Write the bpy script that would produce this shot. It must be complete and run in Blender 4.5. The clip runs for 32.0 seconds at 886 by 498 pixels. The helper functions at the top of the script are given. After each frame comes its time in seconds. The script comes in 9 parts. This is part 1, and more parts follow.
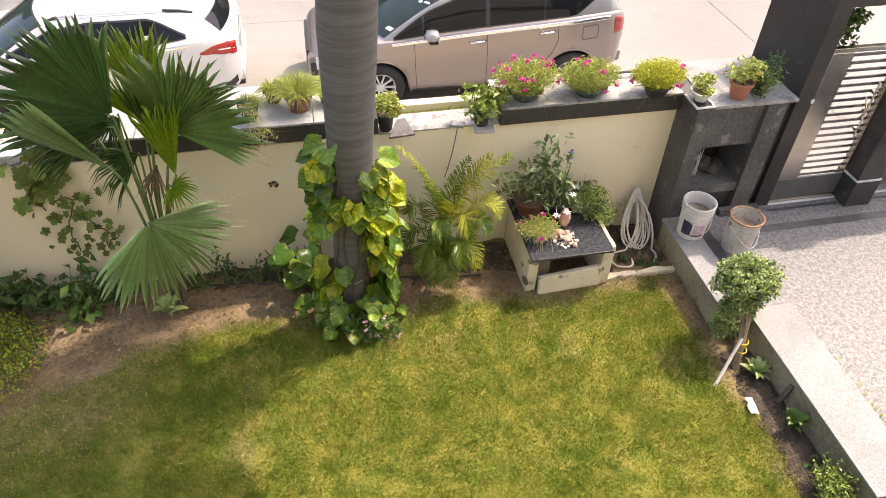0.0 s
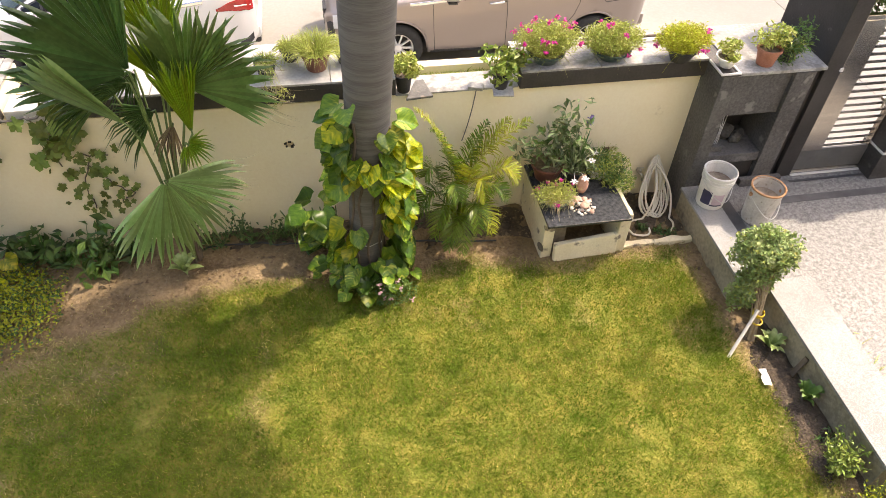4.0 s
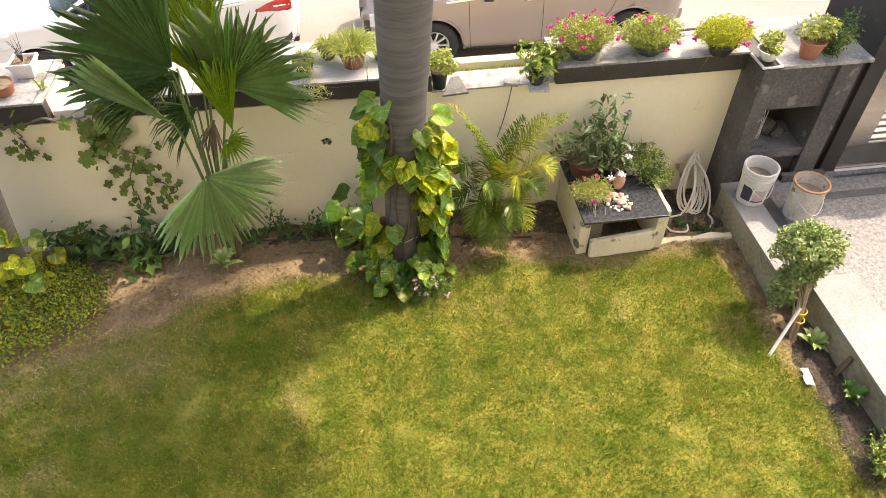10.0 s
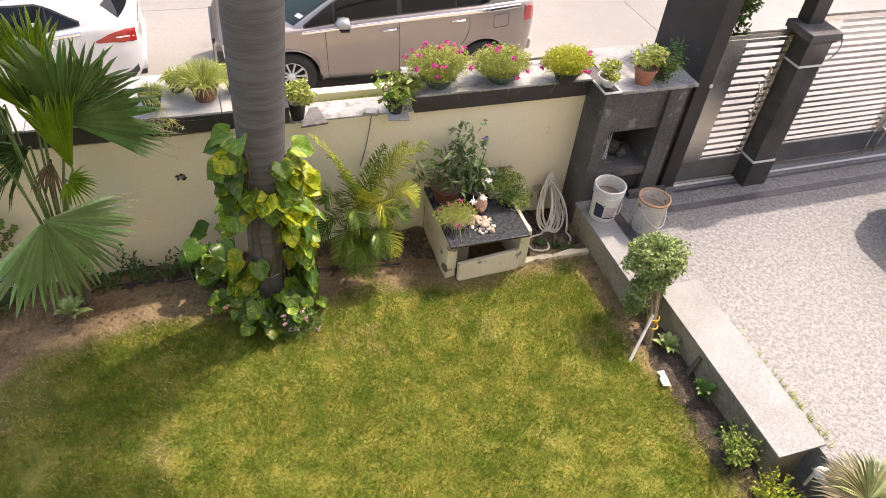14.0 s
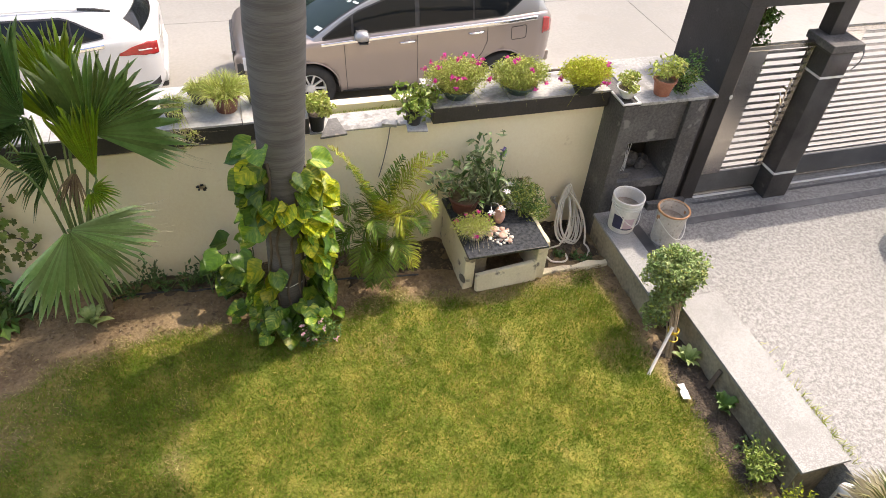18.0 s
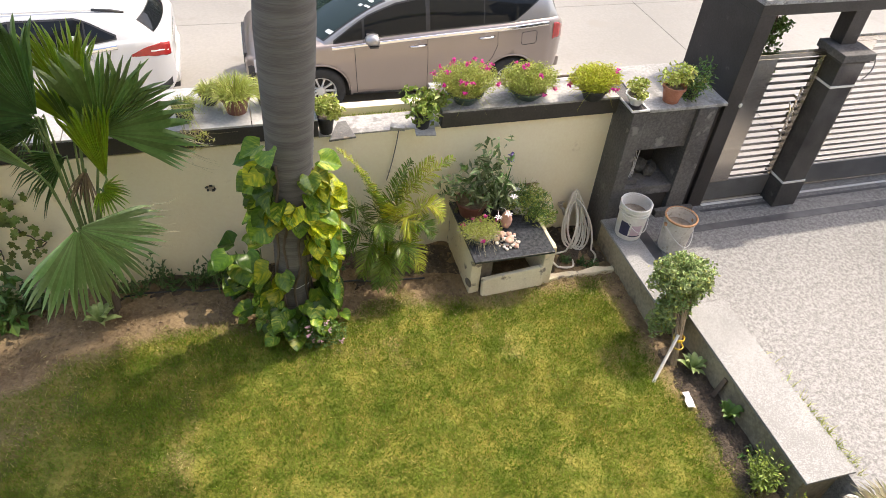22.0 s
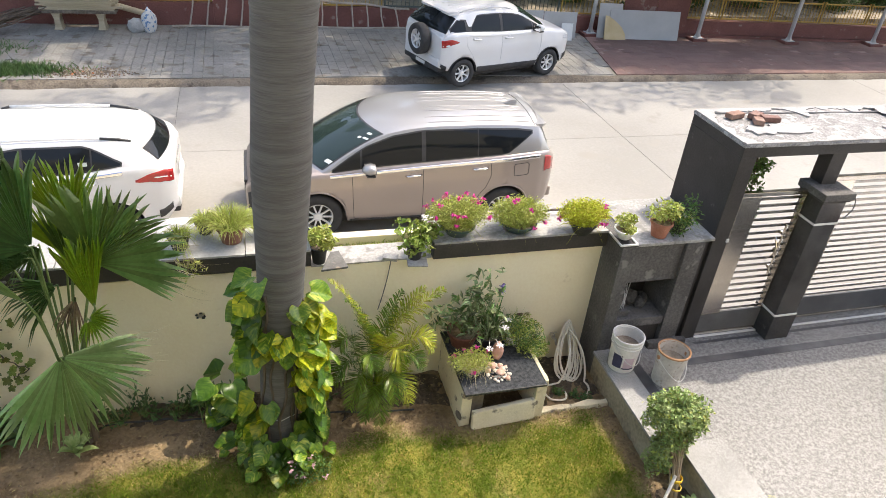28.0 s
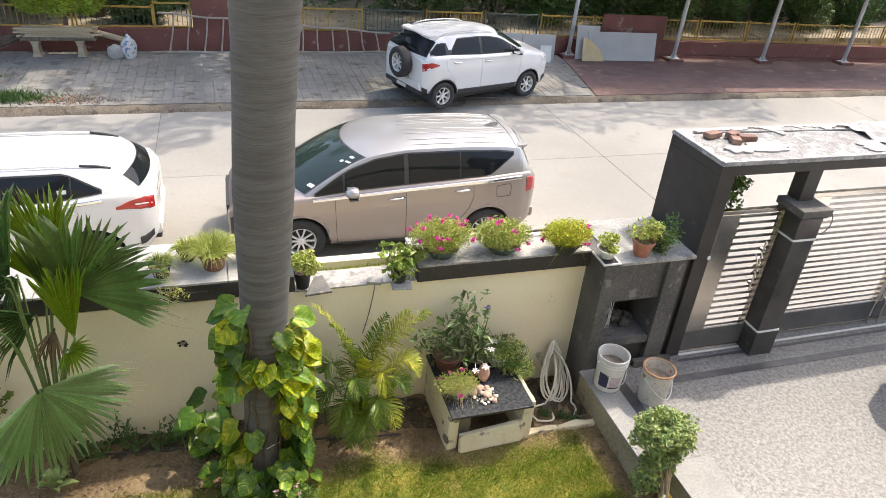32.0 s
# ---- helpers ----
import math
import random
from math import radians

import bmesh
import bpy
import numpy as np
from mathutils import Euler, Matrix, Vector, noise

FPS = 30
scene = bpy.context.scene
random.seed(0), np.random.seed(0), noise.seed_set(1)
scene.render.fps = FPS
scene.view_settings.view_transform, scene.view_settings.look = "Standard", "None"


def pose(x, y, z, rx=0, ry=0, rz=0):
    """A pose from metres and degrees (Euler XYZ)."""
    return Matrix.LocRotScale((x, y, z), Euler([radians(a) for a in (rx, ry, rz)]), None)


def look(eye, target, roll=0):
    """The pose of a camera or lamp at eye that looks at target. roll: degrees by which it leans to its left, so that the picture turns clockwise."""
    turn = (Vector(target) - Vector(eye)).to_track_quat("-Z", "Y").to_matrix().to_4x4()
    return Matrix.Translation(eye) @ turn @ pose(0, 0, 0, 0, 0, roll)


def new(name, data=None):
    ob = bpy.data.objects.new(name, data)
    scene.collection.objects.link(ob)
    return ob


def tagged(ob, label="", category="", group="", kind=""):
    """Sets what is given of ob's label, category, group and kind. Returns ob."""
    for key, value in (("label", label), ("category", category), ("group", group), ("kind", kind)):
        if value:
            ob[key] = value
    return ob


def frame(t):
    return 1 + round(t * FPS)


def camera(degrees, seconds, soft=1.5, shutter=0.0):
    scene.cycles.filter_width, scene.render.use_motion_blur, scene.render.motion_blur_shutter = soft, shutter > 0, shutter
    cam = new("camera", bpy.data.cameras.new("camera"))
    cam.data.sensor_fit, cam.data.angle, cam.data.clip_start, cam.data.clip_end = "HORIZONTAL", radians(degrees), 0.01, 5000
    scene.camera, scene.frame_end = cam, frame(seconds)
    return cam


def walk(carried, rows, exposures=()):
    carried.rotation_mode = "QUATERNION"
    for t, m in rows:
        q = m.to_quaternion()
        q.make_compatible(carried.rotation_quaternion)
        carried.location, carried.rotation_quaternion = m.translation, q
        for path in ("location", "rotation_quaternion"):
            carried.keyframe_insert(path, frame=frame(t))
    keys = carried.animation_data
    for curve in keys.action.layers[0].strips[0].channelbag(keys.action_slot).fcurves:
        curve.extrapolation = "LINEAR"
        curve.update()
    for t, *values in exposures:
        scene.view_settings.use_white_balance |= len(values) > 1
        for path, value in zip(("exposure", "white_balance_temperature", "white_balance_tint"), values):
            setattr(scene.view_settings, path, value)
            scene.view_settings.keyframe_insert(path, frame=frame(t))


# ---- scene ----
cam = camera(65.46, 32.0, 0.85)
PATH = [
    (0.0, -0.014, -0.009, 4.747, 47.13, -1.29, -11.30),
    (0.5, -0.025, -0.012, 4.743, 47.26, -3.39, -12.31),
    (1.0, -0.034, -0.016, 4.718, 47.92, -3.63, -12.90),
    (1.5, -0.032, -0.022, 4.723, 47.47, -2.65, -11.92),
    (2.0, -0.051, -0.016, 4.726, 46.79, -1.99, -11.40),
    (2.5, -0.071, -0.007, 4.708, 46.30, -3.40, -11.91),
    (3.0, -0.051, -0.006, 4.720, 44.36, -1.28, -8.97),
    (3.5, -0.045, -0.016, 4.741, 44.01, -1.60, -9.57),
    (4.0, -0.040, 0.017, 4.720, 44.17, -1.49, -9.73),
    (4.5, -0.039, -0.003, 4.727, 44.68, -0.61, -8.97),
    (6.5, -0.034, -0.010, 4.736, 45.57, 0.09, -9.08),
    (7.0, -0.032, -0.015, 4.727, 45.73, 0.05, -9.20),
    (7.5, -0.036, -0.010, 4.726, 45.51, -0.30, -9.06),
    (8.0, -0.051, -0.016, 4.711, 45.51, 0.04, -8.82),
    (8.5, -0.020, -0.031, 4.709, 45.53, -0.43, -8.23),
    (9.0, -0.030, -0.033, 4.708, 45.91, -0.39, -8.19),
    (9.5, -0.044, -0.023, 4.707, 45.56, -0.01, -8.57),
    (10.0, -0.046, -0.017, 4.716, 44.07, 0.48, -7.57),
    (10.5, -0.070, -0.009, 4.710, 43.06, 0.50, -7.50),
    (11.0, -0.045, -0.034, 4.687, 44.06, 0.35, -7.65),
    (11.5, -0.056, -0.028, 4.697, 44.50, 0.09, -7.69),
    (12.0, -0.039, -0.029, 4.698, 44.82, -0.31, -8.32),
    (12.5, -0.067, -0.023, 4.687, 44.05, 0.50, -10.19),
    (12.7, -0.034, -0.017, 4.691, 45.55, 2.47, -14.69),
    (13.0, 0.002, -0.048, 4.693, 45.76, -0.39, -17.33),
    (13.5, -0.004, -0.038, 4.721, 45.75, -2.06, -16.87),
    (14.0, 0.006, -0.015, 4.713, 46.71, -4.34, -17.45),
    (14.5, -0.011, -0.016, 4.710, 47.06, -4.20, -17.61),
    (16.5, -0.024, -0.004, 4.709, 47.53, -4.05, -16.56),
    (17.0, -0.016, -0.016, 4.707, 46.59, -3.49, -16.59),
    (17.5, -0.011, -0.016, 4.700, 46.12, -4.62, -16.66),
    (18.0, -0.018, -0.010, 4.708, 47.57, -3.65, -16.37),
    (18.5, -0.015, 0.001, 4.725, 47.48, -3.05, -15.94),
    (19.0, -0.016, -0.004, 4.724, 48.30, -3.53, -15.07),
    (19.5, -0.013, 0.002, 4.724, 48.56, -3.27, -13.77),
    (20.0, -0.018, -0.009, 4.720, 48.54, -2.90, -13.61),
    (20.5, -0.034, 0.003, 4.708, 49.33, -3.31, -13.48),
    (21.0, -0.029, -0.001, 4.716, 49.39, -2.81, -12.96),
    (21.5, -0.011, -0.017, 4.719, 49.43, -2.96, -13.59),
    (22.0, -0.005, -0.023, 4.720, 47.80, -3.84, -15.26),
    (22.5, 0.013, -0.008, 4.745, 47.12, -2.59, -14.23),
    (22.8, 0.109, 0.007, 4.813, 47.72, -2.15, -17.09),
    (23.0, 0.174, -0.008, 4.817, 48.36, -1.03, -21.39),
    (23.2, 0.169, 0.012, 4.802, 48.96, -2.48, -23.12),
    (23.5, 0.152, 0.009, 4.818, 52.21, -0.17, -24.34),
    (23.8, 0.120, 0.017, 4.821, 52.76, -2.92, -21.01),
    (24.0, 0.113, 0.049, 4.809, 52.95, -5.33, -18.52),
    (24.2, 0.098, 0.033, 4.810, 55.51, -4.78, -17.37),
    (24.4, 0.095, 0.036, 4.822, 57.63, -4.40, -15.93),
    (24.5, 0.082, 0.033, 4.825, 57.30, -3.54, -16.21),
    (24.8, 0.073, 0.044, 4.835, 58.89, -3.89, -15.18),
    (25.0, 0.057, 0.033, 4.823, 60.57, -4.25, -14.45),
    (25.5, 0.074, 0.036, 4.821, 59.08, -4.13, -14.11),
    (27.5, 0.056, 0.048, 4.832, 58.75, -4.97, -14.74),
    (28.0, 0.063, 0.046, 4.819, 57.42, -4.64, -14.95),
    (28.5, 0.061, 0.058, 4.845, 58.08, -5.83, -15.91),
    (29.0, 0.057, 0.056, 4.835, 59.33, -6.51, -15.78),
    (29.5, 0.060, 0.046, 4.839, 59.26, -4.78, -15.60),
    (30.0, 0.059, 0.049, 4.841, 59.33, -5.19, -17.16),
    (30.5, 0.047, 0.046, 4.840, 59.24, -4.65, -17.29),
    (31.0, 0.055, 0.050, 4.840, 59.06, -4.29, -16.70),
    (31.5, 0.048, 0.054, 4.839, 59.05, -4.25, -16.51),
    (32.0, 0.063, 0.055, 4.832, 59.28, -4.50, -16.62),
]
EXPOSURE = 1.52
walk(cam, [(t, pose(x, y, z, rx, ry, rz)) for t, x, y, z, rx, ry, rz in PATH], exposures=[(t, EXPOSURE + e, 7250 - 250 * k + 600 * max(0.0, -k), 20 - 10 * max(0.0, k) - 6 * max(0.0, -k)) for t, e, k in ((0.0, 0.26, -0.2), (4.0, 0.37, -0.6), (10.0, 0.44, -0.8), (12.5, 0.43, -0.7), (13.2, 0.35, -0.3), (14.0, 0.14, 0.1), (17.0, 0.12, 0.4), (20.0, 0.11, 0.6), (23.0, 0.07, 0.7), (24.0, 0.05, 0.8), (25.0, 0.11, 0.9), (28.0, 0.12, 0.9), (32.0, 0.13, 0.9))])

# ---- daylight ----
SUN = Vector((0.57, 0.27, 1.0)).normalized()
world = bpy.data.worlds.new("sky")
scene.world = world
world.use_nodes = True
wn = world.node_tree.nodes
sky = wn.new("ShaderNodeTexSky")
sky.sky_type, sky.sun_disc = "NISHITA", False
sky.sun_elevation, sky.sun_rotation = math.asin(SUN.z), math.atan2(SUN.x, SUN.y)
sky.dust_density = 3.0
wn["Background"].inputs["Strength"].default_value = 0.15
world.node_tree.links.new(sky.outputs[0], wn["Background"].inputs["Color"])
sun_data = bpy.data.lights.new("sun", "SUN")
sun_data.energy, sun_data.angle, sun_data.color = 1.48, radians(1.0), (1.0, 0.94, 0.83)
sun = new("sun", sun_data)
sun.matrix_world = look(SUN * 30, (0, 0, 0))

# ---- materials ----
def mat(name, c1, c2, rough=0.7, scale=3.0, fine=70.0, bump=0.15, metal=0.0, c3=None, spots=0.6, rnd=0.0,
        island=False, coat=0.0, trans=0.0, stretch=None, dist=0.01, spec=0.5, detail=3.0, fine_mix=0.55):
    """A procedural surface: two colours mixed by broad and fine noise, a third in spots, relief, and a spread of tone from piece to piece."""
    m = bpy.data.materials.new(name)
    m.use_nodes = True
    nt, n, l = m.node_tree, m.node_tree.nodes, m.node_tree.links
    b = n["Principled BSDF"]
    geo = n.new("ShaderNodeNewGeometry")
    vec = geo.outputs["Position"]
    if stretch:
        mp = n.new("ShaderNodeMapping")
        mp.inputs["Scale"].default_value = stretch
        l.new(vec, mp.inputs["Vector"])
        vec = mp.outputs[0]
    def noisy(s, detail=4.0):
        t = n.new("ShaderNodeTexNoise")
        t.inputs["Scale"].default_value, t.inputs["Detail"].default_value = s, detail
        l.new(vec, t.inputs["Vector"])
        return t.outputs["Fac"]
    big, small = noisy(scale), noisy(fine, detail)
    add = n.new("ShaderNodeMath"); add.operation = "MULTIPLY_ADD"
    l.new(small, add.inputs[0]); add.inputs[1].default_value = fine_mix
    sub = n.new("ShaderNodeMath"); sub.operation = "SUBTRACT"
    l.new(big, sub.inputs[0]); sub.inputs[1].default_value = fine_mix / 2
    l.new(sub.outputs[0], add.inputs[2])
    ramp = n.new("ShaderNodeMapRange")
    ramp.inputs["From Min"].default_value, ramp.inputs["From Max"].default_value = 0.3, 0.7
    l.new(add.outputs[0], ramp.inputs["Value"])
    mix = n.new("ShaderNodeMix"); mix.data_type = "RGBA"
    mix.inputs[6].default_value, mix.inputs[7].default_value = (*c1, 1), (*c2, 1)
    l.new(ramp.outputs[0], mix.inputs[0])
    col = mix.outputs[2]
    if c3:
        sp = noisy(scale * 2.7 + 1.3, 6.0)
        r2 = n.new("ShaderNodeMapRange")
        r2.inputs["From Min"].default_value, r2.inputs["From Max"].default_value = spots, spots + 0.08
        l.new(sp, r2.inputs["Value"])
        m2 = n.new("ShaderNodeMix"); m2.data_type = "RGBA"
        l.new(r2.outputs[0], m2.inputs[0]); l.new(col, m2.inputs[6]); m2.inputs[7].default_value = (*c3, 1)
        col = m2.outputs[2]
    if rnd:
        if island:
            src = geo.outputs["Random Per Island"]
        else:
            src = n.new("ShaderNodeObjectInfo").outputs["Random"]
        mr = n.new("ShaderNodeMapRange")
        mr.inputs["To Min"].default_value, mr.inputs["To Max"].default_value = 1 - rnd, 1 + rnd
        l.new(src, mr.inputs["Value"])
        hs = n.new("ShaderNodeHueSaturation")
        l.new(mr.outputs[0], hs.inputs["Value"]); l.new(col, hs.inputs["Color"])
        mh = n.new("ShaderNodeMapRange")
        mh.inputs["To Min"].default_value, mh.inputs["To Max"].default_value = 0.5 - rnd * 0.06, 0.5 + rnd * 0.06
        l.new(src, mh.inputs["Value"]); l.new(mh.outputs[0], hs.inputs["Hue"])
        col = hs.outputs[0]
    l.new(col, b.inputs["Base Color"])
    b.inputs["Metallic"].default_value, b.inputs["Roughness"].default_value = metal, rough
    b.inputs["Coat Weight"].default_value, b.inputs["Coat Roughness"].default_value = coat, 0.05
    b.inputs["Specular IOR Level"].default_value = spec
    if bump:
        bp = n.new("ShaderNodeBump")
        bp.inputs["Strength"].default_value, bp.inputs["Distance"].default_value = bump, dist
        l.new(small, bp.inputs["Height"]); l.new(bp.outputs[0], b.inputs["Normal"])
    if trans:
        tr = n.new("ShaderNodeBsdfTranslucent"); l.new(col, tr.inputs["Color"])
        ms = n.new("ShaderNodeMixShader"); ms.inputs[0].default_value = trans
        l.new(b.outputs[0], ms.inputs[1]); l.new(tr.outputs[0], ms.inputs[2])
        l.new(ms.outputs[0], n["Material Output"].inputs["Surface"])
    return m


def glass(name, tint, rough=0.02, alpha=0.0, spec=0.5):
    m = bpy.data.materials.new(name)
    m.use_nodes = True
    b = m.node_tree.nodes["Principled BSDF"]
    b.inputs["Base Color"].default_value = (*tint, 1)
    b.inputs["Roughness"].default_value = rough
    b.inputs["Transmission Weight"].default_value = alpha
    b.inputs["IOR"].default_value = 1.45
    b.inputs["Specular IOR Level"].default_value = spec
    return m


CREAM = mat("cream_plaster", (0.83, 0.73, 0.53), (0.88, 0.795, 0.60), 0.85, 1.2, 40, 0.12, c3=(0.62, 0.52, 0.36), spots=0.66)
CREAM_PEEL = mat("peeling_cream_plaster", (0.66, 0.57, 0.39), (0.79, 0.71, 0.52), 0.85, 2.5, 45, 0.3, c3=(0.24, 0.20, 0.155), spots=0.605)
DARK_COPING = mat("dark_brown_coping", (0.030, 0.026, 0.024), (0.055, 0.048, 0.043), 0.6, 4, 50, 0.15)
MARBLE = mat("weathered_marble_top", (0.25, 0.244, 0.232), (0.42, 0.412, 0.395), 0.65, 1.6, 35, 0.15, c3=(0.19, 0.184, 0.172), spots=0.56, fine_mix=0.9)
WHITE_STONE = mat("whitewashed_marble_top", (0.34, 0.335, 0.32), (0.48, 0.475, 0.46), 0.65, 1.6, 35, 0.15, c3=(0.30, 0.29, 0.27), spots=0.60, fine_mix=0.7)
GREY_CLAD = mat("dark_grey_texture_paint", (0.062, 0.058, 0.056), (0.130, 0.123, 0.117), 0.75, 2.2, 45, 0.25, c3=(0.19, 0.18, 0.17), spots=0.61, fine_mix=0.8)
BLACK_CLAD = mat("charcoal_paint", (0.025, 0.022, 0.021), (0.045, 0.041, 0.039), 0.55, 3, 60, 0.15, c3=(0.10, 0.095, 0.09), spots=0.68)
ROOF_TOP = mat("whitewashed_rough_slab", (0.165, 0.16, 0.155), (0.31, 0.303, 0.292), 0.9, 4.0, 60, 0.9, c3=(0.40, 0.392, 0.38), spots=0.55, fine_mix=1.4, dist=0.006)
WHITE_PAINT = mat("white_paint", (0.62, 0.61, 0.585), (0.72, 0.71, 0.68), 0.6, 4, 60, 0.05)
GRANITE = mat("speckled_grey_granite", (0.112, 0.111, 0.108), (0.262, 0.260, 0.254), 0.6, 30.0, 100, 0.0, detail=3.0, fine_mix=1.5)
GRANITE_KERB = mat("pale_granite_kerb", (0.165, 0.165, 0.161), (0.320, 0.321, 0.316), 0.6, 1.2, 120, 0.0, detail=2.0, fine_mix=1.5)
BLACK_GRANITE = mat("black_granite", (0.020, 0.022, 0.026), (0.07, 0.075, 0.085), 0.16, 30, 140, 0.03)
DARK_STRIP = mat("dark_granite_strip", (0.05, 0.05, 0.055), (0.09, 0.09, 0.095), 0.4, 9, 110, 0.05)
CONCRETE = mat("road_concrete", (0.240, 0.231, 0.211), (0.312, 0.299, 0.274), 0.85, 0.35, 22, 0.1, c3=(0.255, 0.242, 0.218), spots=0.60, fine_mix=0.4)
KERB_STONE = mat("dirty_kerb_concrete", (0.10, 0.080, 0.060), (0.20, 0.168, 0.13), 0.95, 1.2, 18, 0.5, fine_mix=0.9)
PAVER = mat("grey_paver", (0.178, 0.170, 0.153), (0.262, 0.251, 0.230), 0.9, 0.6, 26, 0.3, c3=(0.150, 0.130, 0.105), spots=0.57, rnd=0.06, fine_mix=0.8)
PAVER_BED = mat("paver_joint_sand", (0.22, 0.20, 0.165), (0.28, 0.255, 0.215), 0.95, 3, 50, 0.3)
RED_PAVER = mat("red_paver", (0.175, 0.100, 0.084), (0.250, 0.155, 0.132), 0.9, 0.7, 30, 0.3, c3=(0.31, 0.225, 0.19), spots=0.60, rnd=0.05, fine_mix=0.9)
RED_WALL = mat("red_oxide_wall_paint", (0.135, 0.050, 0.040), (0.195, 0.078, 0.062), 0.8, 1.4, 30, 0.25, c3=(0.26, 0.18, 0.15), spots=0.64, fine_mix=0.8)
SOIL = mat("dry_soil", (0.15, 0.105, 0.062), (0.31, 0.24, 0.15), 0.95, 2.2, 35, 0.8, c3=(0.085, 0.056, 0.036), spots=0.58, dist=0.03, fine_mix=0.8)
DIRT = mat("dusty_ground", (0.30, 0.25, 0.18), (0.40, 0.34, 0.26), 0.95, 0.4, 25, 0.5)
STEEL = mat("brushed_steel", (0.62, 0.555, 0.48), (0.74, 0.675, 0.59), 0.20, 2, 200, 0.05, metal=1.0, stretch=(0.2, 1, 8))
SLAT = mat("dull_steel_slat", (0.32, 0.30, 0.28), (0.44, 0.42, 0.39), 0.27, 3, 90, 0.05, metal=0.95)
GATE_GREY = mat("grey_gate_paint", (0.085, 0.085, 0.085), (0.12, 0.12, 0.12), 0.5, 5, 60, 0.05)
BARK = mat("smooth_grey_palm_bark", (0.095, 0.088, 0.082), (0.145, 0.137, 0.129), 0.9, 1.2, 8, 0.20, c3=(0.165, 0.156, 0.147), spots=0.67, stretch=(1.1, 1.1, 22.0), dist=0.004, fine_mix=0.9)
BARK_DARK = mat("rough_brown_bark", (0.08, 0.06, 0.045), (0.16, 0.125, 0.095), 0.95, 5, 30, 0.8, stretch=(1, 1, 0.3))
TERRA = mat("terracotta", (0.33, 0.125, 0.075), (0.43, 0.19, 0.125), 0.85, 8, 60, 0.15, c3=(0.5, 0.36, 0.29), spots=0.66)
BROWN_POT = mat("brown_plastic_pot", (0.15, 0.055, 0.04), (0.20, 0.08, 0.06), 0.5, 8, 60, 0.03)
BLACK_POT = mat("black_plastic_pot", (0.02, 0.02, 0.022), (0.045, 0.045, 0.045), 0.5, 8, 60, 0.03)
GREEN_POT = mat("dark_green_ceramic", (0.03, 0.055, 0.05), (0.055, 0.085, 0.075), 0.4, 8, 60, 0.05)
WHITE_CERAMIC = mat("white_glazed_ceramic", (0.72, 0.71, 0.69), (0.80, 0.79, 0.77), 0.25, 8, 60, 0.0)
BUCKET_WHITE = mat("scuffed_white_plastic", (0.62, 0.61, 0.58), (0.74, 0.73, 0.70), 0.5, 9, 60, 0.05, c3=(0.45, 0.43, 0.39), spots=0.66)
BUCKET_GREY = mat("cement_stained_plastic", (0.40, 0.38, 0.35), (0.55, 0.53, 0.50), 0.8, 9, 50, 0.2, c3=(0.30, 0.27, 0.23), spots=0.6)
RUSTY = mat("brown_stained_rim", (0.30, 0.15, 0.07), (0.40, 0.23, 0.13), 0.8, 12, 60, 0.2)
INDIGO = mat("dark_indigo_print", (0.02, 0.02, 0.06), (0.04, 0.04, 0.10), 0.5, 10, 60, 0.0)
MAUVE = mat("faded_mauve_print", (0.50, 0.38, 0.44), (0.58, 0.46, 0.52), 0.5, 10, 60, 0.0)
CEMENT_DUST = mat("cement_residue", (0.24, 0.19, 0.14), (0.38, 0.32, 0.255), 0.95, 14, 60, 0.3)
HOSE = mat("beige_garden_hose", (0.66, 0.61, 0.52), (0.74, 0.69, 0.6), 0.5, 8, 60, 0.0)
STONE_W = mat("white_pebble", (0.50, 0.45, 0.39), (0.68, 0.64, 0.58), 0.6, 10, 60, 0.1, rnd=0.2)
STONE_P = mat("pinkish_shell_stone", (0.50, 0.27, 0.20), (0.62, 0.42, 0.34), 0.6, 10, 60, 0.1)
STONE_G = mat("grey_field_stone", (0.10, 0.098, 0.095), (0.20, 0.195, 0.19), 0.85, 10, 40, 0.4)
BRICK = mat("red_clay_brick", (0.165, 0.085, 0.066), (0.26, 0.165, 0.13), 0.9, 9, 50, 0.4, c3=(0.40, 0.36, 0.32), spots=0.66, rnd=0.15)
WOOD = mat("pale_weathered_wood", (0.33, 0.27, 0.18), (0.45, 0.38, 0.27), 0.85, 4, 60, 0.3, stretch=(0.2, 3, 3))
BAMBOO = mat("weathered_bamboo", (0.29, 0.245, 0.20), (0.40, 0.345, 0.29), 0.8, 6, 50, 0.2)
STAKE = mat("white_painted_stake", (0.62, 0.58, 0.53), (0.70, 0.67, 0.62), 0.7, 8, 60, 0.1)
YELLOW_RAIL = mat("yellow_rail_paint", (0.30, 0.185, 0.03), (0.42, 0.27, 0.06), 0.6, 6, 60, 0.05, c3=(0.15, 0.10, 0.05), spots=0.62)
GREY_RAIL = mat("dull_green_rail_paint", (0.045, 0.06, 0.05), (0.08, 0.095, 0.085), 0.7, 6, 60, 0.05)
GALV = mat("galvanised_steel_post", (0.42, 0.43, 0.44), (0.54, 0.55, 0.56), 0.55, 5, 60, 0.05)
CANOPY = mat("white_tensile_fabric", (0.58, 0.575, 0.56), (0.66, 0.655, 0.64), 0.8, 2, 60, 0.05)
PLY_GREY = mat("grey_laminate_board", (0.36, 0.355, 0.34), (0.42, 0.415, 0.40), 0.6, 2, 60, 0.03)
PLY_TAN = mat("tan_plywood", (0.50, 0.38, 0.20), (0.58, 0.46, 0.27), 0.8, 4, 60, 0.05)
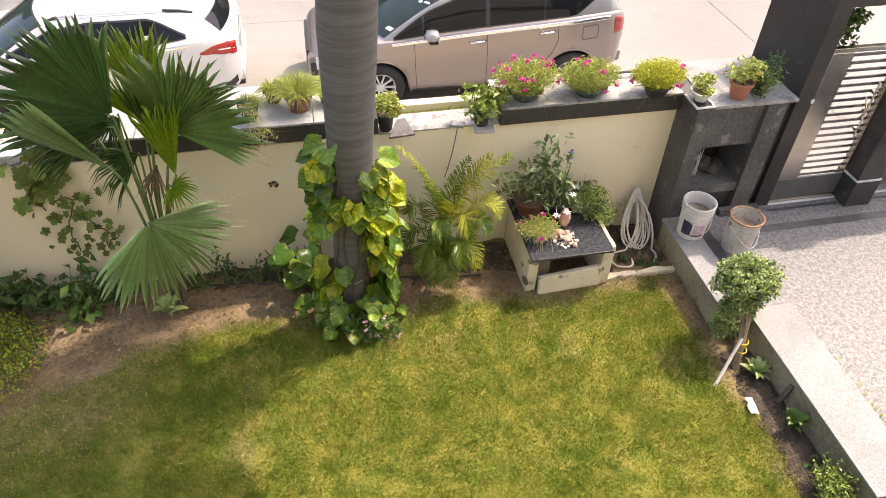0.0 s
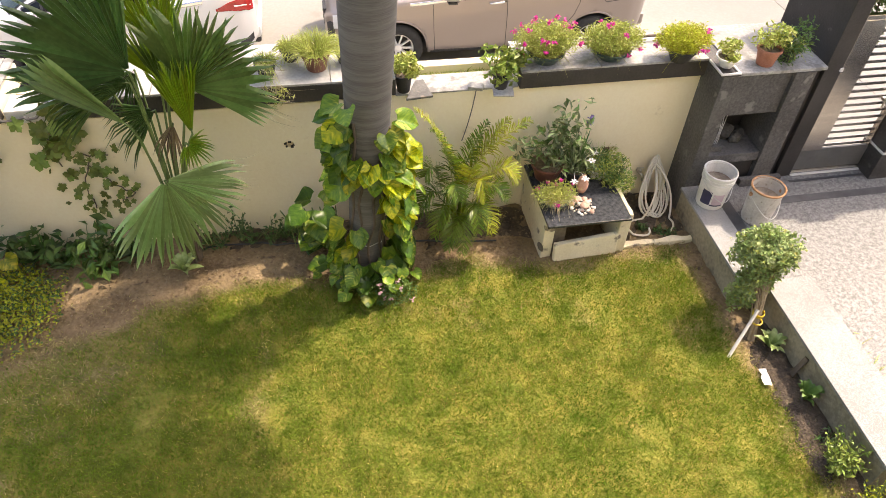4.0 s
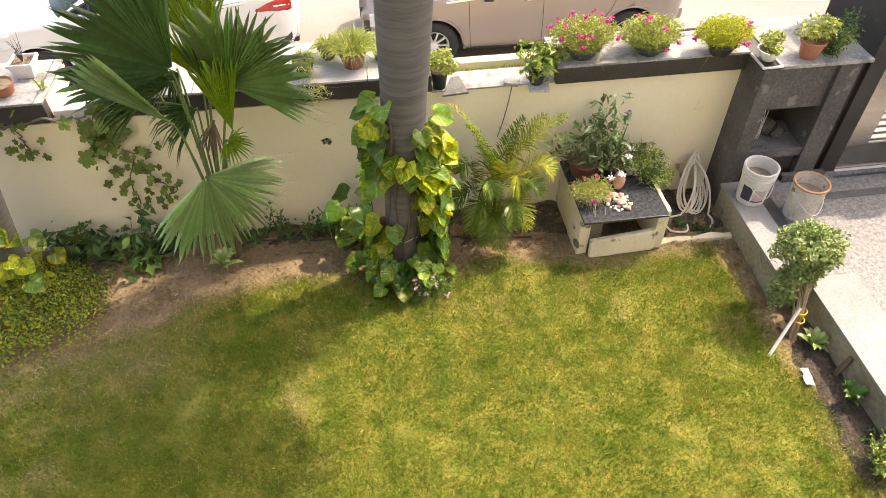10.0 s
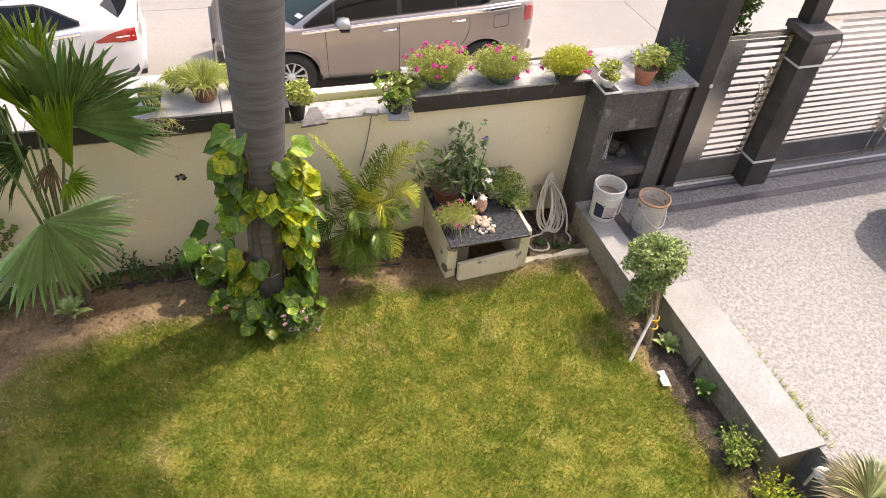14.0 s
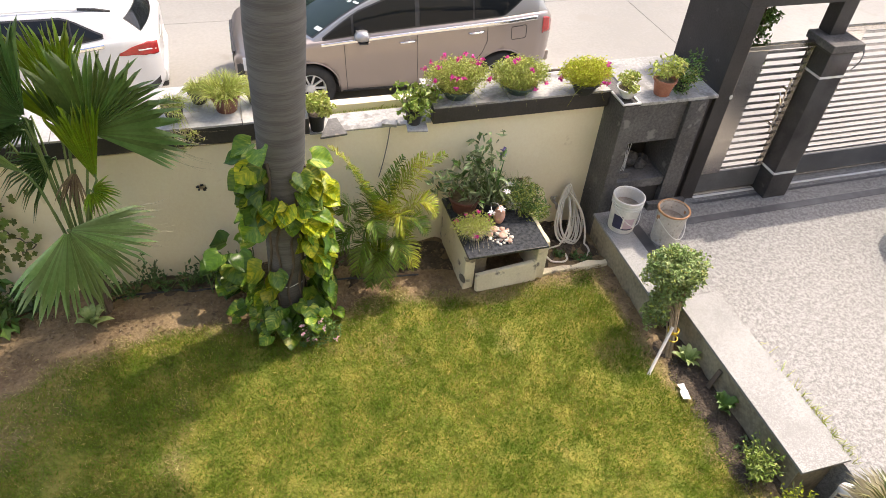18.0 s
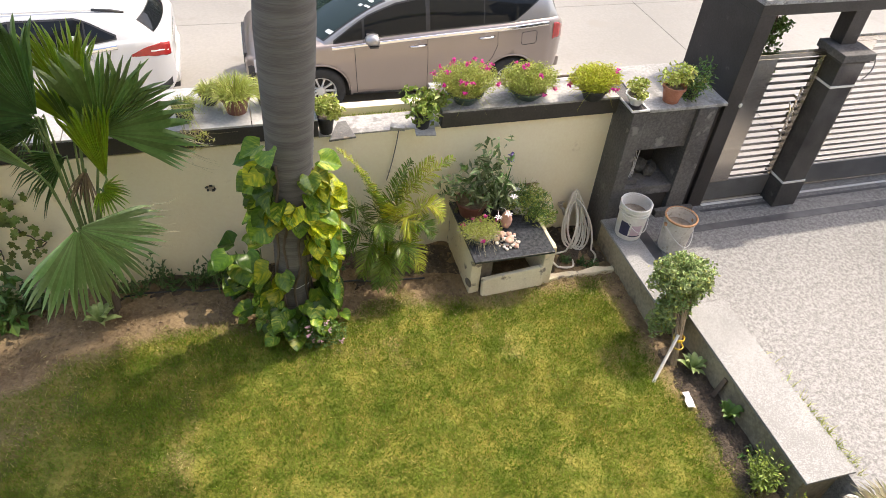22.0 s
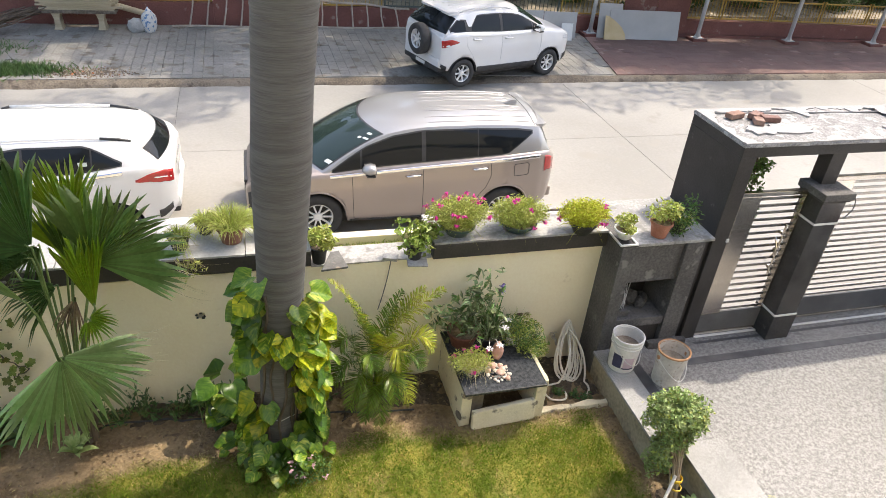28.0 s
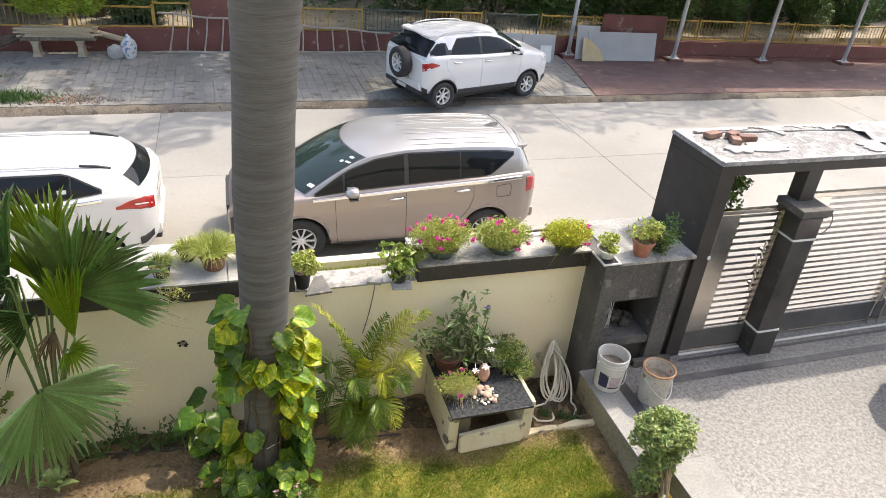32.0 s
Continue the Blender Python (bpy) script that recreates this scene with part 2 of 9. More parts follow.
SACK = mat("woven_white_sack", (0.46, 0.46, 0.45), (0.60, 0.60, 0.59), 0.8, 5, 90, 0.3, c3=(0.09, 0.18, 0.32), spots=0.53)
SACK_GREY = mat("dusty_grey_sack", (0.24, 0.235, 0.225), (0.36, 0.355, 0.34), 0.9, 8, 90, 0.3)
PAPER = mat("white_paper_scrap", (0.72, 0.72, 0.73), (0.80, 0.80, 0.81), 0.9, 20, 80, 0.05)
YELLOW_TAPE = mat("yellow_tie", (0.65, 0.42, 0.03), (0.72, 0.50, 0.06), 0.5, 9, 60, 0.0)
CABLE = mat("grey_cable", (0.10, 0.10, 0.10), (0.14, 0.14, 0.14), 0.6, 9, 60, 0.0)
WIRE = mat("pale_wire", (0.55, 0.55, 0.54), (0.62, 0.62, 0.61), 0.5, 9, 60, 0.0)
CHROME = mat("chrome", (0.75, 0.75, 0.76), (0.82, 0.82, 0.83), 0.12, 9, 60, 0.0, metal=1.0)
BRASS = mat("tarnished_tap_metal", (0.50, 0.47, 0.42), (0.60, 0.57, 0.52), 0.35, 9, 60, 0.0, metal=1.0)
RUBBER = mat("tyre_rubber", (0.022, 0.022, 0.023), (0.04, 0.04, 0.04), 0.85, 10, 60, 0.1)
RIM = mat("silver_alloy", (0.66, 0.66, 0.66), (0.74, 0.74, 0.74), 0.4, 10, 60, 0.0, metal=0.4)
TRIM = mat("black_plastic_trim", (0.022, 0.022, 0.023), (0.04, 0.04, 0.042), 0.6, 10, 80, 0.05)
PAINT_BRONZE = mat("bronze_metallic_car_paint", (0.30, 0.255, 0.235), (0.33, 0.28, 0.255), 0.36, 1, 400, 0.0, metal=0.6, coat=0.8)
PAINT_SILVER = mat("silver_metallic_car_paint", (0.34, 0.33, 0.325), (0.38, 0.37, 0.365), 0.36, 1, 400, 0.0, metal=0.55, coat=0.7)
PAINT_WHITE = mat("white_car_paint", (0.58, 0.58, 0.58), (0.61, 0.61, 0.61), 0.3, 1, 60, 0.0, coat=0.7)
CAR_GLASS = glass("dark_tinted_glass", (0.010, 0.012, 0.014), spec=0.28)
SHIELD_GLASS = glass("greenish_windscreen_glass", (0.022, 0.036, 0.032))
RED_LENS = mat("red_lamp_lens", (0.26, 0.010, 0.010), (0.38, 0.020, 0.018), 0.12, 25, 60, 0.0, coat=0.6)
CLEAR_LENS = mat("clear_lamp_lens", (0.55, 0.56, 0.57), (0.65, 0.66, 0.67), 0.1, 10, 60, 0.0, coat=0.6)
STICKER = mat("pale_windscreen_sticker", (0.62, 0.68, 0.66), (0.70, 0.75, 0.73), 0.5, 10, 60, 0.0)
DARK_IN = mat("dark_interior", (0.025, 0.024, 0.024), (0.05, 0.048, 0.046), 0.9, 10, 60, 0.1)
# leaves
FAN_LEAF = mat("fan_palm_leaf", (0.054, 0.112, 0.027), (0.112, 0.190, 0.052), 0.42, 3, 30, 0.1, rnd=0.25, island=True, trans=0.25)
FAN_LEAF_PALE = mat("pale_fan_palm_leaf", (0.20, 0.32, 0.095), (0.33, 0.45, 0.175), 0.5, 3, 30, 0.1, rnd=0.25, island=True, trans=0.2)
FAN_STRAW = mat("straw_striped_fan_leaf", (0.24, 0.29, 0.11), (0.46, 0.45, 0.22), 0.55, 5, 30, 0.1, rnd=0.4, island=True, trans=0.2)
FAN_MID = mat("mid_green_fan_palm_leaf", (0.095, 0.170, 0.036), (0.185, 0.275, 0.075), 0.42, 3, 30, 0.1, rnd=0.25, island=True, trans=0.25)
FAN_YELLOW = mat("young_and_lit_fan_leaf", (0.16, 0.27, 0.015), (0.31, 0.39, 0.03), 0.42, 3, 30, 0.1, rnd=0.2, island=True, trans=0.3)
STEM = mat("green_petiole", (0.10, 0.16, 0.045), (0.19, 0.24, 0.085), 0.5, 6, 40, 0.1)
ARECA = mat("areca_leaflet", (0.19, 0.26, 0.02), (0.52, 0.50, 0.06), 0.36, 4, 30, 0.05, rnd=0.42, island=True, trans=0.3)
ARECA_DARK = mat("deep_green_areca_leaflet", (0.075, 0.155, 0.015), (0.20, 0.27, 0.03), 0.36, 4, 30, 0.05, rnd=0.42, island=True, trans=0.25)
POLISHED = mat("polished_charcoal_stone", (0.040, 0.038, 0.037), (0.075, 0.071, 0.068), 0.24, 4, 70, 0.04, c3=(0.10, 0.095, 0.09), spots=0.66)
JOINT = mat("road_joint_sealant", (0.10, 0.097, 0.09), (0.17, 0.165, 0.155), 0.9, 1.2, 30, 0.2)
SLATE = mat("weathered_grey_slate", (0.10, 0.097, 0.094), (0.17, 0.165, 0.158), 0.8, 5, 50, 0.25, c3=(0.22, 0.19, 0.155), spots=0.6)
def variegated(name, deep, pale, gold, share_gold, rough=0.48):
    """A waxy leaf, streaked from the midrib to the rim; the leaf's own x runs to its tip."""
    m = bpy.data.materials.new(name)
    m.use_nodes = True
    n, l = m.node_tree.nodes, m.node_tree.links
    b = n["Principled BSDF"]
    tc, oi, sx = n.new("ShaderNodeTexCoord"), n.new("ShaderNodeObjectInfo"), n.new("ShaderNodeSeparateXYZ")
    l.new(tc.outputs["Object"], sx.inputs[0])
    def op(kind, a, c):
        q = n.new("ShaderNodeMath"); q.operation = kind
        for i, v in enumerate((a, c)):
            if isinstance(v, (int, float)):
                q.inputs[i].default_value = v
            else:
                l.new(v, q.inputs[i])
        return q.outputs[0]
    rib = op("SUBTRACT", sx.outputs["X"], op("MULTIPLY", op("ABSOLUTE", sx.outputs["Y"], 0), 0.9))
    cv = n.new("ShaderNodeCombineXYZ")
    l.new(op("MULTIPLY", rib, 4.4), cv.inputs[0]); l.new(op("MULTIPLY", sx.outputs["Y"], 2.4), cv.inputs[1]); l.new(op("MULTIPLY", oi.outputs["Random"], 60.0), cv.inputs[2])
    def noisy(scale, detail):
        t = n.new("ShaderNodeTexNoise")
        t.inputs["Scale"].default_value, t.inputs["Detail"].default_value = scale, detail
        l.new(cv.outputs[0], t.inputs["Vector"])
        return t.outputs["Fac"]
    streak, blot = noisy(1.8, 4.0), noisy(0.7, 3.0)
    r1 = n.new("ShaderNodeMapRange"); r1.inputs["From Min"].default_value, r1.inputs["From Max"].default_value = 0.36, 0.64
    l.new(streak, r1.inputs["Value"])
    m1 = n.new("ShaderNodeMix"); m1.data_type = "RGBA"
    m1.inputs[6].default_value, m1.inputs[7].default_value = (*deep, 1), (*pale, 1)
    l.new(r1.outputs[0], m1.inputs[0])
    r2 = n.new("ShaderNodeMapRange"); r2.inputs["From Min"].default_value, r2.inputs["From Max"].default_value = share_gold, share_gold + 0.16
    l.new(op("ADD", op("MULTIPLY", blot, 0.7), op("MULTIPLY", streak, 0.3)), r2.inputs["Value"])
    m2 = n.new("ShaderNodeMix"); m2.data_type = "RGBA"
    l.new(r2.outputs[0], m2.inputs[0]); l.new(m1.outputs[2], m2.inputs[6]); m2.inputs[7].default_value = (*gold, 1)
    hs = n.new("ShaderNodeHueSaturation"); mr = n.new("ShaderNodeMapRange")
    mr.inputs["To Min"].default_value, mr.inputs["To Max"].default_value = 0.52, 1.28
    l.new(oi.outputs["Random"], mr.inputs["Value"]); l.new(mr.outputs[0], hs.inputs["Value"]); l.new(m2.outputs[2], hs.inputs["Color"])
    l.new(hs.outputs[0], b.inputs["Base Color"])
    b.inputs["Roughness"].default_value, b.inputs["Specular IOR Level"].default_value = rough, 0.35
    wave = op("SINE", op("MULTIPLY", rib, 50.0), 0)
    bp = n.new("ShaderNodeBump"); bp.inputs["Strength"].default_value, bp.inputs["Distance"].default_value = 0.05, 0.004
    l.new(wave, bp.inputs["Height"]); l.new(bp.outputs[0], b.inputs["Normal"])
    tr = n.new("ShaderNodeBsdfTranslucent"); l.new(hs.outputs[0], tr.inputs["Color"])
    ms = n.new("ShaderNodeMixShader"); ms.inputs[0].default_value = 0.2
    l.new(b.outputs[0], ms.inputs[1]); l.new(tr.outputs[0], ms.inputs[2]); l.new(ms.outputs[0], n["Material Output"].inputs["Surface"])
    return m


POTHOS = variegated("variegated_pothos_leaf", (0.070, 0.160, 0.014), (0.170, 0.270, 0.022), (0.50, 0.50, 0.09), 0.53, 0.38)
POTHOS_DARK = variegated("deep_green_pothos_leaf", (0.034, 0.092, 0.010), (0.070, 0.145, 0.016), (0.28, 0.34, 0.06), 0.60, 0.34)
POTHOS_Y = variegated("golden_pothos_leaf", (0.16, 0.255, 0.012), (0.42, 0.43, 0.016), (0.68, 0.60, 0.045), 0.52, 0.40)
LEAF = mat("mid_green_leaf", (0.07, 0.145, 0.03), (0.13, 0.22, 0.05), 0.45, 6, 40, 0.05, rnd=0.35, island=True, trans=0.2)
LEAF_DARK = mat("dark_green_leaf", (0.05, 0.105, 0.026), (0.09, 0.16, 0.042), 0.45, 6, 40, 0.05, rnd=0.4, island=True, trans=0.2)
LEAF_BRIGHT = mat("bright_bush_leaf", (0.180, 0.265, 0.072), (0.38, 0.45, 0.19), 0.45, 6, 40, 0.05, rnd=0.35, island=True, trans=0.2)
LEAF_YELLOW = mat("yellow_green_leaf", (0.28, 0.34, 0.02), (0.44, 0.45, 0.04), 0.45, 6, 40, 0.05, rnd=0.3, island=True, trans=0.25)
PORTULACA = mat("portulaca_leaf", (0.29, 0.35, 0.06), (0.50, 0.52, 0.15), 0.5, 9, 60, 0.0, rnd=0.3, island=True, trans=0.2)
PORT_YELLOW = mat("yellow_portulaca_leaf", (0.42, 0.46, 0.03), (0.58, 0.56, 0.07), 0.5, 9, 60, 0.0, rnd=0.3, island=True, trans=0.2)
FLOWER = mat("magenta_petal", (0.60, 0.03, 0.26), (0.72, 0.07, 0.38), 0.6, 20, 60, 0.0, rnd=0.2, island=True, trans=0.2)
FLOWER_PALE = mat("pale_pink_petal", (0.62, 0.36, 0.42), (0.72, 0.50, 0.54), 0.6, 20, 60, 0.0, rnd=0.2, island=True, trans=0.2)
FLOWER_W = mat("white_petal", (0.75, 0.70, 0.72), (0.80, 0.78, 0.79), 0.6, 20, 60, 0.0)
FLOWER_V = mat("violet_petal", (0.14, 0.10, 0.32), (0.22, 0.16, 0.42), 0.6, 20, 60, 0.0)
DRY = mat("dry_straw", (0.42, 0.36, 0.22), (0.55, 0.49, 0.33), 0.8, 9, 50, 0.1, rnd=0.2, island=True)
STRAW = mat("trodden_straw", (0.27, 0.215, 0.085), (0.43, 0.36, 0.16), 0.8, 9, 50, 0.0, rnd=0.3, island=True, trans=0.2)
CREEPER = mat("olive_creeper_leaf", (0.085, 0.130, 0.018), (0.165, 0.205, 0.035), 0.6, 6, 40, 0.05, rnd=0.35, trans=0.2)
PARK_LEAF = mat("park_tree_leaf", (0.055, 0.1, 0.025), (0.1, 0.16, 0.04), 0.5, 2, 20, 0.0, rnd=0.4, island=True, trans=0.2)
def blade_grass(name, deep, olive, straw):
    """Lawn blades: deep green to olive in drifts and tufts, dry straw blades strewn between, each blade of its own tone."""
    m = bpy.data.materials.new(name)
    m.use_nodes = True
    n, l = m.node_tree.nodes, m.node_tree.links
    b = n["Principled BSDF"]
    geo = n.new("ShaderNodeNewGeometry")
    def noisy(scale, detail, lo, hi):
        t, r = n.new("ShaderNodeTexNoise"), n.new("ShaderNodeMapRange")
        t.inputs["Scale"].default_value, t.inputs["Detail"].default_value = scale, detail
        l.new(geo.outputs["Position"], t.inputs["Vector"])
        r.inputs["From Min"].default_value, r.inputs["From Max"].default_value = lo, hi
        l.new(t.outputs["Fac"], r.inputs["Value"])
        return r.outputs[0]
    def op(kind, a, c):
        q = n.new("ShaderNodeMath"); q.operation = kind
        for i, v in enumerate((a, c)):
            if isinstance(v, (int, float)):
                q.inputs[i].default_value = v
            else:
                l.new(v, q.inputs[i])
        return q.outputs[0]
    def blend(fac, a, c):
        q = n.new("ShaderNodeMix"); q.data_type = "RGBA"
        l.new(fac, q.inputs[0])
        for i, v in ((6, a), (7, c)):
            if isinstance(v, tuple):
                q.inputs[i].default_value = (*v, 1)
            else:
                l.new(v, q.inputs[i])
        return q.outputs[2]
    drift, patch, tuft_, fleck = noisy(1.5, 3.0, 0.34, 0.66), noisy(4.2, 2.0, 0.34, 0.66), noisy(11.0, 2.0, 0.33, 0.67), noisy(30.0, 1.0, 0.35, 0.65)
    each = geo.outputs["Random Per Island"]
    tone = op("ADD", op("ADD", op("MULTIPLY", drift, 0.32), op("MULTIPLY", patch, 0.32)), op("ADD", op("MULTIPLY", tuft_, 0.14), op("MULTIPLY", fleck, 0.22)))
    green = blend(tone, deep, olive)
    dry = op("GREATER_THAN", op("ADD", op("MULTIPLY", op("FRACT", op("MULTIPLY", each, 37.0), 0), 0.55), op("MULTIPLY", tone, 0.62)), 0.85)
    col = blend(dry, green, straw)
    hs, mr = n.new("ShaderNodeHueSaturation"), n.new("ShaderNodeMapRange")
    mr.inputs["To Min"].default_value, mr.inputs["To Max"].default_value = 0.70, 1.28
    l.new(each, mr.inputs["Value"]); l.new(mr.outputs[0], hs.inputs["Value"]); l.new(col, hs.inputs["Color"])
    l.new(hs.outputs[0], b.inputs["Base Color"])
    b.inputs["Roughness"].default_value, b.inputs["Specular IOR Level"].default_value = 0.6, 0.12
    tr = n.new("ShaderNodeBsdfTranslucent"); l.new(hs.outputs[0], tr.inputs["Color"])
    ms = n.new("ShaderNodeMixShader"); ms.inputs[0].default_value = 0.42
    l.new(b.outputs[0], ms.inputs[1]); l.new(tr.outputs[0], ms.inputs[2]); l.new(ms.outputs[0], n["Material Output"].inputs["Surface"])
    return m


GRASS = blade_grass("lawn_grass_blade", (0.074, 0.178, 0.015), (0.246, 0.288, 0.034), (0.46, 0.38, 0.13))

PLANT_LIME = mat("lime_coleus_leaf", (0.14, 0.22, 0.03), (0.32, 0.39, 0.085), 0.45, 9, 40, 0.05, rnd=0.3, island=True, trans=0.2)
# dirt and the shade on the kerb's sides, both held in this colour
DIRTY_SHADE_PLASTER = mat("dirty_shaded_plaster", (0.20, 0.172, 0.124), (0.35, 0.31, 0.225), 0.9, 1.6, 30, 0.3, c3=(0.17, 0.145, 0.11), spots=0.60, fine_mix=0.8)
# damp soil, darkened further to hold the shade next to the kerb
DAMP_SHADE_SOIL = mat("damp_and_shaded_soil", (0.046, 0.034, 0.025), (0.112, 0.084, 0.057), 0.95, 5, 40, 0.9, c3=(0.16, 0.122, 0.08), spots=0.60, dist=0.03)
LITTER = mat("brown_dead_leaf", (0.16, 0.11, 0.065), (0.30, 0.22, 0.13), 0.9, 9, 50, 0.1, rnd=0.3, island=True)
OLEANDER = mat("oleander_leaf", (0.15, 0.26, 0.02), (0.36, 0.43, 0.05), 0.45, 3, 40, 0.0, rnd=0.4, island=True, trans=0.25)
# ---- mesh helpers ----
def part(name, bm, material, parent=None, label="", smooth=False):
    """Links a bmesh as one mesh object, under a thing or a part."""
    me = bpy.data.meshes.new(name)
    bm.normal_update()
    if smooth:
        for fc in bm.faces:
            fc.smooth = True
    bm.to_mesh(me)
    bm.free()
    me.materials.append(material)
    ob = new(name, me)
    if parent is not None:
        ob.parent = parent
    if label:
        ob["label"] = label
    return ob


def share(name, me, m, parent=None):
    """Another object on a mesh that is there already."""
    ob = new(name, me)
    if parent is not None:
        ob.parent = parent
    ob.matrix_basis = m
    return ob


def thing(name, place, label, category, group="", rz=0.0):
    ob = new(name)
    ob.empty_display_size = 0.1
    ob.matrix_basis = pose(*place, 0, 0, rz)
    return tagged(ob, label, category, group)


def structure(ob, label, category):
    return tagged(ob, label, category, kind="structure")


def box(x0, y0, z0, x1, y1, z1, bevel=0.0, bm=None):
    bm = bm or bmesh.new()
    m = Matrix.LocRotScale(((x0 + x1) / 2, (y0 + y1) / 2, (z0 + z1) / 2), None, (x1 - x0, y1 - y0, z1 - z0))
    r = bmesh.ops.create_cube(bm, size=1, matrix=m)
    if bevel:
        es = {e for v in r["verts"] for e in v.link_edges}
        bmesh.ops.bevel(bm, geom=list(es), offset=bevel, segments=2, affect="EDGES", profile=0.6)
    return bm


def loft(rings, closed=True, caps=True, bm=None):
    """Skins rings of equally many points."""
    bm = bm or bmesh.new()
    vs = [[bm.verts.new(p) for p in r] for r in rings]
    n = len(rings[0])
    for a, b in zip(vs, vs[1:]):
        for i in range(n if closed else n - 1):
            j = (i + 1) % n
            bm.faces.new((a[i], a[j], b[j], b[i]))
    if caps and closed:
        bm.faces.new(vs[0][::-1])
        bm.faces.new(vs[-1])
    return bm


def lathe(profile, seg=24, place=(0, 0, 0), bm=None):
    rings = [[(place[0] + r * math.cos(a), place[1] + r * math.sin(a), place[2] + z)
              for a in (2 * math.pi * i / seg for i in range(seg))] for r, z in profile]
    return loft(rings, caps=False, bm=bm)


def tube(points, radii, seg=8, bm=None):
    """A tapered tube along points."""
    pts = [Vector(p) for p in points]
    if not hasattr(radii, "__len__"):
        radii = [radii] * len(pts)
    rings = []
    side = None
    for i, p in enumerate(pts):
        d = (pts[min(i + 1, len(pts) - 1)] - pts[max(i - 1, 0)]).normalized()
        if side is None:
            side = d.orthogonal().normalized()
        side = (side - d * side.dot(d)).normalized()
        up = d.cross(side)
        rings.append([p + (side * math.cos(a) + up * math.sin(a)) * radii[i] for a in (2 * math.pi * k / seg for k in range(seg))])
    return loft(rings, bm=bm)


def arc(a, b, sag, n=8):
    """Points from a to b, bowed by the vector sag in the middle."""
    a, b, sag = Vector(a), Vector(b), Vector(sag)
    return [a.lerp(b, i / n) + sag * 4 * (i / n) * (1 - i / n) for i in range(n + 1)]


def mesh_np(name, verts, faces, material, parent=None, smooth=False):
    me = bpy.data.meshes.new(name)
    verts, faces = np.asarray(verts, np.float32), np.asarray(faces, np.int32)
    k = faces.shape[1]
    me.vertices.add(len(verts)); me.vertices.foreach_set("co", verts.ravel())
    me.loops.add(faces.size); me.loops.foreach_set("vertex_index", faces.ravel())
    me.polygons.add(len(faces)); me.polygons.foreach_set("loop_start", np.arange(0, faces.size, k, dtype=np.int32))
    me.update(calc_edges=True)
    me.polygons.foreach_set("use_smooth", [smooth] * len(faces))
    me.materials.append(material)
    ob = new(name, me)
    if parent is not None:
        ob.parent = parent
    return ob


def leaves_np(centres, length, width, up, rng, fold=0.25):
    """Small folded leaves, four triangles' worth each, at the centres; up: how far they turn to the sky."""
    n = len(centres)
    d = rng.normal(size=(n, 3)); d[:, 2] = d[:, 2] * 0.6 - 0.1
    d /= np.linalg.norm(d, axis=1)[:, None]
    nr = rng.normal(size=(n, 3)); nr[:, 2] += up
    s = np.cross(d, nr); s /= np.linalg.norm(s, axis=1)[:, None] + 1e-9
    nn = np.cross(s, d)
    L = (length * rng.uniform(0.65, 1.25, n))[:, None]; W = (width * rng.uniform(0.7, 1.2, n))[:, None]
    base = centres - d * L / 2
    tip = centres + d * L / 2 - nn * L * 0.12
    l, r = centres - s * W / 2 + nn * W * fold, centres + s * W / 2 + nn * W * fold
    v = np.stack([base, l, tip, r], 1).reshape(-1, 3)
    i = np.arange(n)[:, None] * 4
    f = np.concatenate([i + [0, 2, 1], i + [0, 3, 2]], 1).reshape(-1, 3)
    return v, f


def strands_np(roots, tips, width, sag, rng, seg=3):
    """Thin bent blades from roots to tips."""
    n = len(roots)
    d = tips - roots
    s = np.cross(d, rng.normal(size=(n, 3))); s /= np.linalg.norm(s, axis=1)[:, None] + 1e-9
    w = (width * rng.uniform(0.7, 1.3, n))[:, None]
    vs = []
    for k in range(seg + 1):
        t = k / seg
        p = roots + d * t; p = p.copy(); p[:, 2] += sag * 4 * t * (1 - t)
        ww = w * (1 - 0.85 * t) * 0.5
        vs += [p - s * ww, p + s * ww]
    v = np.stack(vs, 1).reshape(-1, 3)
    i = np.arange(n)[:, None] * (2 * seg + 2)
    f = np.concatenate([i + [2 * k, 2 * k + 1, 2 * k + 3, 2 * k + 2] for k in range(seg)], 1).reshape(-1, 4)
    return v, f


def ball_points(n, c, r, rng, shell=0.55):
    d = rng.normal(size=(n, 3)); d /= np.linalg.norm(d, axis=1)[:, None]
    return np.asarray(c) + d * np.asarray(r) * (rng.uniform(shell ** 3, 1, n) ** (1 / 3))[:, None]
PALE_STEM = mat("pale_bare_stem", (0.26, 0.19, 0.12), (0.42, 0.33, 0.22), 0.9, 6, 50, 0.5)
OLIVE_LEAF = mat("dull_olive_shrub_leaf", (0.11, 0.16, 0.065), (0.28, 0.33, 0.17), 0.38, 6, 40, 0.05, rnd=0.4, island=True, trans=0.25)
STONE_D = mat("dark_rough_stone", (0.045, 0.043, 0.041), (0.11, 0.105, 0.10), 0.9, 10, 40, 0.4)
DUST = mat("sandy_street_dust", (0.090, 0.072, 0.054), (0.20, 0.165, 0.125), 0.95, 1.3, 30, 0.6, c3=(0.07, 0.055, 0.042), spots=0.58, fine_mix=0.9)
PARK_EARTH = mat("bare_park_earth", (0.20, 0.165, 0.115), (0.33, 0.28, 0.20), 0.95, 0.8, 25, 0.5, c3=(0.12, 0.10, 0.065), spots=0.58)
FLAKE = mat("flaking_white_paint", (0.27, 0.264, 0.255), (0.38, 0.373, 0.362), 0.85, 6, 70, 0.6, c3=(0.27, 0.265, 0.255), spots=0.60)
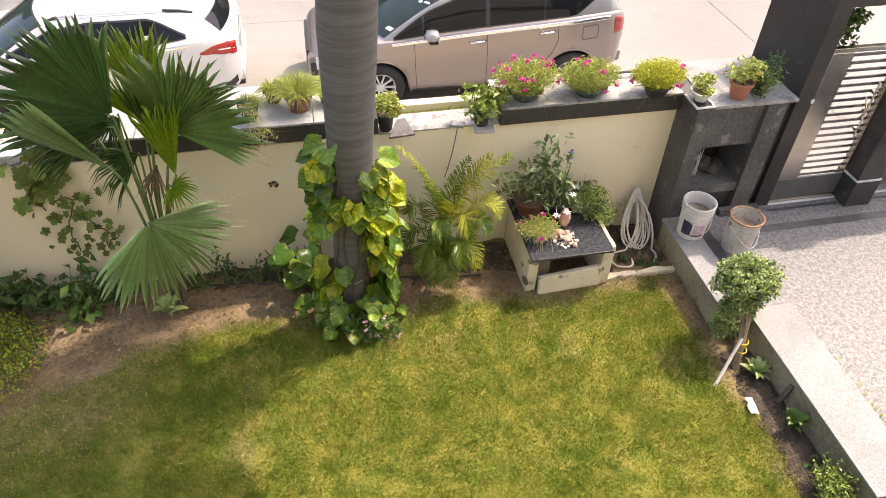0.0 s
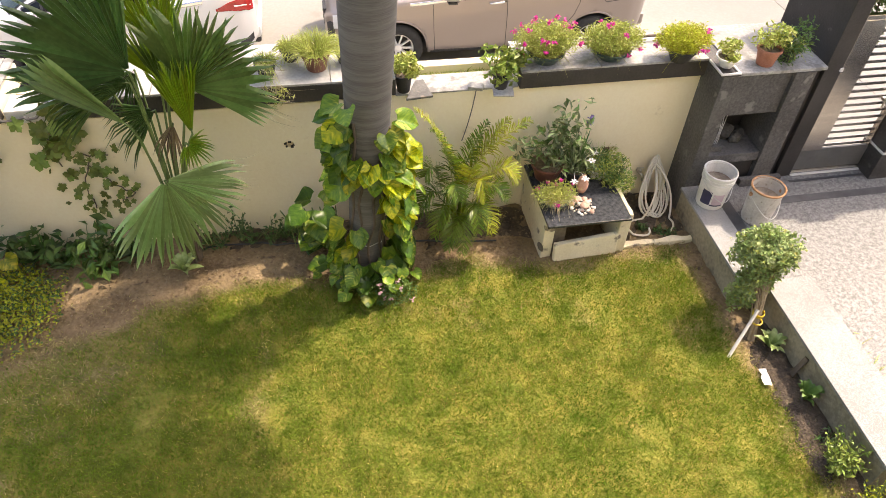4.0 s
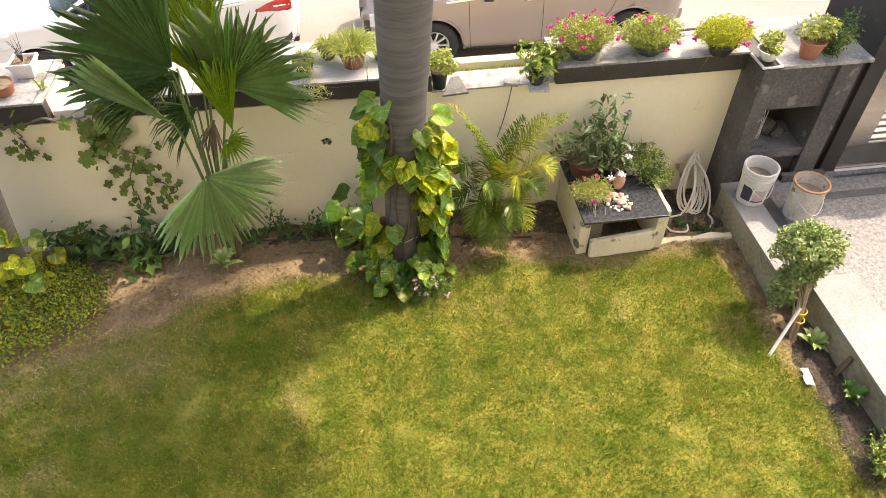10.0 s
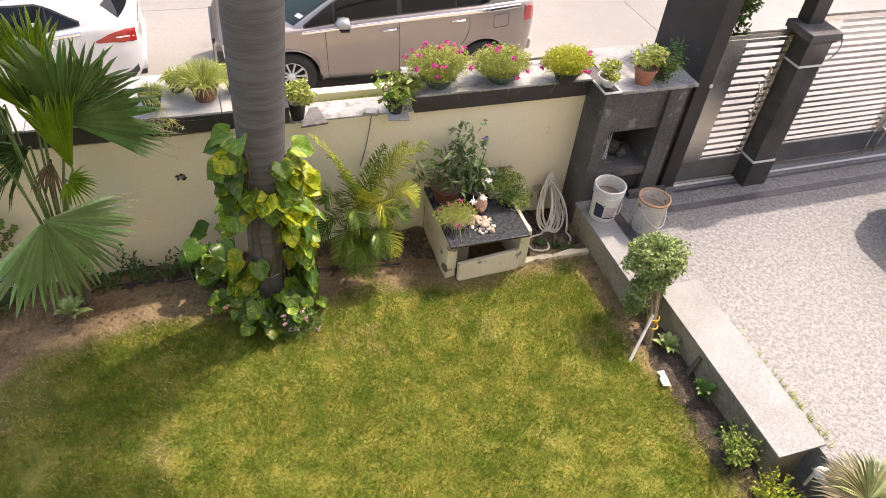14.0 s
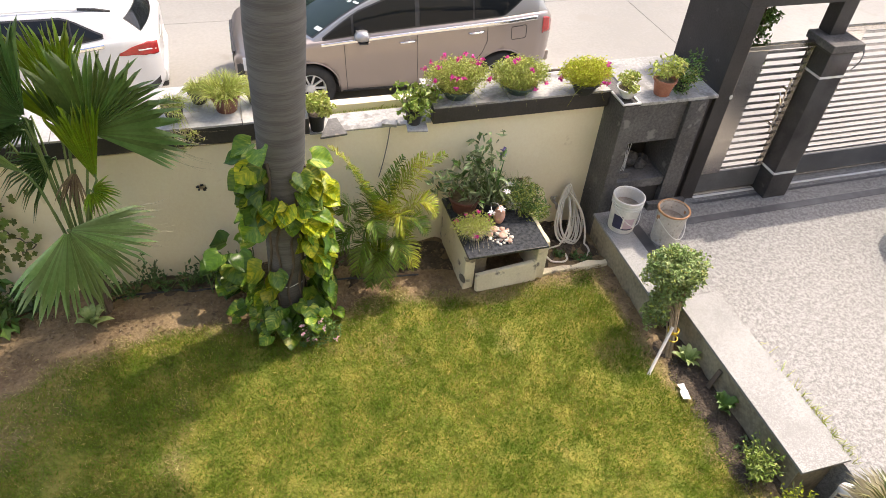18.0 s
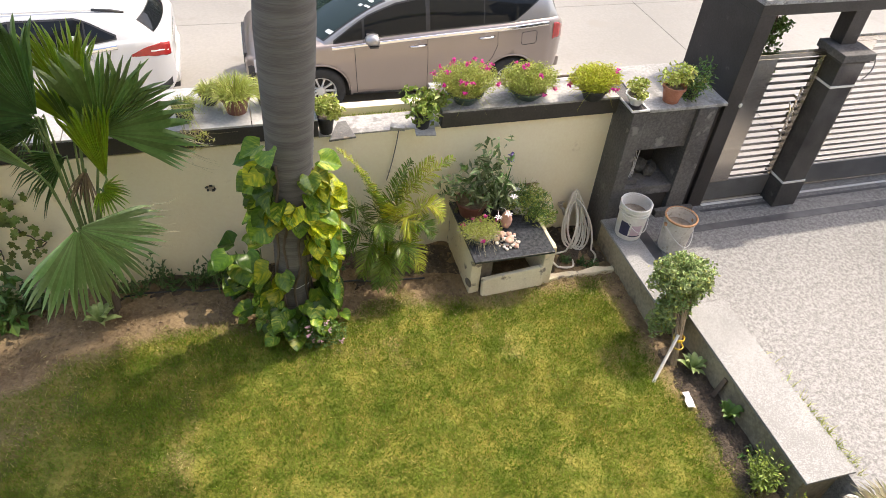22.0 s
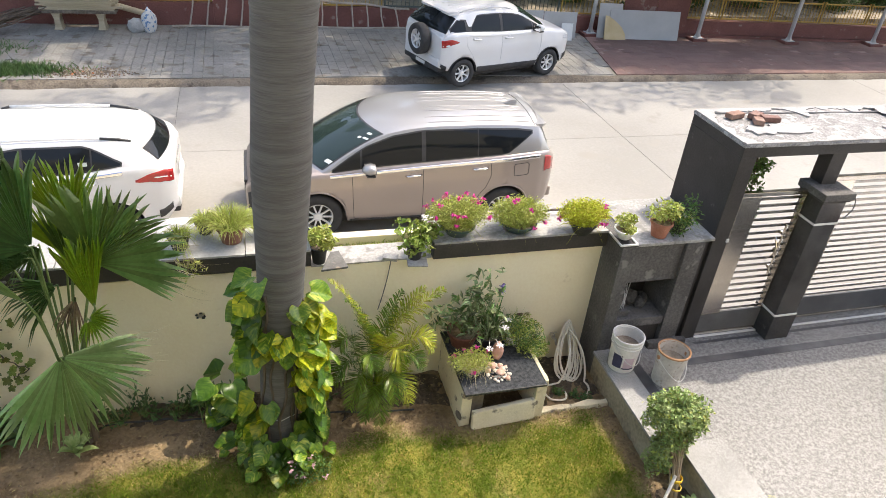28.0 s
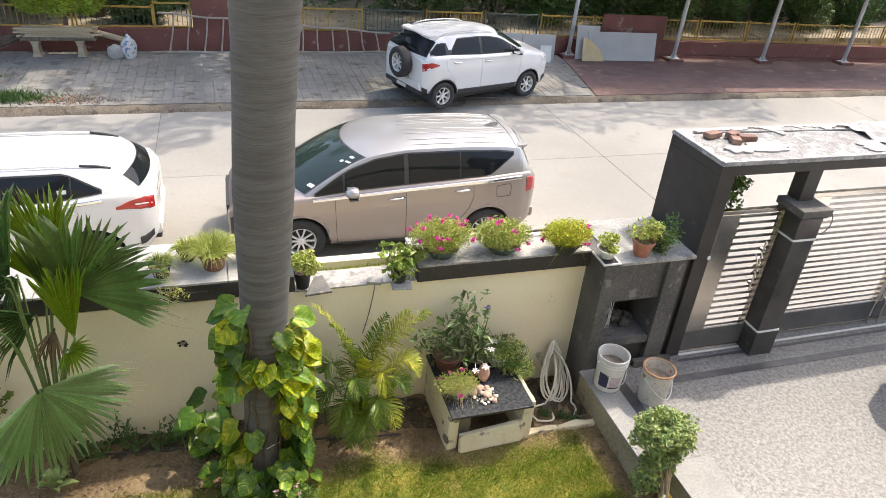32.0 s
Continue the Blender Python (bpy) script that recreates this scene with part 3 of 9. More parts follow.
def clumped(n, c, r, rng, k=7, seed_r=0.62):
    """Points of an uneven leafy clump: k smaller balls inside the given one."""
    r = np.asarray(r)
    return np.concatenate([ball_points(n // k, q, r * rng.uniform(0.32, 0.58), rng, 0.3) for q in ball_points(k, c, r * seed_r, rng, 0.45)])


# ---- the setting ----
rng = np.random.default_rng(4)
structure(part("ground", box(-400, -400, -0.60, 400, 400, -0.42), DIRT), "dusty pale earth reaching to the horizon", "ground")

# road of concrete slabs with open joints
road_x, road_y = [-34.0, -18.0, -9.6, -1.2, 7.2, 15.6, 24.0, 44.0], [5.62, 11.28, 14.42]
road = structure(new("road"), "pale concrete road in large slabs with thin joints", "road")
for i, (xa, xb) in enumerate(zip(road_x, road_x[1:])):
    for ya, yb in zip(road_y, road_y[1:]):
        part("slab", box(xa + 0.005, ya + 0.004, -0.55, xb - 0.005, yb - 0.004, -0.35, 0.004), CONCRETE, road)
part("joint_filler", box(-34, 5.62, -0.5, 44, 14.42, -0.356), JOINT, road)

# lawn and beds: one relief sheet
def turf_amount(x, y):
    """How much grass grows here, 0 to 1."""
    n1 = np.array([noise.noise(Vector((a * 1.7, b * 1.7, 3.1))) for a, b in zip(x, y)])
    n2 = np.array([noise.noise(Vector((a * 6.0, b * 6.0, 8.4))) for a, b in zip(x, y)])
    wob = 0.16 * n1 + 0.10 * n2
    far = np.interp(x, [-4.0, -3.0, -2.2, -1.7, -1.2, -0.5, -0.1, 0.5, 0.8, 1.0, 1.5, 1.8, 4.0], [3.55, 3.7, 3.90, 4.14, 4.28, 4.30, 4.20, 4.20, 4.26, 4.30, 4.22, 4.16, 4.20])
    right = np.interp(y, [0, 1.9, 2.4, 3.0, 3.3, 3.8, 4.2], [3.30, 3.22, 3.26, 3.14, 3.10, 3.18, 3.14])
    a = np.clip((far + wob - y) / 0.22 + 0.5, 0, 1)
    b = np.clip((right + wob - x) / 0.2 + 0.5, 0, 1)
    bare = np.clip(1.25 - 1.2 * np.clip(n1 + 0.35 * n2 - 0.12, 0, 1), 0.62, 1)
    thin = 1 - 0.38 * np.clip((-1.5 - x) / 0.7 + 1.1 * n1, 0, 1) * np.clip((y - 2.9) / 0.6 + 0.8 * n2, 0, 1)
    return a * b * bare * thin


gx, gy = np.meshgrid(np.arange(-7.5, 3.50, 0.05), np.arange(-1.5, 5.10, 0.05))
gx, gy = gx.ravel(), gy.ravel()
ncol, nrow = len(np.arange(-7.5, 3.50, 0.05)), len(np.arange(-1.5, 5.10, 0.05))
gt = turf_amount(gx, gy)
gz = np.array([0.018 * noise.noise(Vector((a * 2.1, b * 2.1, 0))) + 0.012 * noise.noise(Vector((a * 9, b * 9, 5))) for a, b in zip(gx, gy)]) - 0.012
gz += (1 - gt) * 0.008 * rng.normal(size=len(gx))
idx = np.arange(ncol * nrow).reshape(nrow, ncol)
gf = np.stack([idx[:-1, :-1], idx[:-1, 1:], idx[1:, 1:], idx[1:, :-1]], -1).reshape(-1, 4)
TURF = mat("turf_and_soil", (0.145, 0.097, 0.051), (0.31, 0.222, 0.125), 0.95, 1.8, 32, 0.8, c3=(0.12, 0.080, 0.05), spots=0.62, dist=0.03)
tn, tl = TURF.node_tree.nodes, TURF.node_tree.links
att = tn.new("ShaderNodeAttribute"); att.attribute_name = "turf"
tmix = tn.new("ShaderNodeMix"); tmix.data_type = "RGBA"
prev = tn["Principled BSDF"].inputs["Base Color"].links[0].from_socket
tl.new(att.outputs["Fac"], tmix.inputs[0]); tl.new(prev, tmix.inputs[6]); 
tno, tmr, tgr = tn.new("ShaderNodeTexNoise"), tn.new("ShaderNodeMapRange"), tn.new("ShaderNodeMix")
tno.inputs["Scale"].default_value, tno.inputs["Detail"].default_value = 4.6, 5.0
tl.new(tn.new("ShaderNodeNewGeometry").outputs["Position"], tno.inputs["Vector"])
tmr.inputs["From Min"].default_value, tmr.inputs["From Max"].default_value = 0.36, 0.64
tl.new(tno.outputs["Fac"], tmr.inputs["Value"])
tgr.data_type = "RGBA"
tgr.inputs[6].default_value, tgr.inputs[7].default_value = (0.095, 0.122, 0.008, 1), (0.225, 0.205, 0.034, 1)
tl.new(tmr.outputs[0], tgr.inputs[0]); tl.new(tgr.outputs[2], tmix.inputs[7])
tl.new(tmix.outputs[2], tn["Principled BSDF"].inputs["Base Color"])
lawn = mesh_np("lawn", np.stack([gx, gy, gz], 1), gf, TURF)
lawn.data.attributes.new("turf", "FLOAT", "POINT").data.foreach_set("value", gt.astype(np.float32))
lawn.data.polygons.foreach_set("use_smooth", np.ones(len(gf), bool))
structure(lawn, "garden lawn with bare brown soil along the wall", "lawn")

# grass blades
NB = 720000
bx, by = rng.uniform(-7.45, 3.44, NB), rng.uniform(-1.45, 4.95, NB)
outer = ((bx < -4.2) | (by < 0.9)) & (rng.uniform(size=NB) < 0.45)
bx, by = bx[~outer], by[~outer]
NB = len(bx)
keep = rng.uniform(size=NB) < turf_amount(bx, by) ** 1.4
bx, by = bx[keep], by[keep]
roots = np.stack([bx, by, np.full(len(bx), -0.008)], 1)
lean = rng.normal(size=(len(bx), 3)) * [0.011, 0.011, 0.005]
clump = np.array([noise.noise(Vector((a * 8.0, b * 8.0, 1.5))) + 0.6 * noise.noise(Vector((a * 2.2, b * 2.2, 7.0))) for a, b in zip(bx, by)])
tall = np.clip(0.85 + 0.28 * clump, 0.45, 1.4)
lean *= np.clip(tall, 0.6, 1.6)[:, None]
tips = roots + lean * 1.5 + np.stack([0 * bx, 0 * bx, rng.uniform(0.012, 0.042, len(bx)) * tall], 1)
gv, gfc = strands_np(roots, tips, 0.0058, 0.0, rng, seg=1)
tagged(mesh_np("grass", gv, gfc, GRASS), "short yellowish green lawn grass, patchy", "grass", kind="stuff")
# straw along the lawn's thin edges and strewn over the bare soil
nd = 150000
dx, dy = rng.uniform(-4.6, 3.42, nd), rng.uniform(0.9, 4.75, nd)
da = turf_amount(dx, dy)
keep = rng.uniform(size=nd) < np.where(da > 0.06, np.clip(1.0 - da, 0, 1) * 1.1, 0.10 * (dy < 4.35)) + 0.40 * (dx > 0.6) * (da > 0.1) * np.exp(-((dy - 4.25) / 0.32) ** 2) + 0.25 * (da > 0.1) * np.exp(-((dx - 3.2) / 0.18) ** 2)
roots = np.stack([dx[keep], dy[keep], np.full(keep.sum(), -0.006)], 1)
tips = roots + rng.normal(size=roots.shape) * [0.020, 0.020, 0.003] + [0, 0, 0.016]
gv, gfc = strands_np(roots, tips, 0.0056, 0.0, rng, seg=1)
tagged(mesh_np("dry_grass", gv, gfc, STRAW), "dry straw-coloured grass on the lawn's thin edges", "grass", kind="stuff")
# pebbles, clods and dry leaves on the bare soil
pc = np.stack([rng.uniform(-3.2, 3.4, 9000), rng.uniform(1.6, 5.02, 9000), np.full(9000, 0.004)], 1)
pc = pc[(turf_amount(pc[:, 0], pc[:, 1]) < 0.25)]
pv, pf = leaves_np(pc[:1100], 0.042, 0.018, 1.5, rng)
tagged(mesh_np("leaf_litter", pv, pf, LITTER), "dry leaf litter scattered on bare soil", "leaf litter", kind="stuff")
clod = []
cf = []
for k, p in enumerate(pc[1500:3600]):
    r = rng.uniform(0.004, 0.013)
    o = np.array([[1, 0, 0], [-1, 0, 0], [0, 1, 0], [0, -1, 0], [0, 0, 1], [0, 0, -1]]) * r * rng.uniform(0.6, 1.3, (6, 3))
    clod.append(p + o)
    b = 6 * k
    cf += [[b, b + 2, b + 4], [b + 2, b + 1, b + 4], [b + 1, b + 3, b + 4], [b + 3, b, b + 4]]
tagged(mesh_np("soil_clods", np.concatenate(clod), cf, SOIL), "small brown soil clods and pebbles", "soil", kind="stuff")

def soil_bank(x0, x1, y0, y1, label):
    """A low uneven bank of soil, thin at its rim."""
    nx_, ny_ = max(6, int((x1 - x0) / 0.03)), max(6, int((y1 - y0) / 0.03))
    bm = bmesh.new()
    vs = []
    for j in range(ny_ + 1):
        for i in range(nx_ + 1):
            u, w = i / nx_, j / ny_
            x, y = x0 + (x1 - x0) * u, y0 + (y1 - y0) * w
            rim = min(1, 3.2 * min(u, 1 - u + 0.2, w, 1 - w + 0.1) - 0.25 + 0.9 * noise.noise(Vector((x * 6, y * 6, 2))))
            vs.append(bm.verts.new((x, y, -0.03 + 0.05 * max(rim, -0.2) + 0.014 * noise.noise(Vector((x * 22, y * 22, 6))))))
    for j in range(ny_):
        for i in range(nx_):
            a = j * (nx_ + 1) + i
            bm.faces.new((vs[a], vs[a + 1], vs[a + nx_ + 2], vs[a + nx_ + 1]))
    structure(part("soil_bank", bm, DAMP_SHADE_SOIL, smooth=True), label, "soil")


# the first bank paints the kerb's shade onto the soil
soil_bank(3.13, 3.53, 1.3, 3.44, "strip of dark soil beside the kerb, shade in its colour")
soil_bank(2.66, 3.28, 4.36, 5.05, "damp dark soil under the garden tap")
soil_bank(0.62, 1.748, 4.50, 4.97, "dark soil between the palm and the stand")
soil_bank(-1.9, 1.75, 4.78, 5.06, "shaded dark soil along the wall")

# house and balcony behind the camera
structure(part("wall_house", box(-9, -1.9, -0.4, 12, -1.6, 6.4), CREAM), "plain cream house wall", "wall")
structure(part("balcony_floor", box(-4, -1.6, 3.05, 5, -0.35, 3.22), MARBLE), "plain balcony floor slab", "floor")

# boundary wall
WY = 5.06


def wall_with_pockets(x0, x1, y0, y1, z0, z1, pockets):
    """A wall whose front face has small pockets (x0, x1, z0, z1, depth)."""
    bm = bmesh.new()
    xs = sorted({x0, x1, *[p[k] for p in pockets for k in (0, 1)]})
    zs = sorted({z0, z1, *[p[k] for p in pockets for k in (2, 3)]})
    def quad(*ps):
        bm.faces.new([bm.verts.new(p) for p in ps])
    for xa, xb in zip(xs, xs[1:]):
        for za, zb in zip(zs, zs[1:]):
            hole = [p for p in pockets if p[0] <= xa and xb <= p[1] and p[2] <= za and zb <= p[3]]
            if not hole:
                quad((xa, y0, za), (xb, y0, za), (xb, y0, zb), (xa, y0, zb))
            else:
                d = y0 + hole[0][4]
                quad((xa, d, za), (xb, d, za), (xb, d, zb), (xa, d, zb))
                quad((xa, y0, za), (xb, y0, za), (xb, d, za), (xa, d, za)); quad((xa, d, zb), (xb, d, zb), (xb, y0, zb), (xa, y0, zb))
                quad((xa, y0, zb), (xa, y0, za), (xa, d, za), (xa, d, zb)); quad((xb, d, zb), (xb, d, za), (xb, y0, za), (xb, y0, zb))
    quad((x0, y1, z1), (x1, y1, z1), (x1, y1, z0), (x0, y1, z0)); quad((x0, y0, z1), (x1, y0, z1), (x1, y1, z1), (x0, y1, z1))
    quad((x0, y0, z0), (x0, y0, z1), (x0, y1, z1), (x0, y1, z0)); quad((x1, y0, z1), (x1, y0, z0), (x1, y1, z0), (x1, y1, z1))
    bmesh.ops.remove_doubles(bm, verts=bm.verts, dist=0.0005)
    bmesh.ops.recalc_face_normals(bm, faces=bm.faces)
    return bm


wall = structure(part("wall_boundary", wall_with_pockets(-14, 3.32, WY, WY + 0.24, -0.5, 1.385, [(-0.486, -0.416, 0.938, 0.992, 0.10), (2.53, 2.66, 0.565, 0.625, 0.08)]), CREAM), "cream plastered garden boundary wall, slightly stained", "wall")
structure(part("wall_chip", box(2.535, 5.075, 0.568, 2.598, 5.13, 0.604, 0.006), BRICK, None), "exposed red brick in a wall hole", "wall")
for dx_, dz_, w_ in ((-0.035, 0.012, 0.012), (-0.028, -0.022, 0.009), (0.004, 0.028, 0.014), (0.034, -0.010, 0.010), (0.020, -0.027, 0.013)):
    structure(part("wall_chip", box(-0.451 + dx_ - w_, 5.053, 0.965 + dz_ - w_ * 0.6, -0.451 + dx_ + w_, 5.075, 0.965 + dz_ + w_ * 0.6, 0.004), DARK_IN), "dark broken edge of a hole in the wall", "wall")
structure(part("wall_outer_lip", box(-14, 5.52, -0.5, 4.30, 5.62, 1.37, 0.004), CREAM), "low pale outer lip of the boundary wall", "wall")
structure(part("wall_channel", box(-14, 5.30, -0.5, 4.30, 5.52, 1.27), KERB_STONE), "mossy channel along the top of the wall", "wall")


def coping(x0, x1, z0, z1, y1, top=MARBLE):
    c = structure(new("coping"), "dark brown coping with a weathered white marble top", "coping")
    part("front_band", box(x0, 5.00, z0, x1, 5.10, z1, 0.008), DARK_COPING, c)
    part("core", box(x0 + 0.01, 5.10, z0 - 0.02, x1 - 0.01, y1, z1 - 0.03), CREAM, c)
    x = x0
    while x < x1 - 0.02:
        w = min(0.62 + 0.2 * random.random(), x1 - x)
        part("marble_slab", box(x + 0.003, 5.004, z1 + 0.0, x + w - 0.003, y1, z1 + 0.018 + 0.004 * random.random(), 0.003), top, c)
        x += w
    return c


coping(-2.25, 0.50, 1.43, 1.58, 5.68, WHITE_STONE)
coping(1.58, 3.305, 1.40, 1.55, 5.52)
coping(-6.5, -2.62, 1.43, 1.60, 5.68)
structure(part("wall_post", box(-2.60, 5.06, 1.38, -2.30, 5.30, 1.50, 0.01), WHITE_PAINT), "short white post head on the wall", "wall")
structure(part("wall_top_low", box(0.50, WY - 0.01, 1.386, 1.58, 5.33, 1.402, 0.004), MARBLE), "bare whitewashed low stretch of wall top", "wall")

# driveway and granite kerb
structure(part("driveway", box(3.86, -1.6, -0.5, 16, 4.98, 0.295), GRANITE), "speckled grey granite driveway", "driveway")
structure(part("driveway_apron", loft([[(x, 4.98, -0.5), (x, 5.0, 0.27), (x, 6.3, -0.34), (x, 6.3, -0.5)] for x in (4.49, 16)]), CONCRETE), "pale concrete ramp outside the gate", "driveway")
structure(part("driveway_strip", box(3.87, 4.37, 0.29, 16, 4.46, 0.2995), DARK_STRIP), "dark granite inlay strip across the driveway", "driveway")
structure(part("driveway_line", box(4.42, 4.655, 0.29, 16, 4.685, 0.2995), DARK_STRIP), "thin dark granite line beside the gate", "driveway")
kerb = structure(new("kerb"), "raised pale granite kerb between lawn and driveway", "kerb")
# the cores' dark plaster carries painted shade besides its dirt
part("core", box(3.515, 1.70, -0.3, 3.90, 3.44, 0.285), DIRTY_SHADE_PLASTER, kerb)
part("granite_top", box(3.49, 1.66, 0.285, 3.93, 3.44, 0.312, 0.004), GRANITE_KERB, kerb)
part("core", box(3.30, 3.44, -0.3, 3.86, 4.72, 0.285), DIRTY_SHADE_PLASTER, kerb)
part("granite_top", box(3.275, 3.44, 0.285, 3.55, 4.72, 0.312, 0.004), GRANITE_KERB, kerb)
part("granite_inlay", box(3.55, 3.44, 0.285, 3.665, 4.72, 0.310, 0.002), DARK_STRIP, kerb, "dark granite strip")
part("granite_top", box(3.665, 3.44, 0.285, 3.865, 4.72, 0.308, 0.002), GRANITE, kerb)
bm = bmesh.new()
def ridge(x, y, k):
    return 0.024 * noise.noise(Vector((x * 6, k, 2)))
loft([[(x, 4.27 + ridge(x, 0, 1), -0.05), (x, 4.285 + ridge(x, 0, 2), 0.022 + ridge(x, 0, 3) * 0.7), (x, 4.33 + ridge(x, 0, 4), 0.035 + ridge(x, 0, 5) * 0.7), (x, 4.37 + ridge(x, 0, 6), -0.05)] for x in np.linspace(2.58, 3.29, 36)], bm=bm)
structure(part("edging", bm, CREAM_PEEL), "broken cream plaster edging in the soil", "edging")

# far side: pavement, red paving, parapet
KY = 14.44
far_kerb = structure(part("kerb_street", box(-40, KY, -0.5, 44, KY + 0.16, -0.285, 0.03), KERB_STONE), "dusty broken concrete street kerb", "kerb")


def red_y(x):
    return 18.70 - 0.082 * max(0.0, x - 4.0) + 0.002 * x


bm = bmesh.new()
vs = [bm.verts.new(p) for p in ((-40, KY + 0.15, -0.262), (44, KY + 0.15, -0.262), (44, red_y(44) + 0.1, -0.262), (4, red_y(4) + 0.1, -0.262), (-40, red_y(-40) + 0.1, -0.262))]
bm.faces.new(vs)
r = bmesh.ops.extrude_face_region(bm, geom=bm.faces[:])
for v in [g for g in r["geom"] if isinstance(g, bmesh.types.BMVert)]:
    v.co.z = -0.5
pavement = structure(part("pavement", bm, PAVER_BED), "grey block pavement with worn sandy joints", "pavement")
bm = bmesh.new()
x0, x1 = 8.75, 9.45
vs = [bm.verts.new(p) for p in ((x0, KY + 0.17, -0.238), (44, KY + 0.17, -0.238), (44, red_y(44), -0.238), (x1, red_y(x1), -0.238))]
bm.faces.new(vs)
r = bmesh.ops.extrude_face_region(bm, geom=bm.faces[:])
for v in [g for g in r["geom"] if isinstance(g, bmesh.types.BMVert)]:
    v.co.z = -0.4
structure(part("pavement_red", bm, RED_PAVER), "faded red paving under the canopy", "pavement")

# ---- meter box, portal, gates ----
GZ = 0.297
mb = thing("meter_niche", (3.66, 4.72, 0), "dark grey plastered wall unit with an open niche", "wall niche")


def at_world(p):
    """Keeps a part's mesh, written in the place's own numbers, where it is under a moved parent."""
    q = p.parent.matrix_basis.inverted()
    p.matrix_parent_inverse = q
    return p


def wpart(name, bm, material, parent, label="", smooth=False):
    return at_world(part(name, bm, material, parent, label, smooth))


wpart("pilaster", box(3.31, 4.72, -0.05, 3.45, 5.30, 1.56, 0.006), GREY_CLAD, mb)
wpart("pilaster", box(4.0, 4.72, 0.29, 4.20, 5.30, 1.54, 0.006), GREY_CLAD, mb)
# infill, apron and niche back are darker than the faces in front
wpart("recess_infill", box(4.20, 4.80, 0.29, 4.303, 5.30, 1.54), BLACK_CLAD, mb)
wpart("lintel", box(3.45, 4.76, 1.11, 4.0, 5.30, 1.54, 0.004), GREY_CLAD, mb)
wpart("sill", box(3.45, 4.74, 0.56, 4.0, 5.30, 0.66, 0.006), GREY_CLAD, mb)
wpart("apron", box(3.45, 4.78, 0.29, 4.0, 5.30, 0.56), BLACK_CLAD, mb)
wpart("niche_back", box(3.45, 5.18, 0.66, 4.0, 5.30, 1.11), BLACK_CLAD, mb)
wpart("top_slab", box(3.45, 4.73, 1.54, 4.30, 5.56, 1.572, 0.005), MARBLE, mb, "weathered grey marble top")
wpart("plinth_step", box(3.86, 4.66, 0.29, 4.30, 4.72, 0.38, 0.008), GREY_CLAD, mb)
cap = wpart("cap_tile", box(3.275, 4.71, 1.56, 3.46, 4.96, 1.572), DARK_COPING, mb)
for a in ((3.275, 4.71, 3.46, 4.728), (3.275, 4.728, 3.293, 4.96), (3.442, 4.728, 3.46, 4.96)):
    wpart("cap_edging", box(a[0], a[1], 1.572, a[2], a[3], 1.588, 0.002), WHITE_PAINT, mb, "white tile edging")
# stones and loose wires in the niche
for k, (x, y, z, r, m) in enumerate(((3.62, 4.97, 0.69, 0.055, STONE_G), (3.73, 5.02, 0.73, 0.085, STONE_D), (3.82, 4.95, 0.70, 0.065, STONE_D), (3.89, 5.02, 0.70, 0.06, STONE_D))):
    bm = bmesh.new()
    bmesh.ops.create_icosphere(bm, subdivisions=2, radius=r, matrix=Matrix.Translation((x, y, z)))
    for v in bm.verts:
        v.co += (v.co - Vector((x, y, z))) * 0.35 * noise.noise(v.co * 14)
        v.co.z = max(v.co.z, 0.661)
    tagged(part("stone", bm, m), "dark grey rough stone lying in the wall niche", "stone", "stones in the niche")
mbx = thing("junction_box", (3.56, 4.84, 0.661), "small grey electrical box with loose pale wires", "junction box")
wpart("box_body", box(3.50, 4.80, 0.661, 3.62, 4.90, 0.72, 0.006), GREY_CLAD, mbx)
for k in range(3):
    x = 3.54 + 0.02 * k
    wpart("wire", tube(arc((x, 4.85, 0.715), (x + 0.05 * (k - 1) + 0.02, 4.93, 1.105), (0.03 * (1 - k), -0.03, 0.02), 7), 0.004, 5), WIRE, mbx)

portal = thing("gate_portal", (4.39, 5.1, GZ), "charcoal gate portal with a flat whitewashed slab roof", "portal")
wpart("column", box(4.305, 4.76, -0.4, 4.475, 5.58, 2.40, 0.006), BLACK_CLAD, portal)
wpart("beam", box(4.305, 4.76, 2.40, 11.5, 5.58, 2.515, 0.006), BLACK_CLAD, portal)
bm = bmesh.new()
nx, ny = 180, 20
for j in range(ny + 1):
    for i in range(nx + 1):
        x, y = 4.30 + 7.21 * i / nx, 4.755 + 0.83 * j / ny
        e = 1 if 0 < i < nx and 0 < j < ny else 0
        bm.verts.new((x, y, 2.528 + e * (0.010 * noise.noise(Vector((x * 3, y * 3, 1))) + 0.007 * noise.noise(Vector((x * 14, y * 14, 4))))))
bm.verts.ensure_lookup_table()
for j in range(ny):
    for i in range(nx):
        a = j * (nx + 1) + i
        bm.faces.new((bm.verts[a], bm.verts[a + 1], bm.verts[a + nx + 2], bm.verts[a + nx + 1]))
r = bmesh.ops.extrude_edge_only(bm, edges=[e for e in bm.edges if e.is_boundary])
for v in [g for g in r["geom"] if isinstance(g, bmesh.types.BMVert)]:
    v.co.z = 2.500
wpart("roof_slab", bm, ROOF_TOP, portal, "rough whitewashed slab top", True)
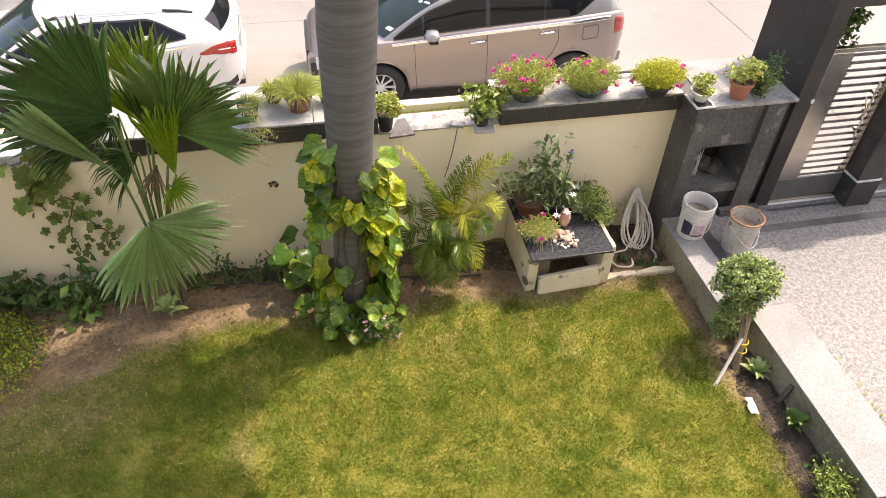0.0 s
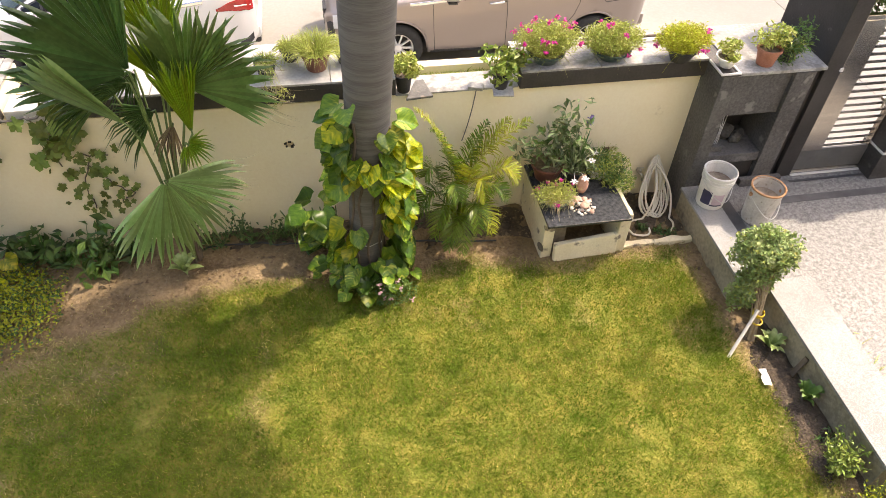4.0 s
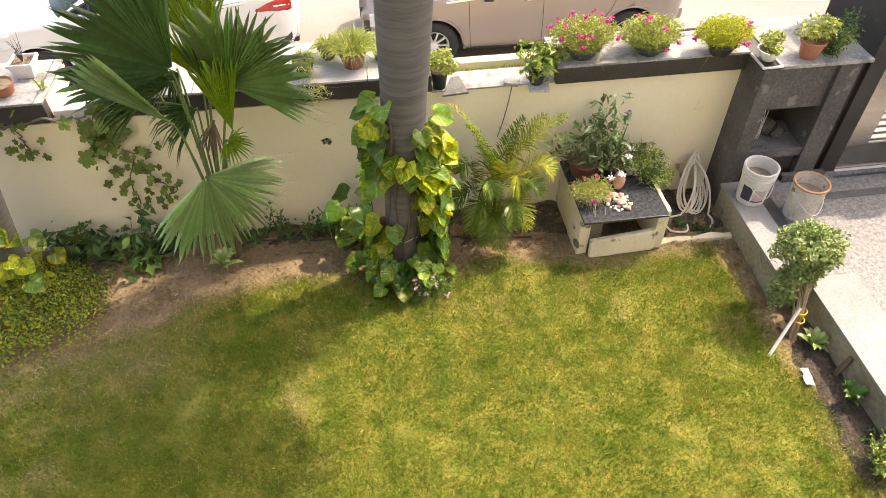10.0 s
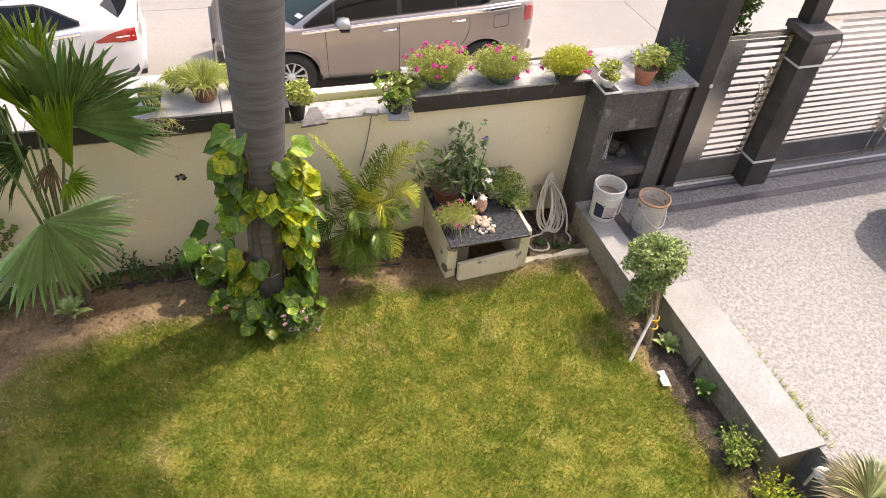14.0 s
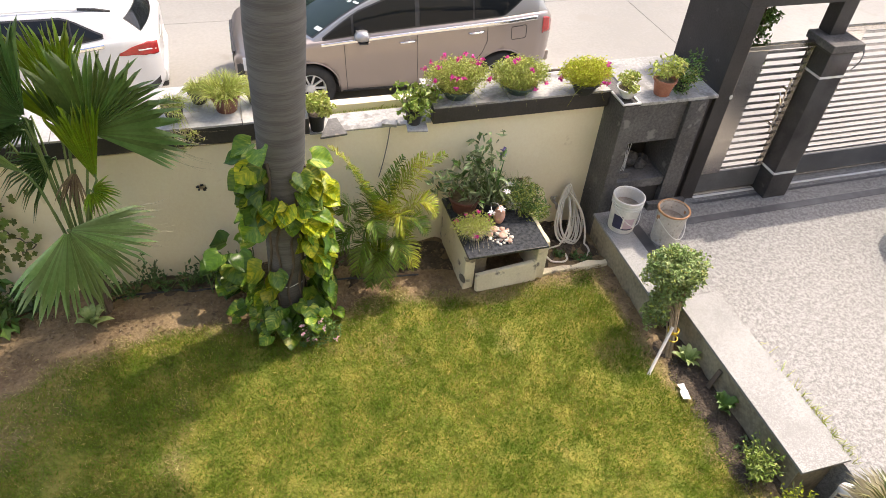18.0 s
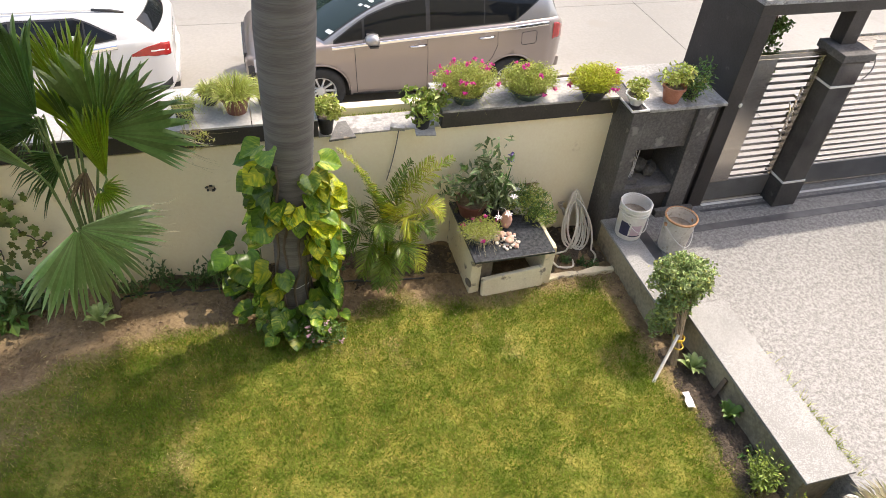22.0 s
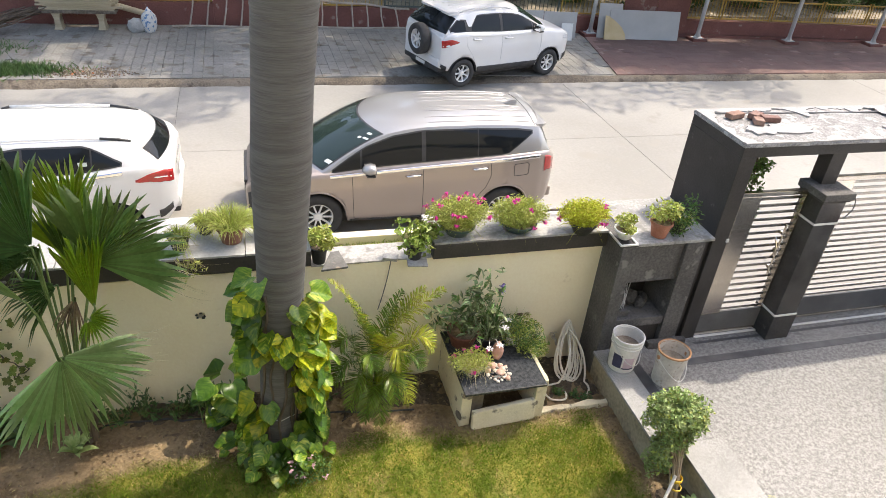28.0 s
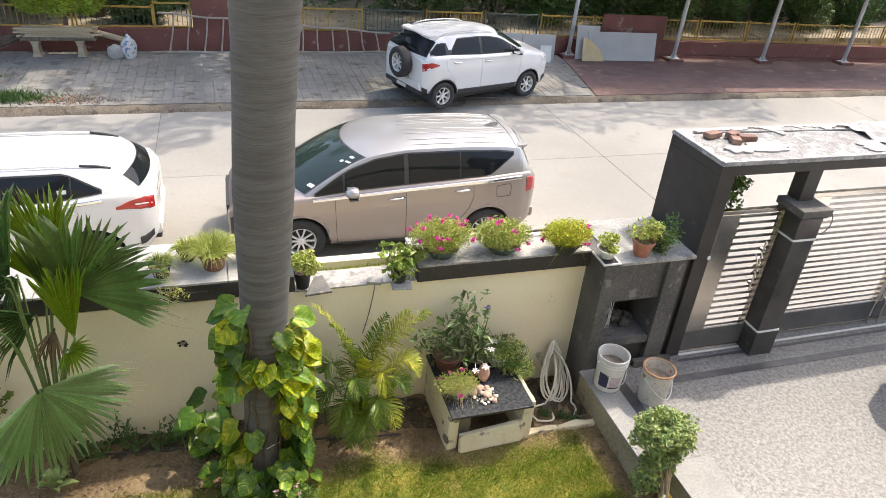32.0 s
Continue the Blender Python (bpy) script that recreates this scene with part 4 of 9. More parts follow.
def flake(pts, w, seed):
    """A ragged skin of paint along a line on the slab."""
    bm = bmesh.new()
    rows_ = []
    for i, (x, y) in enumerate(pts):
        q, p_ = pts[min(i + 1, len(pts) - 1)], pts[max(i - 1, 0)]
        d = Vector((q[0] - p_[0], q[1] - p_[1])).normalized()
        e0 = w * max(0.10, 0.55 + 1.1 * noise.noise(Vector((x * 4.5, y * 4.5, seed))) + 0.5 * noise.noise(Vector((x * 17, y * 17, seed))))
        e1 = 0.006 + 0.004 * noise.noise(Vector((x * 9, y * 9, seed + 5)))
        rows_.append([(x - d.y * e0, y + d.x * e0, 2.520), (x - d.y * e0, y + d.x * e0, 2.541), (x + d.y * e1, y - d.x * e1, 2.542), (x + d.y * e1, y - d.x * e1, 2.516)])
    return loft(rows_, bm=bm)


wpart("edge_strip", flake([(4.312 + 0.03 * i, 4.762) for i in range(230)], 0.10, 1), FLAKE, portal, "flaking white edge strip")
wpart("edge_strip", flake([(4.308, 5.57 - 0.03 * i) for i in range(27)], 0.13, 2), FLAKE, portal, "flaking white edge strip")
wpart("edge_strip", flake([(7.3 - 0.03 * i, 5.572) for i in range(99)], 0.16, 3), FLAKE, portal, "flaking white edge strip")
for cx, cy, rx_, ry_, sd in ((5.02, 5.06, 0.24, 0.12, 1), (4.70, 5.05, 0.16, 0.10, 2), (6.3, 4.95, 0.22, 0.13, 3)):
    bm = bmesh.new()
    o = bm.verts.new((cx, cy, 2.546))
    rg_ = []
    for i in range(36):
        a = 2 * math.pi * i / 36
        k = 1 + 0.5 * noise.noise(Vector((2 * math.cos(a), 2 * math.sin(a), sd))) + 0.2 * noise.noise(Vector((7 * math.cos(a), 7 * math.sin(a), sd)))
        rg_.append((bm.verts.new((cx + rx_ * k * math.cos(a), cy + ry_ * k * math.sin(a), 2.545)), bm.verts.new((cx + rx_ * k * math.cos(a), cy + ry_ * k * math.sin(a), 2.515))))
    for i in range(36):
        p_, q = rg_[i], rg_[(i + 1) % 36]
        bm.faces.new((o, p_[0], q[0])); bm.faces.new((p_[0], p_[1], q[1], q[0]))
    wpart("patch", bm, FLAKE, portal, "flaking pale plaster patch")
wpart("crack", tube([(4.42 + 0.16 * i, 5.475 + 0.025 * noise.noise(Vector((i * 0.9, 3, 1))) - 0.006 * i, 2.533 + 0.004 * (i % 2)) for i in range(26)], 0.009, 5), CABLE, portal, "dark crack along the slab")
wpart("column_switch", box(4.452, 4.748, 1.50, 4.480, 4.762, 1.535), WHITE_PAINT, portal)
wpart("post", box(5.33, 4.77, 2.075, 5.50, 4.93, 2.40, 0.004), BLACK_CLAD, portal)
# bricks and a torn sheet on the slab
for k, (x, y, z, rz, ry) in enumerate(((4.60, 5.36, 2.562, 14, 0), (4.75, 5.20, 2.563, 60, 6), (4.92, 5.25, 2.562, -12, 0), (4.82, 5.34, 2.563, 30, 4))):
    b = part("brick", box(-0.09, -0.045, -0.026, 0.09, 0.045, 0.026, 0.009), BRICK)
    b.matrix_basis = pose(x, y, z, 0, ry, rz)
    tagged(b, "red clay brick lying loose on the slab roof", "brick", "bricks on the portal roof")
bm = bmesh.new()
bmesh.ops.create_grid(bm, x_segments=40, y_segments=24, size=0.5, matrix=Matrix.LocRotScale((6.85, 5.22, 2.56), None, (0.95, 0.58, 1)))
for v in bm.verts:
    v.co.z += 0.04 * noise.noise(v.co * 5) + 0.018 * noise.noise(v.co * 13)
    v.co.y += 0.06 * noise.noise(v.co * 3)
    v.co.z = max(v.co.z, 2.546)
tagged(part("plastic_sheet", bm, FLAKE, smooth=True), "crumpled white plastic sheet lying on the slab roof", "sheet")

gp = thing("gate_pillar", (5.37, 4.72, GZ), "dark grey gate pillar with pale bands and a stepped cap", "gate pillar")
wpart("shaft", box(5.262, 4.60, 0.25, 5.525, 4.88, 2.0, 0.006), POLISHED, gp)
wpart("base", box(5.250, 4.588, 0.25, 5.537, 4.892, 0.60, 0.006), POLISHED, gp)
for z in (0.60, 1.72):
    wpart("band", box(5.252, 4.590, z, 5.535, 4.890, z + 0.022, 0.002), WHITE_PAINT, gp, "thin pale stone band")
wpart("head", box(5.256, 4.594, 1.742, 5.531, 4.886, 2.0, 0.004), POLISHED, gp)
wpart("cap", box(5.215, 4.553, 2.0, 5.572, 4.927, 2.075, 0.01), GREY_CLAD, gp)
wpart("cap_step", box(5.235, 4.573, 1.975, 5.552, 4.907, 2.0, 0.004), BLACK_CLAD, gp)
wpart("cable", tube(arc((5.58, 4.60, 2.06), (5.55, 4.572, 1.80), (0.05, -0.02, 0), 8), 0.006, 6), CABLE, gp)


def gate(x0, x1, y, z0, z1, label, stile_l=0.0, stile_r=0.0, n=21, bolt=None):
    """A gate leaf: steel stiles and rails, a solid kick plate below, flat slats above."""
    g = thing("gate", ((x0 + x1) / 2, y, z0), label, "gate", "driveway gates")
    zk = z0 + 0.28
    wpart("kick_plate", box(x0, y - 0.012, z0 + 0.035, x1, y + 0.012, zk, 0.003), GATE_GREY, g)
    wpart("bottom_rail", box(x0, y - 0.025, z0 + 0.005, x1, y + 0.025, z0 + 0.035, 0.003), STEEL, g)
    wpart("top_rail", box(x0, y - 0.025, z1 - 0.045, x1, y + 0.025, z1, 0.004), STEEL, g)
    if stile_l:
        wpart("stile", box(x0, y - 0.027, zk, x0 + stile_l, y + 0.027, z1 - 0.045, 0.003), STEEL, g, "wide brushed steel plate")
    if stile_r:
        wpart("stile", box(x1 - stile_r, y - 0.027, zk, x1, y + 0.027, z1 - 0.045, 0.003), STEEL, g)
    a, b = x0 + stile_l, x1 - stile_r
    pitch = (z1 - 0.045 - zk) / n
    first = None
    for k in range(n):
        z = zk + pitch * (k + 0.5)
        if first is None:
            first = wpart("slat", box(a, y - 0.008, -pitch * 0.19, b, y + 0.004, pitch * 0.19, 0.002), SLAT, g)
            first.matrix_basis = pose(0, 0, z)
            me = first.data
        else:
            s = new("slat", me); s.parent = g; s.matrix_parent_inverse = first.matrix_parent_inverse; s.matrix_basis = pose(0, 0, z)
    if bolt:
        bolt_x, side = bolt
        wpart("slide_bolt", tube([(bolt_x, y - 0.05, z0 + 0.75), (bolt_x, y - 0.05, z0 + 1.35)], 0.011, 8), STEEL, g)
        for z in (0.85, 1.05, 1.25):
            wpart("bolt_bracket", box(bolt_x - 0.03, y - 0.062, z0 + z - 0.014, bolt_x + 0.03, y - 0.018, z0 + z + 0.014, 0.004), STEEL, g)
        wpart("handle", tube(arc((bolt_x - 0.06, y - 0.03, z0 + 0.95), (bolt_x - 0.06, y - 0.03, z0 + 1.2), (0, -0.06, 0), 8), 0.009, 6), STEEL, g)
    return g


structure(part("gate_sill", box(4.48, 4.746, 0.25, 9.42, 4.774, 0.304, 0.002), WHITE_PAINT), "thin white stone sill under the driveway gates", "sill")
gate(4.485, 5.245, 4.80, GZ + 0.01, 2.02, "narrow wicket gate of steel slats with a brushed steel plate", 0.22, 0.03, 18, (5.10, 1))
gate(5.56, 7.20, 4.88, GZ + 0.01, 2.10, "wide driveway gate leaf of steel slats in steel frame", 0.28, 0.07, 21, (7.02, 1))
gate(7.215, 9.4, 4.88, GZ + 0.01, 2.10, "wide driveway gate leaf of steel slats in steel frame", 0.07, 0.10, 21, (7.36, 1))
for x in (7.13, 7.29):
    tagged(part("drop_bolt", tube([(x, 4.835, 0.30), (x, 4.835, 0.62)], 0.012, 8), STEEL), "steel drop bolt of the driveway gate", "bolt")
tagged(part("gate_end_pillar", box(9.42, 4.58, 0.25, 9.80, 4.95, 2.40, 0.006), GREY_CLAD), "dark grey gate end pillar", "gate pillar")

# ---- granite stand in the garden ----
tb = thing("garden_stand", (2.15, 4.6, 0), "peeling cream garden stand with a black granite top", "garden stand")
wpart("side_wall", box(1.75, 4.28, -0.05, 1.85, 5.055, 0.474, 0.008), CREAM_PEEL, tb)
wpart("side_wall", box(2.47, 4.26, -0.05, 2.575, 5.055, 0.459, 0.008), CREAM_PEEL, tb)
wpart("back_panel", box(1.85, 4.95, -0.05, 2.47, 5.055, 0.46), DARK_IN, tb)
bm = box(-0.315, -0.025, -0.11, 0.315, 0.025, 0.11, 0.012)
for v in bm.verts:
    if v.co.z > 0:
        v.co.z += 0.02 * math.sin(v.co.x * 7)
fp = wpart("front_panel", bm, CREAM_PEEL, tb, "loose chipped plaster front panel")
fp.matrix_basis = pose(2.17, 4.255, 0.10, -6, 0, 2.5)
wpart("inner_panel", box(1.85, 4.33, -0.05, 1.98, 4.36, 0.47), KERB_STONE, tb)
wpart("granite_top", box(1.735, 4.17, 0.475, 2.515, 5.055, 0.50, 0.003), BLACK_GRANITE, tb, "polished black granite slab")
bm = bmesh.new()
loft([[(2.515, y, 0.455), (2.515, y, 0.503), (2.545 + 0.022 * noise.noise(Vector((3, y * 9, 1))), y, 0.506), (2.552 + 0.022 * noise.noise(Vector((3, y * 9, 1))), y, 0.455)] for y in np.linspace(4.21, 5.055, 34)], bm=bm)
wpart("plaster_rim", bm, CREAM_PEEL, tb, "broken pale plaster rim")
for x, y, z, w in ((1.742, 4.30, 0.12, 0.05), (2.58, 4.32, 0.15, 0.07), (2.578, 4.40, 0.30, 0.05)):
    sd = -1 if x < 2 else 1
    wpart("chipped_spot", lathe([(0, 0.006), (w * 0.7, 0.005), (w, 0.0)], 9), KERB_STONE, tb, "patch of bare cement").matrix_basis = pose(x, y, z, 0, 90 * sd, 20)

# ---- buckets ----
def bucket(place, material, rim, label, prints, ribs=2):
    b = thing("paint_bucket", place, label, "bucket", "buckets by the gate")
    part("shell", lathe([(0.0, 0.0), (0.125, 0.0), (0.130, 0.01), (0.148, 0.37), (0.155, 0.372), (0.155, 0.385), (0.146, 0.385), (0.144, 0.36), (0.128, 0.06), (0.0, 0.06)], 36), material, b, smooth=False)
    for z, rr in ((0.335, 0.1535), (0.30, 0.1515))[:ribs]:
        part("rib", lathe([(rr - 0.006, z - 0.006), (rr + 0.002, z - 0.004), (rr + 0.002, z + 0.004), (rr - 0.006, z + 0.006)], 36), rim, b)
    part("rim", lathe([(0.140, 0.372), (0.157, 0.372), (0.158, 0.388), (0.150, 0.394), (0.141, 0.388)], 36), rim, b)
    part("residue", lathe([(0.0, 0.235), (0.06, 0.240), (0.11, 0.232), (0.1385, 0.262), (0.0, 0.22)], 28), CEMENT_DUST, b, "dried cement residue")
    for sx in (-1, 1):
        part("handle_lug", box(sx * 0.150 - 0.012, -0.014, 0.295, sx * 0.150 + 0.012, 0.014, 0.33, 0.004), rim, b)
    hd = arc((-0.160, 0, 0.31), (0.160, 0, 0.31), (0, -0.20, -0.15), 14)
    part("handle", tube(hd, 0.0035, 6), WIRE, b)
    for a0, a1, z0, z1, m in prints:
        rings = []
        for z in (z0, (z0 + z1) / 2, z1):
            rr = 0.1318 + (0.148 - 0.130) * z / 0.37
            rings.append([(rr * math.cos(a), rr * math.sin(a), z) for a in (radians(a0 + (a1 - a0) * i / 8) for i in range(9))])
        part("print", loft(rings, closed=False, caps=False), m, b)
    return b


bucket((3.46, 4.48, 0.3125), BUCKET_WHITE, BUCKET_WHITE, "scuffed white paint bucket with dark printed label", ((-165, -125, 0.06, 0.22, INDIGO), (-118, -75, 0.07, 0.20, MAUVE), (-122, -70, 0.055, 0.072, INDIGO)))
b2 = bucket((3.80, 4.21, 0.3085), BUCKET_GREY, RUSTY, "grey cement-stained bucket with a brown rim", (), 0)

# ---- vehicles ----
def wheel(parent, x, y, z, r, side, spokes=10, name="wheel"):
    """A tyre and an alloy rim, on an axle along y; side: which way the face looks."""
    w = new(name); w.parent = parent
    w.matrix_basis = pose(x, y, z, 90 if side < 0 else -90)
    prof = [(r * 0.62, -0.095), (r * 0.80, -0.105), (r * 0.95, -0.095), (r, -0.07), (r, 0.07), (r * 0.95, 0.095), (r * 0.80, 0.105), (r * 0.63, 0.092), (r * 0.60, 0.05), (r * 0.60, -0.08)]
    rings = [[(a * math.cos(t), a * math.sin(t), b) for t in (2 * math.pi * i / 40 for i in range(40))] for a, b in prof + prof[:1]]
    part("tyre", loft(rings, caps=False), RUBBER, w, smooth=True)
    bm = bmesh.new()
    pr = [(r * 0.60, -0.06), (r * 0.635, 0.075), (r * 0.60, 0.088), (r * 0.565, 0.075), (r * 0.55, -0.05)]
    loft([[(a * math.cos(t), a * math.sin(t), b) for t in (2 * math.pi * i / 40 for i in range(40))] for a, b in pr], caps=False, bm=bm)
    for k in range(spokes):
        a = 2 * math.pi * k / spokes
        c, s = math.cos(a), math.sin(a)
        wd = r * (0.075 if spokes > 7 else 0.12)
        sec = []
        for rr, h, q in ((r * 0.10, 0.055, 1.2), (r * 0.34, 0.066, 0.85), (r * 0.575, 0.070, 1.1)):
            sec.append([(rr * c - e * wd * q * s, rr * s + e * wd * q * c, h + d) for e, d in ((-0.5, -0.025), (0.5, -0.025), (0.42, 0.0), (-0.42, 0.0))])
        loft(sec, bm=bm)
    part("rim", bm, RIM, w)
    part("hub_cap", lathe([(0, 0.04), (r * 0.17, 0.05), (r * 0.16, 0.074), (r * 0.08, 0.080), (0, 0.080)], 20), RIM, w)
    part("brake_disc", lathe([(0, -0.02), (r * 0.53, -0.02), (r * 0.53, 0.0), (0, 0.0)], 24), DARK_IN, w)
    return w


def lerp_table(tab):
    xs, ys = [p[0] for p in tab], [p[1] for p in tab]
    return lambda x: float(np.interp(x, xs, ys))


def smooth_table(rows, n=6):
    """Points of a smooth line through the rows, n to a span."""
    rows = [np.array(r, float) for r in rows]
    out = []
    for i in range(len(rows) - 1):
        a, b = rows[max(i - 1, 0)], rows[min(i + 2, len(rows) - 1)]
        p, q = rows[i], rows[i + 1]
        for k in range(n):
            t = k / n
            out.append(0.5 * (2 * p + (q - a) * t + (2 * a - 5 * p + 4 * q - b) * t * t + (3 * p - a - 3 * q + b) * t ** 3))
    return out + [rows[-1]]


def fine_line(pts):
    """The same line with a point every few centimetres."""
    out = []
    for (a, b), (c, d) in zip(pts, pts[1:]):
        n = max(1, int(math.hypot(c - a, d - b) / 0.03))
        out += [(a + (c - a) * i / n, b + (d - b) * i / n) for i in range(n)]
    return out + [pts[-1]]


def car(name, place, rz, label, s):
    """A car from its tables: x runs from the front bumper to the tail, y is half the width, z is height over the road.
    The cabin's rows are (x, z, y of the edge between side and roof, x and z in the middle)."""
    c = thing(name, place, label, "car", "", rz)
    L, W, TOP = s["L"], lerp_table(s["W"]), lerp_table(s["TOP"])
    R, ax, sill = s["arch"], s["axles"], lerp_table(s["sill"])
    def bottom(x):
        z = sill(x)
        for a in ax:
            if abs(x - a) < R:
                z = max(z, s["wheel"] + math.sqrt(R * R - (x - a) ** 2))
        return z
    FR = ((0.0, 0.95), (0.06, 0.975), (0.14, 0.985), (0.28, 0.985), (0.40, 0.99), (0.52, 1.0), (0.66, 1.0), (0.74, 0.992), (0.82, 0.975), (0.90, 0.968), (0.96, 0.955), (1.0, 0.925))
    fr = lerp_table(FR)
    def side(x, f, out=0.0):
        """A point of the body's flank, f from the sill to the belt."""
        zb, zt, zs = bottom(x), TOP(x), sill(x)
        z = max(zb, zs + f * (zt - zs))
        return W(x) * fr((z - zs) / max(zt - zs, 1e-6)) + out, z
    def flank(x, z):
        return W(x) * fr((z - sill(x)) / max(TOP(x) - sill(x), 1e-6))
    xs = sorted(set([round(v, 3) for v in np.arange(0, L + 1e-6, 0.045)] + [L] + [round(a + e, 3) for a in ax for e in (-R, R, -R + 0.01, R - 0.01)]))
    xs = [x for x in xs if 0 <= x <= L]
    rings = []
    for x in xs:
        half = [side(x, f) for f, _ in FR]
        zt, cr = TOP(x), s.get("crown", 0.05)
        half += [(W(x) * 0.82, zt + cr * 0.35), (W(x) * 0.5, zt + cr * 0.75), (W(x) * 0.2, zt + cr)]
        rings.append([(x, -y, z) for y, z in half] + [(x, y, z) for y, z in reversed(half)])
    body = part("body", loft(rings, closed=True, caps=True), s["paint"], c)
    for p in body.data.polygons:
        p.use_smooth = len(p.vertices) == 4 and p.area < 0.05
    wide = s["W"][3][1]
    part("floor_pan", box(0.25, -wide + 0.20, 0.17, L - 0.25, wide - 0.20, 0.62), DARK_IN, c)
    def strip(nm, xa, xb, f0, f1, material, out=0.006, sides=(-1, 1), lab="", taper=0.0):
        for sg in sides:
            n_, k_ = max(2, int((xb - xa) / 0.045)), max(4, int((f1 - f0) / 0.03))
            rg = []
            for i in range(n_ + 1):
                x = xa + (xb - xa) * i / n_
                lo_, hi_ = (f0, f1) if not taper else (f0 + (taper - f0) * (1 - i / n_) * 0.9, f1 + (taper - f1) * (1 - i / n_) * 0.9)
                pts = [side(x, lo_ + (hi_ - lo_) * k / k_) for k in range(k_ + 1)]
                rg.append([(x, sg * (y - 0.01), z) for y, z in pts[:1]] + [(x, sg * (y + out), z) for y, z in pts] + [(x, sg * (y - 0.01), z) for y, z in pts[-1:]])
            part(nm, loft(rg, closed=False, caps=False), material, c, lab, True)
    # cabin
    rib = smooth_table(s["cabin"])
    belt_y = lambda x: W(min(max(x, 0), L)) * 0.918
    cant_z, cant_y = lerp_table([(r[0], r[1]) for r in rib]), lerp_table([(r[0], r[2]) for r in rib])
    def wall(x, z):
        """Half the width of the cabin's side at x and z."""
        zb, ze = TOP(x) - 0.01, cant_z(x)
        v = (z - zb) / max(ze - zb, 0.02)
        return belt_y(x) + (cant_y(x) - belt_y(x)) * v + 0.022 * math.sin(math.pi * min(max(v, 0), 1)) * min(1, (ze - zb) / 0.3)
    def lid(q, t, out=0.0):
        """A point of windscreen, roof or tail: q along the cabin's rows, t from the edge to the middle."""
        f = q * 6
        i = min(int(f), len(rib) - 2)
        a, b = rib[i], rib[i + 1]
        r = a + (b - a) * (f - i)
        k = (1 - t) ** 2.4
        d = b - a
        up = Vector((-(d[4] * (1 - k) + d[1] * k), 0, (d[3] * (1 - k) + d[0] * k))).normalized()
        return Vector((r[0] + (r[3] - r[0]) * (1 - (1 - t) ** 2), r[2] * (1 - t), r[1] + (r[4] - r[1]) * (1 - k))) + up * out
    tops, sides_ = [], []
    for i, r in enumerate(rib):
        half = [lid(i / 6, t) for t in (0, 0.03, 0.08, 0.15, 0.25, 0.38, 0.55, 0.75, 1.0)]
        tops.append([(p.x, -p.y, p.z) for p in half] + [(p.x, p.y, p.z) for p in half[-2::-1]])
        zb = TOP(min(r[0], L)) - 0.012
        sides_.append([(r[0], wall(r[0], zb + (r[1] - zb) * v), zb + (r[1] - zb) * v) for v in (0, 0.2, 0.4, 0.6, 0.8, 0.92, 1.0)])
    # the tail's closing face
    end = [[(p[0], p[1], p[2]) for p in tops[-1]], [(p[0], p[1], s["cabin"][-1][1] - 0.10) for p in tops[-1]]]
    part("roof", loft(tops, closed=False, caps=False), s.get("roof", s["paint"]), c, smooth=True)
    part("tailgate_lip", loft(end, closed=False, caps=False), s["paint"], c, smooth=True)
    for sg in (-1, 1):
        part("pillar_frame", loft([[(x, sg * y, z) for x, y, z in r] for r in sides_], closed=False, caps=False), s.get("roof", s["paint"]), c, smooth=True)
    for nm, (q0, q1), t0, m in (("windscreen", s["ws"], 0.055, SHIELD_GLASS), ("rear_window", s["rw"], s.get("rw_t", 0.1), CAR_GLASS)):
        for grow, o, mm, nn in ((0.05, 0.003, TRIM, nm + "_seal"), (0.0, 0.007, m, nm)):
            rg = []
            for i in range(-14, 15):
                u = 1 - (1 - (t0 - grow * 0.5)) * abs(i) / 14
                rg.append([(lambda p: (p.x, p.y * (1 if i > 0 else -1), p.z))(lid(q0 - grow + (q1 - q0 + 2 * grow) * j / 10, u, o)) for j in range(11)])
            part(nn, loft(rg, closed=False, caps=False), mm, c, smooth=True)
    # side glass: lower and upper lines, cut at the posts
    lo, hi = lerp_table(s["glass_low"]), lerp_table(s["glass_top"])
    def glaze(nm, xa, xb, m, out, grow=0.0):
        for sg in (-1, 1):
            rg = []
            for i in range(25):
                x = xa - grow + (xb - xa + 2 * grow) * i / 24
                z0, z1 = lo(x) - grow, max(hi(x), lo(x) + 0.004) + grow
                rg.append([(x, sg * (wall(x, z0 + (z1 - z0) * j / 6) + out), z0 + (z1 - z0) * j / 6) for j in range(7)])
            part(nm, loft(rg, closed=False, caps=False), m, c, smooth=True)
    px = s["panes"]
    glaze("window_surround", px[0][0], px[-1][1], TRIM, 0.003, 0.018)
    for xa, xb in px:
        glaze("side_window", xa, xb, CAR_GLASS, 0.007)
    strip("belt_trim", s["belt"][0], s["belt"][1], 0.915, 0.965, s.get("belt_mat", CHROME), 0.009)
    for ln in s["lines"]:
        for sg in (-1, 1):
            part("shut_line", tube([(x, sg * (flank(x, z) + 0.001), z) for x, z in fine_line(ln)], 0.0045, 4), s.get("line_mat", TRIM), c)
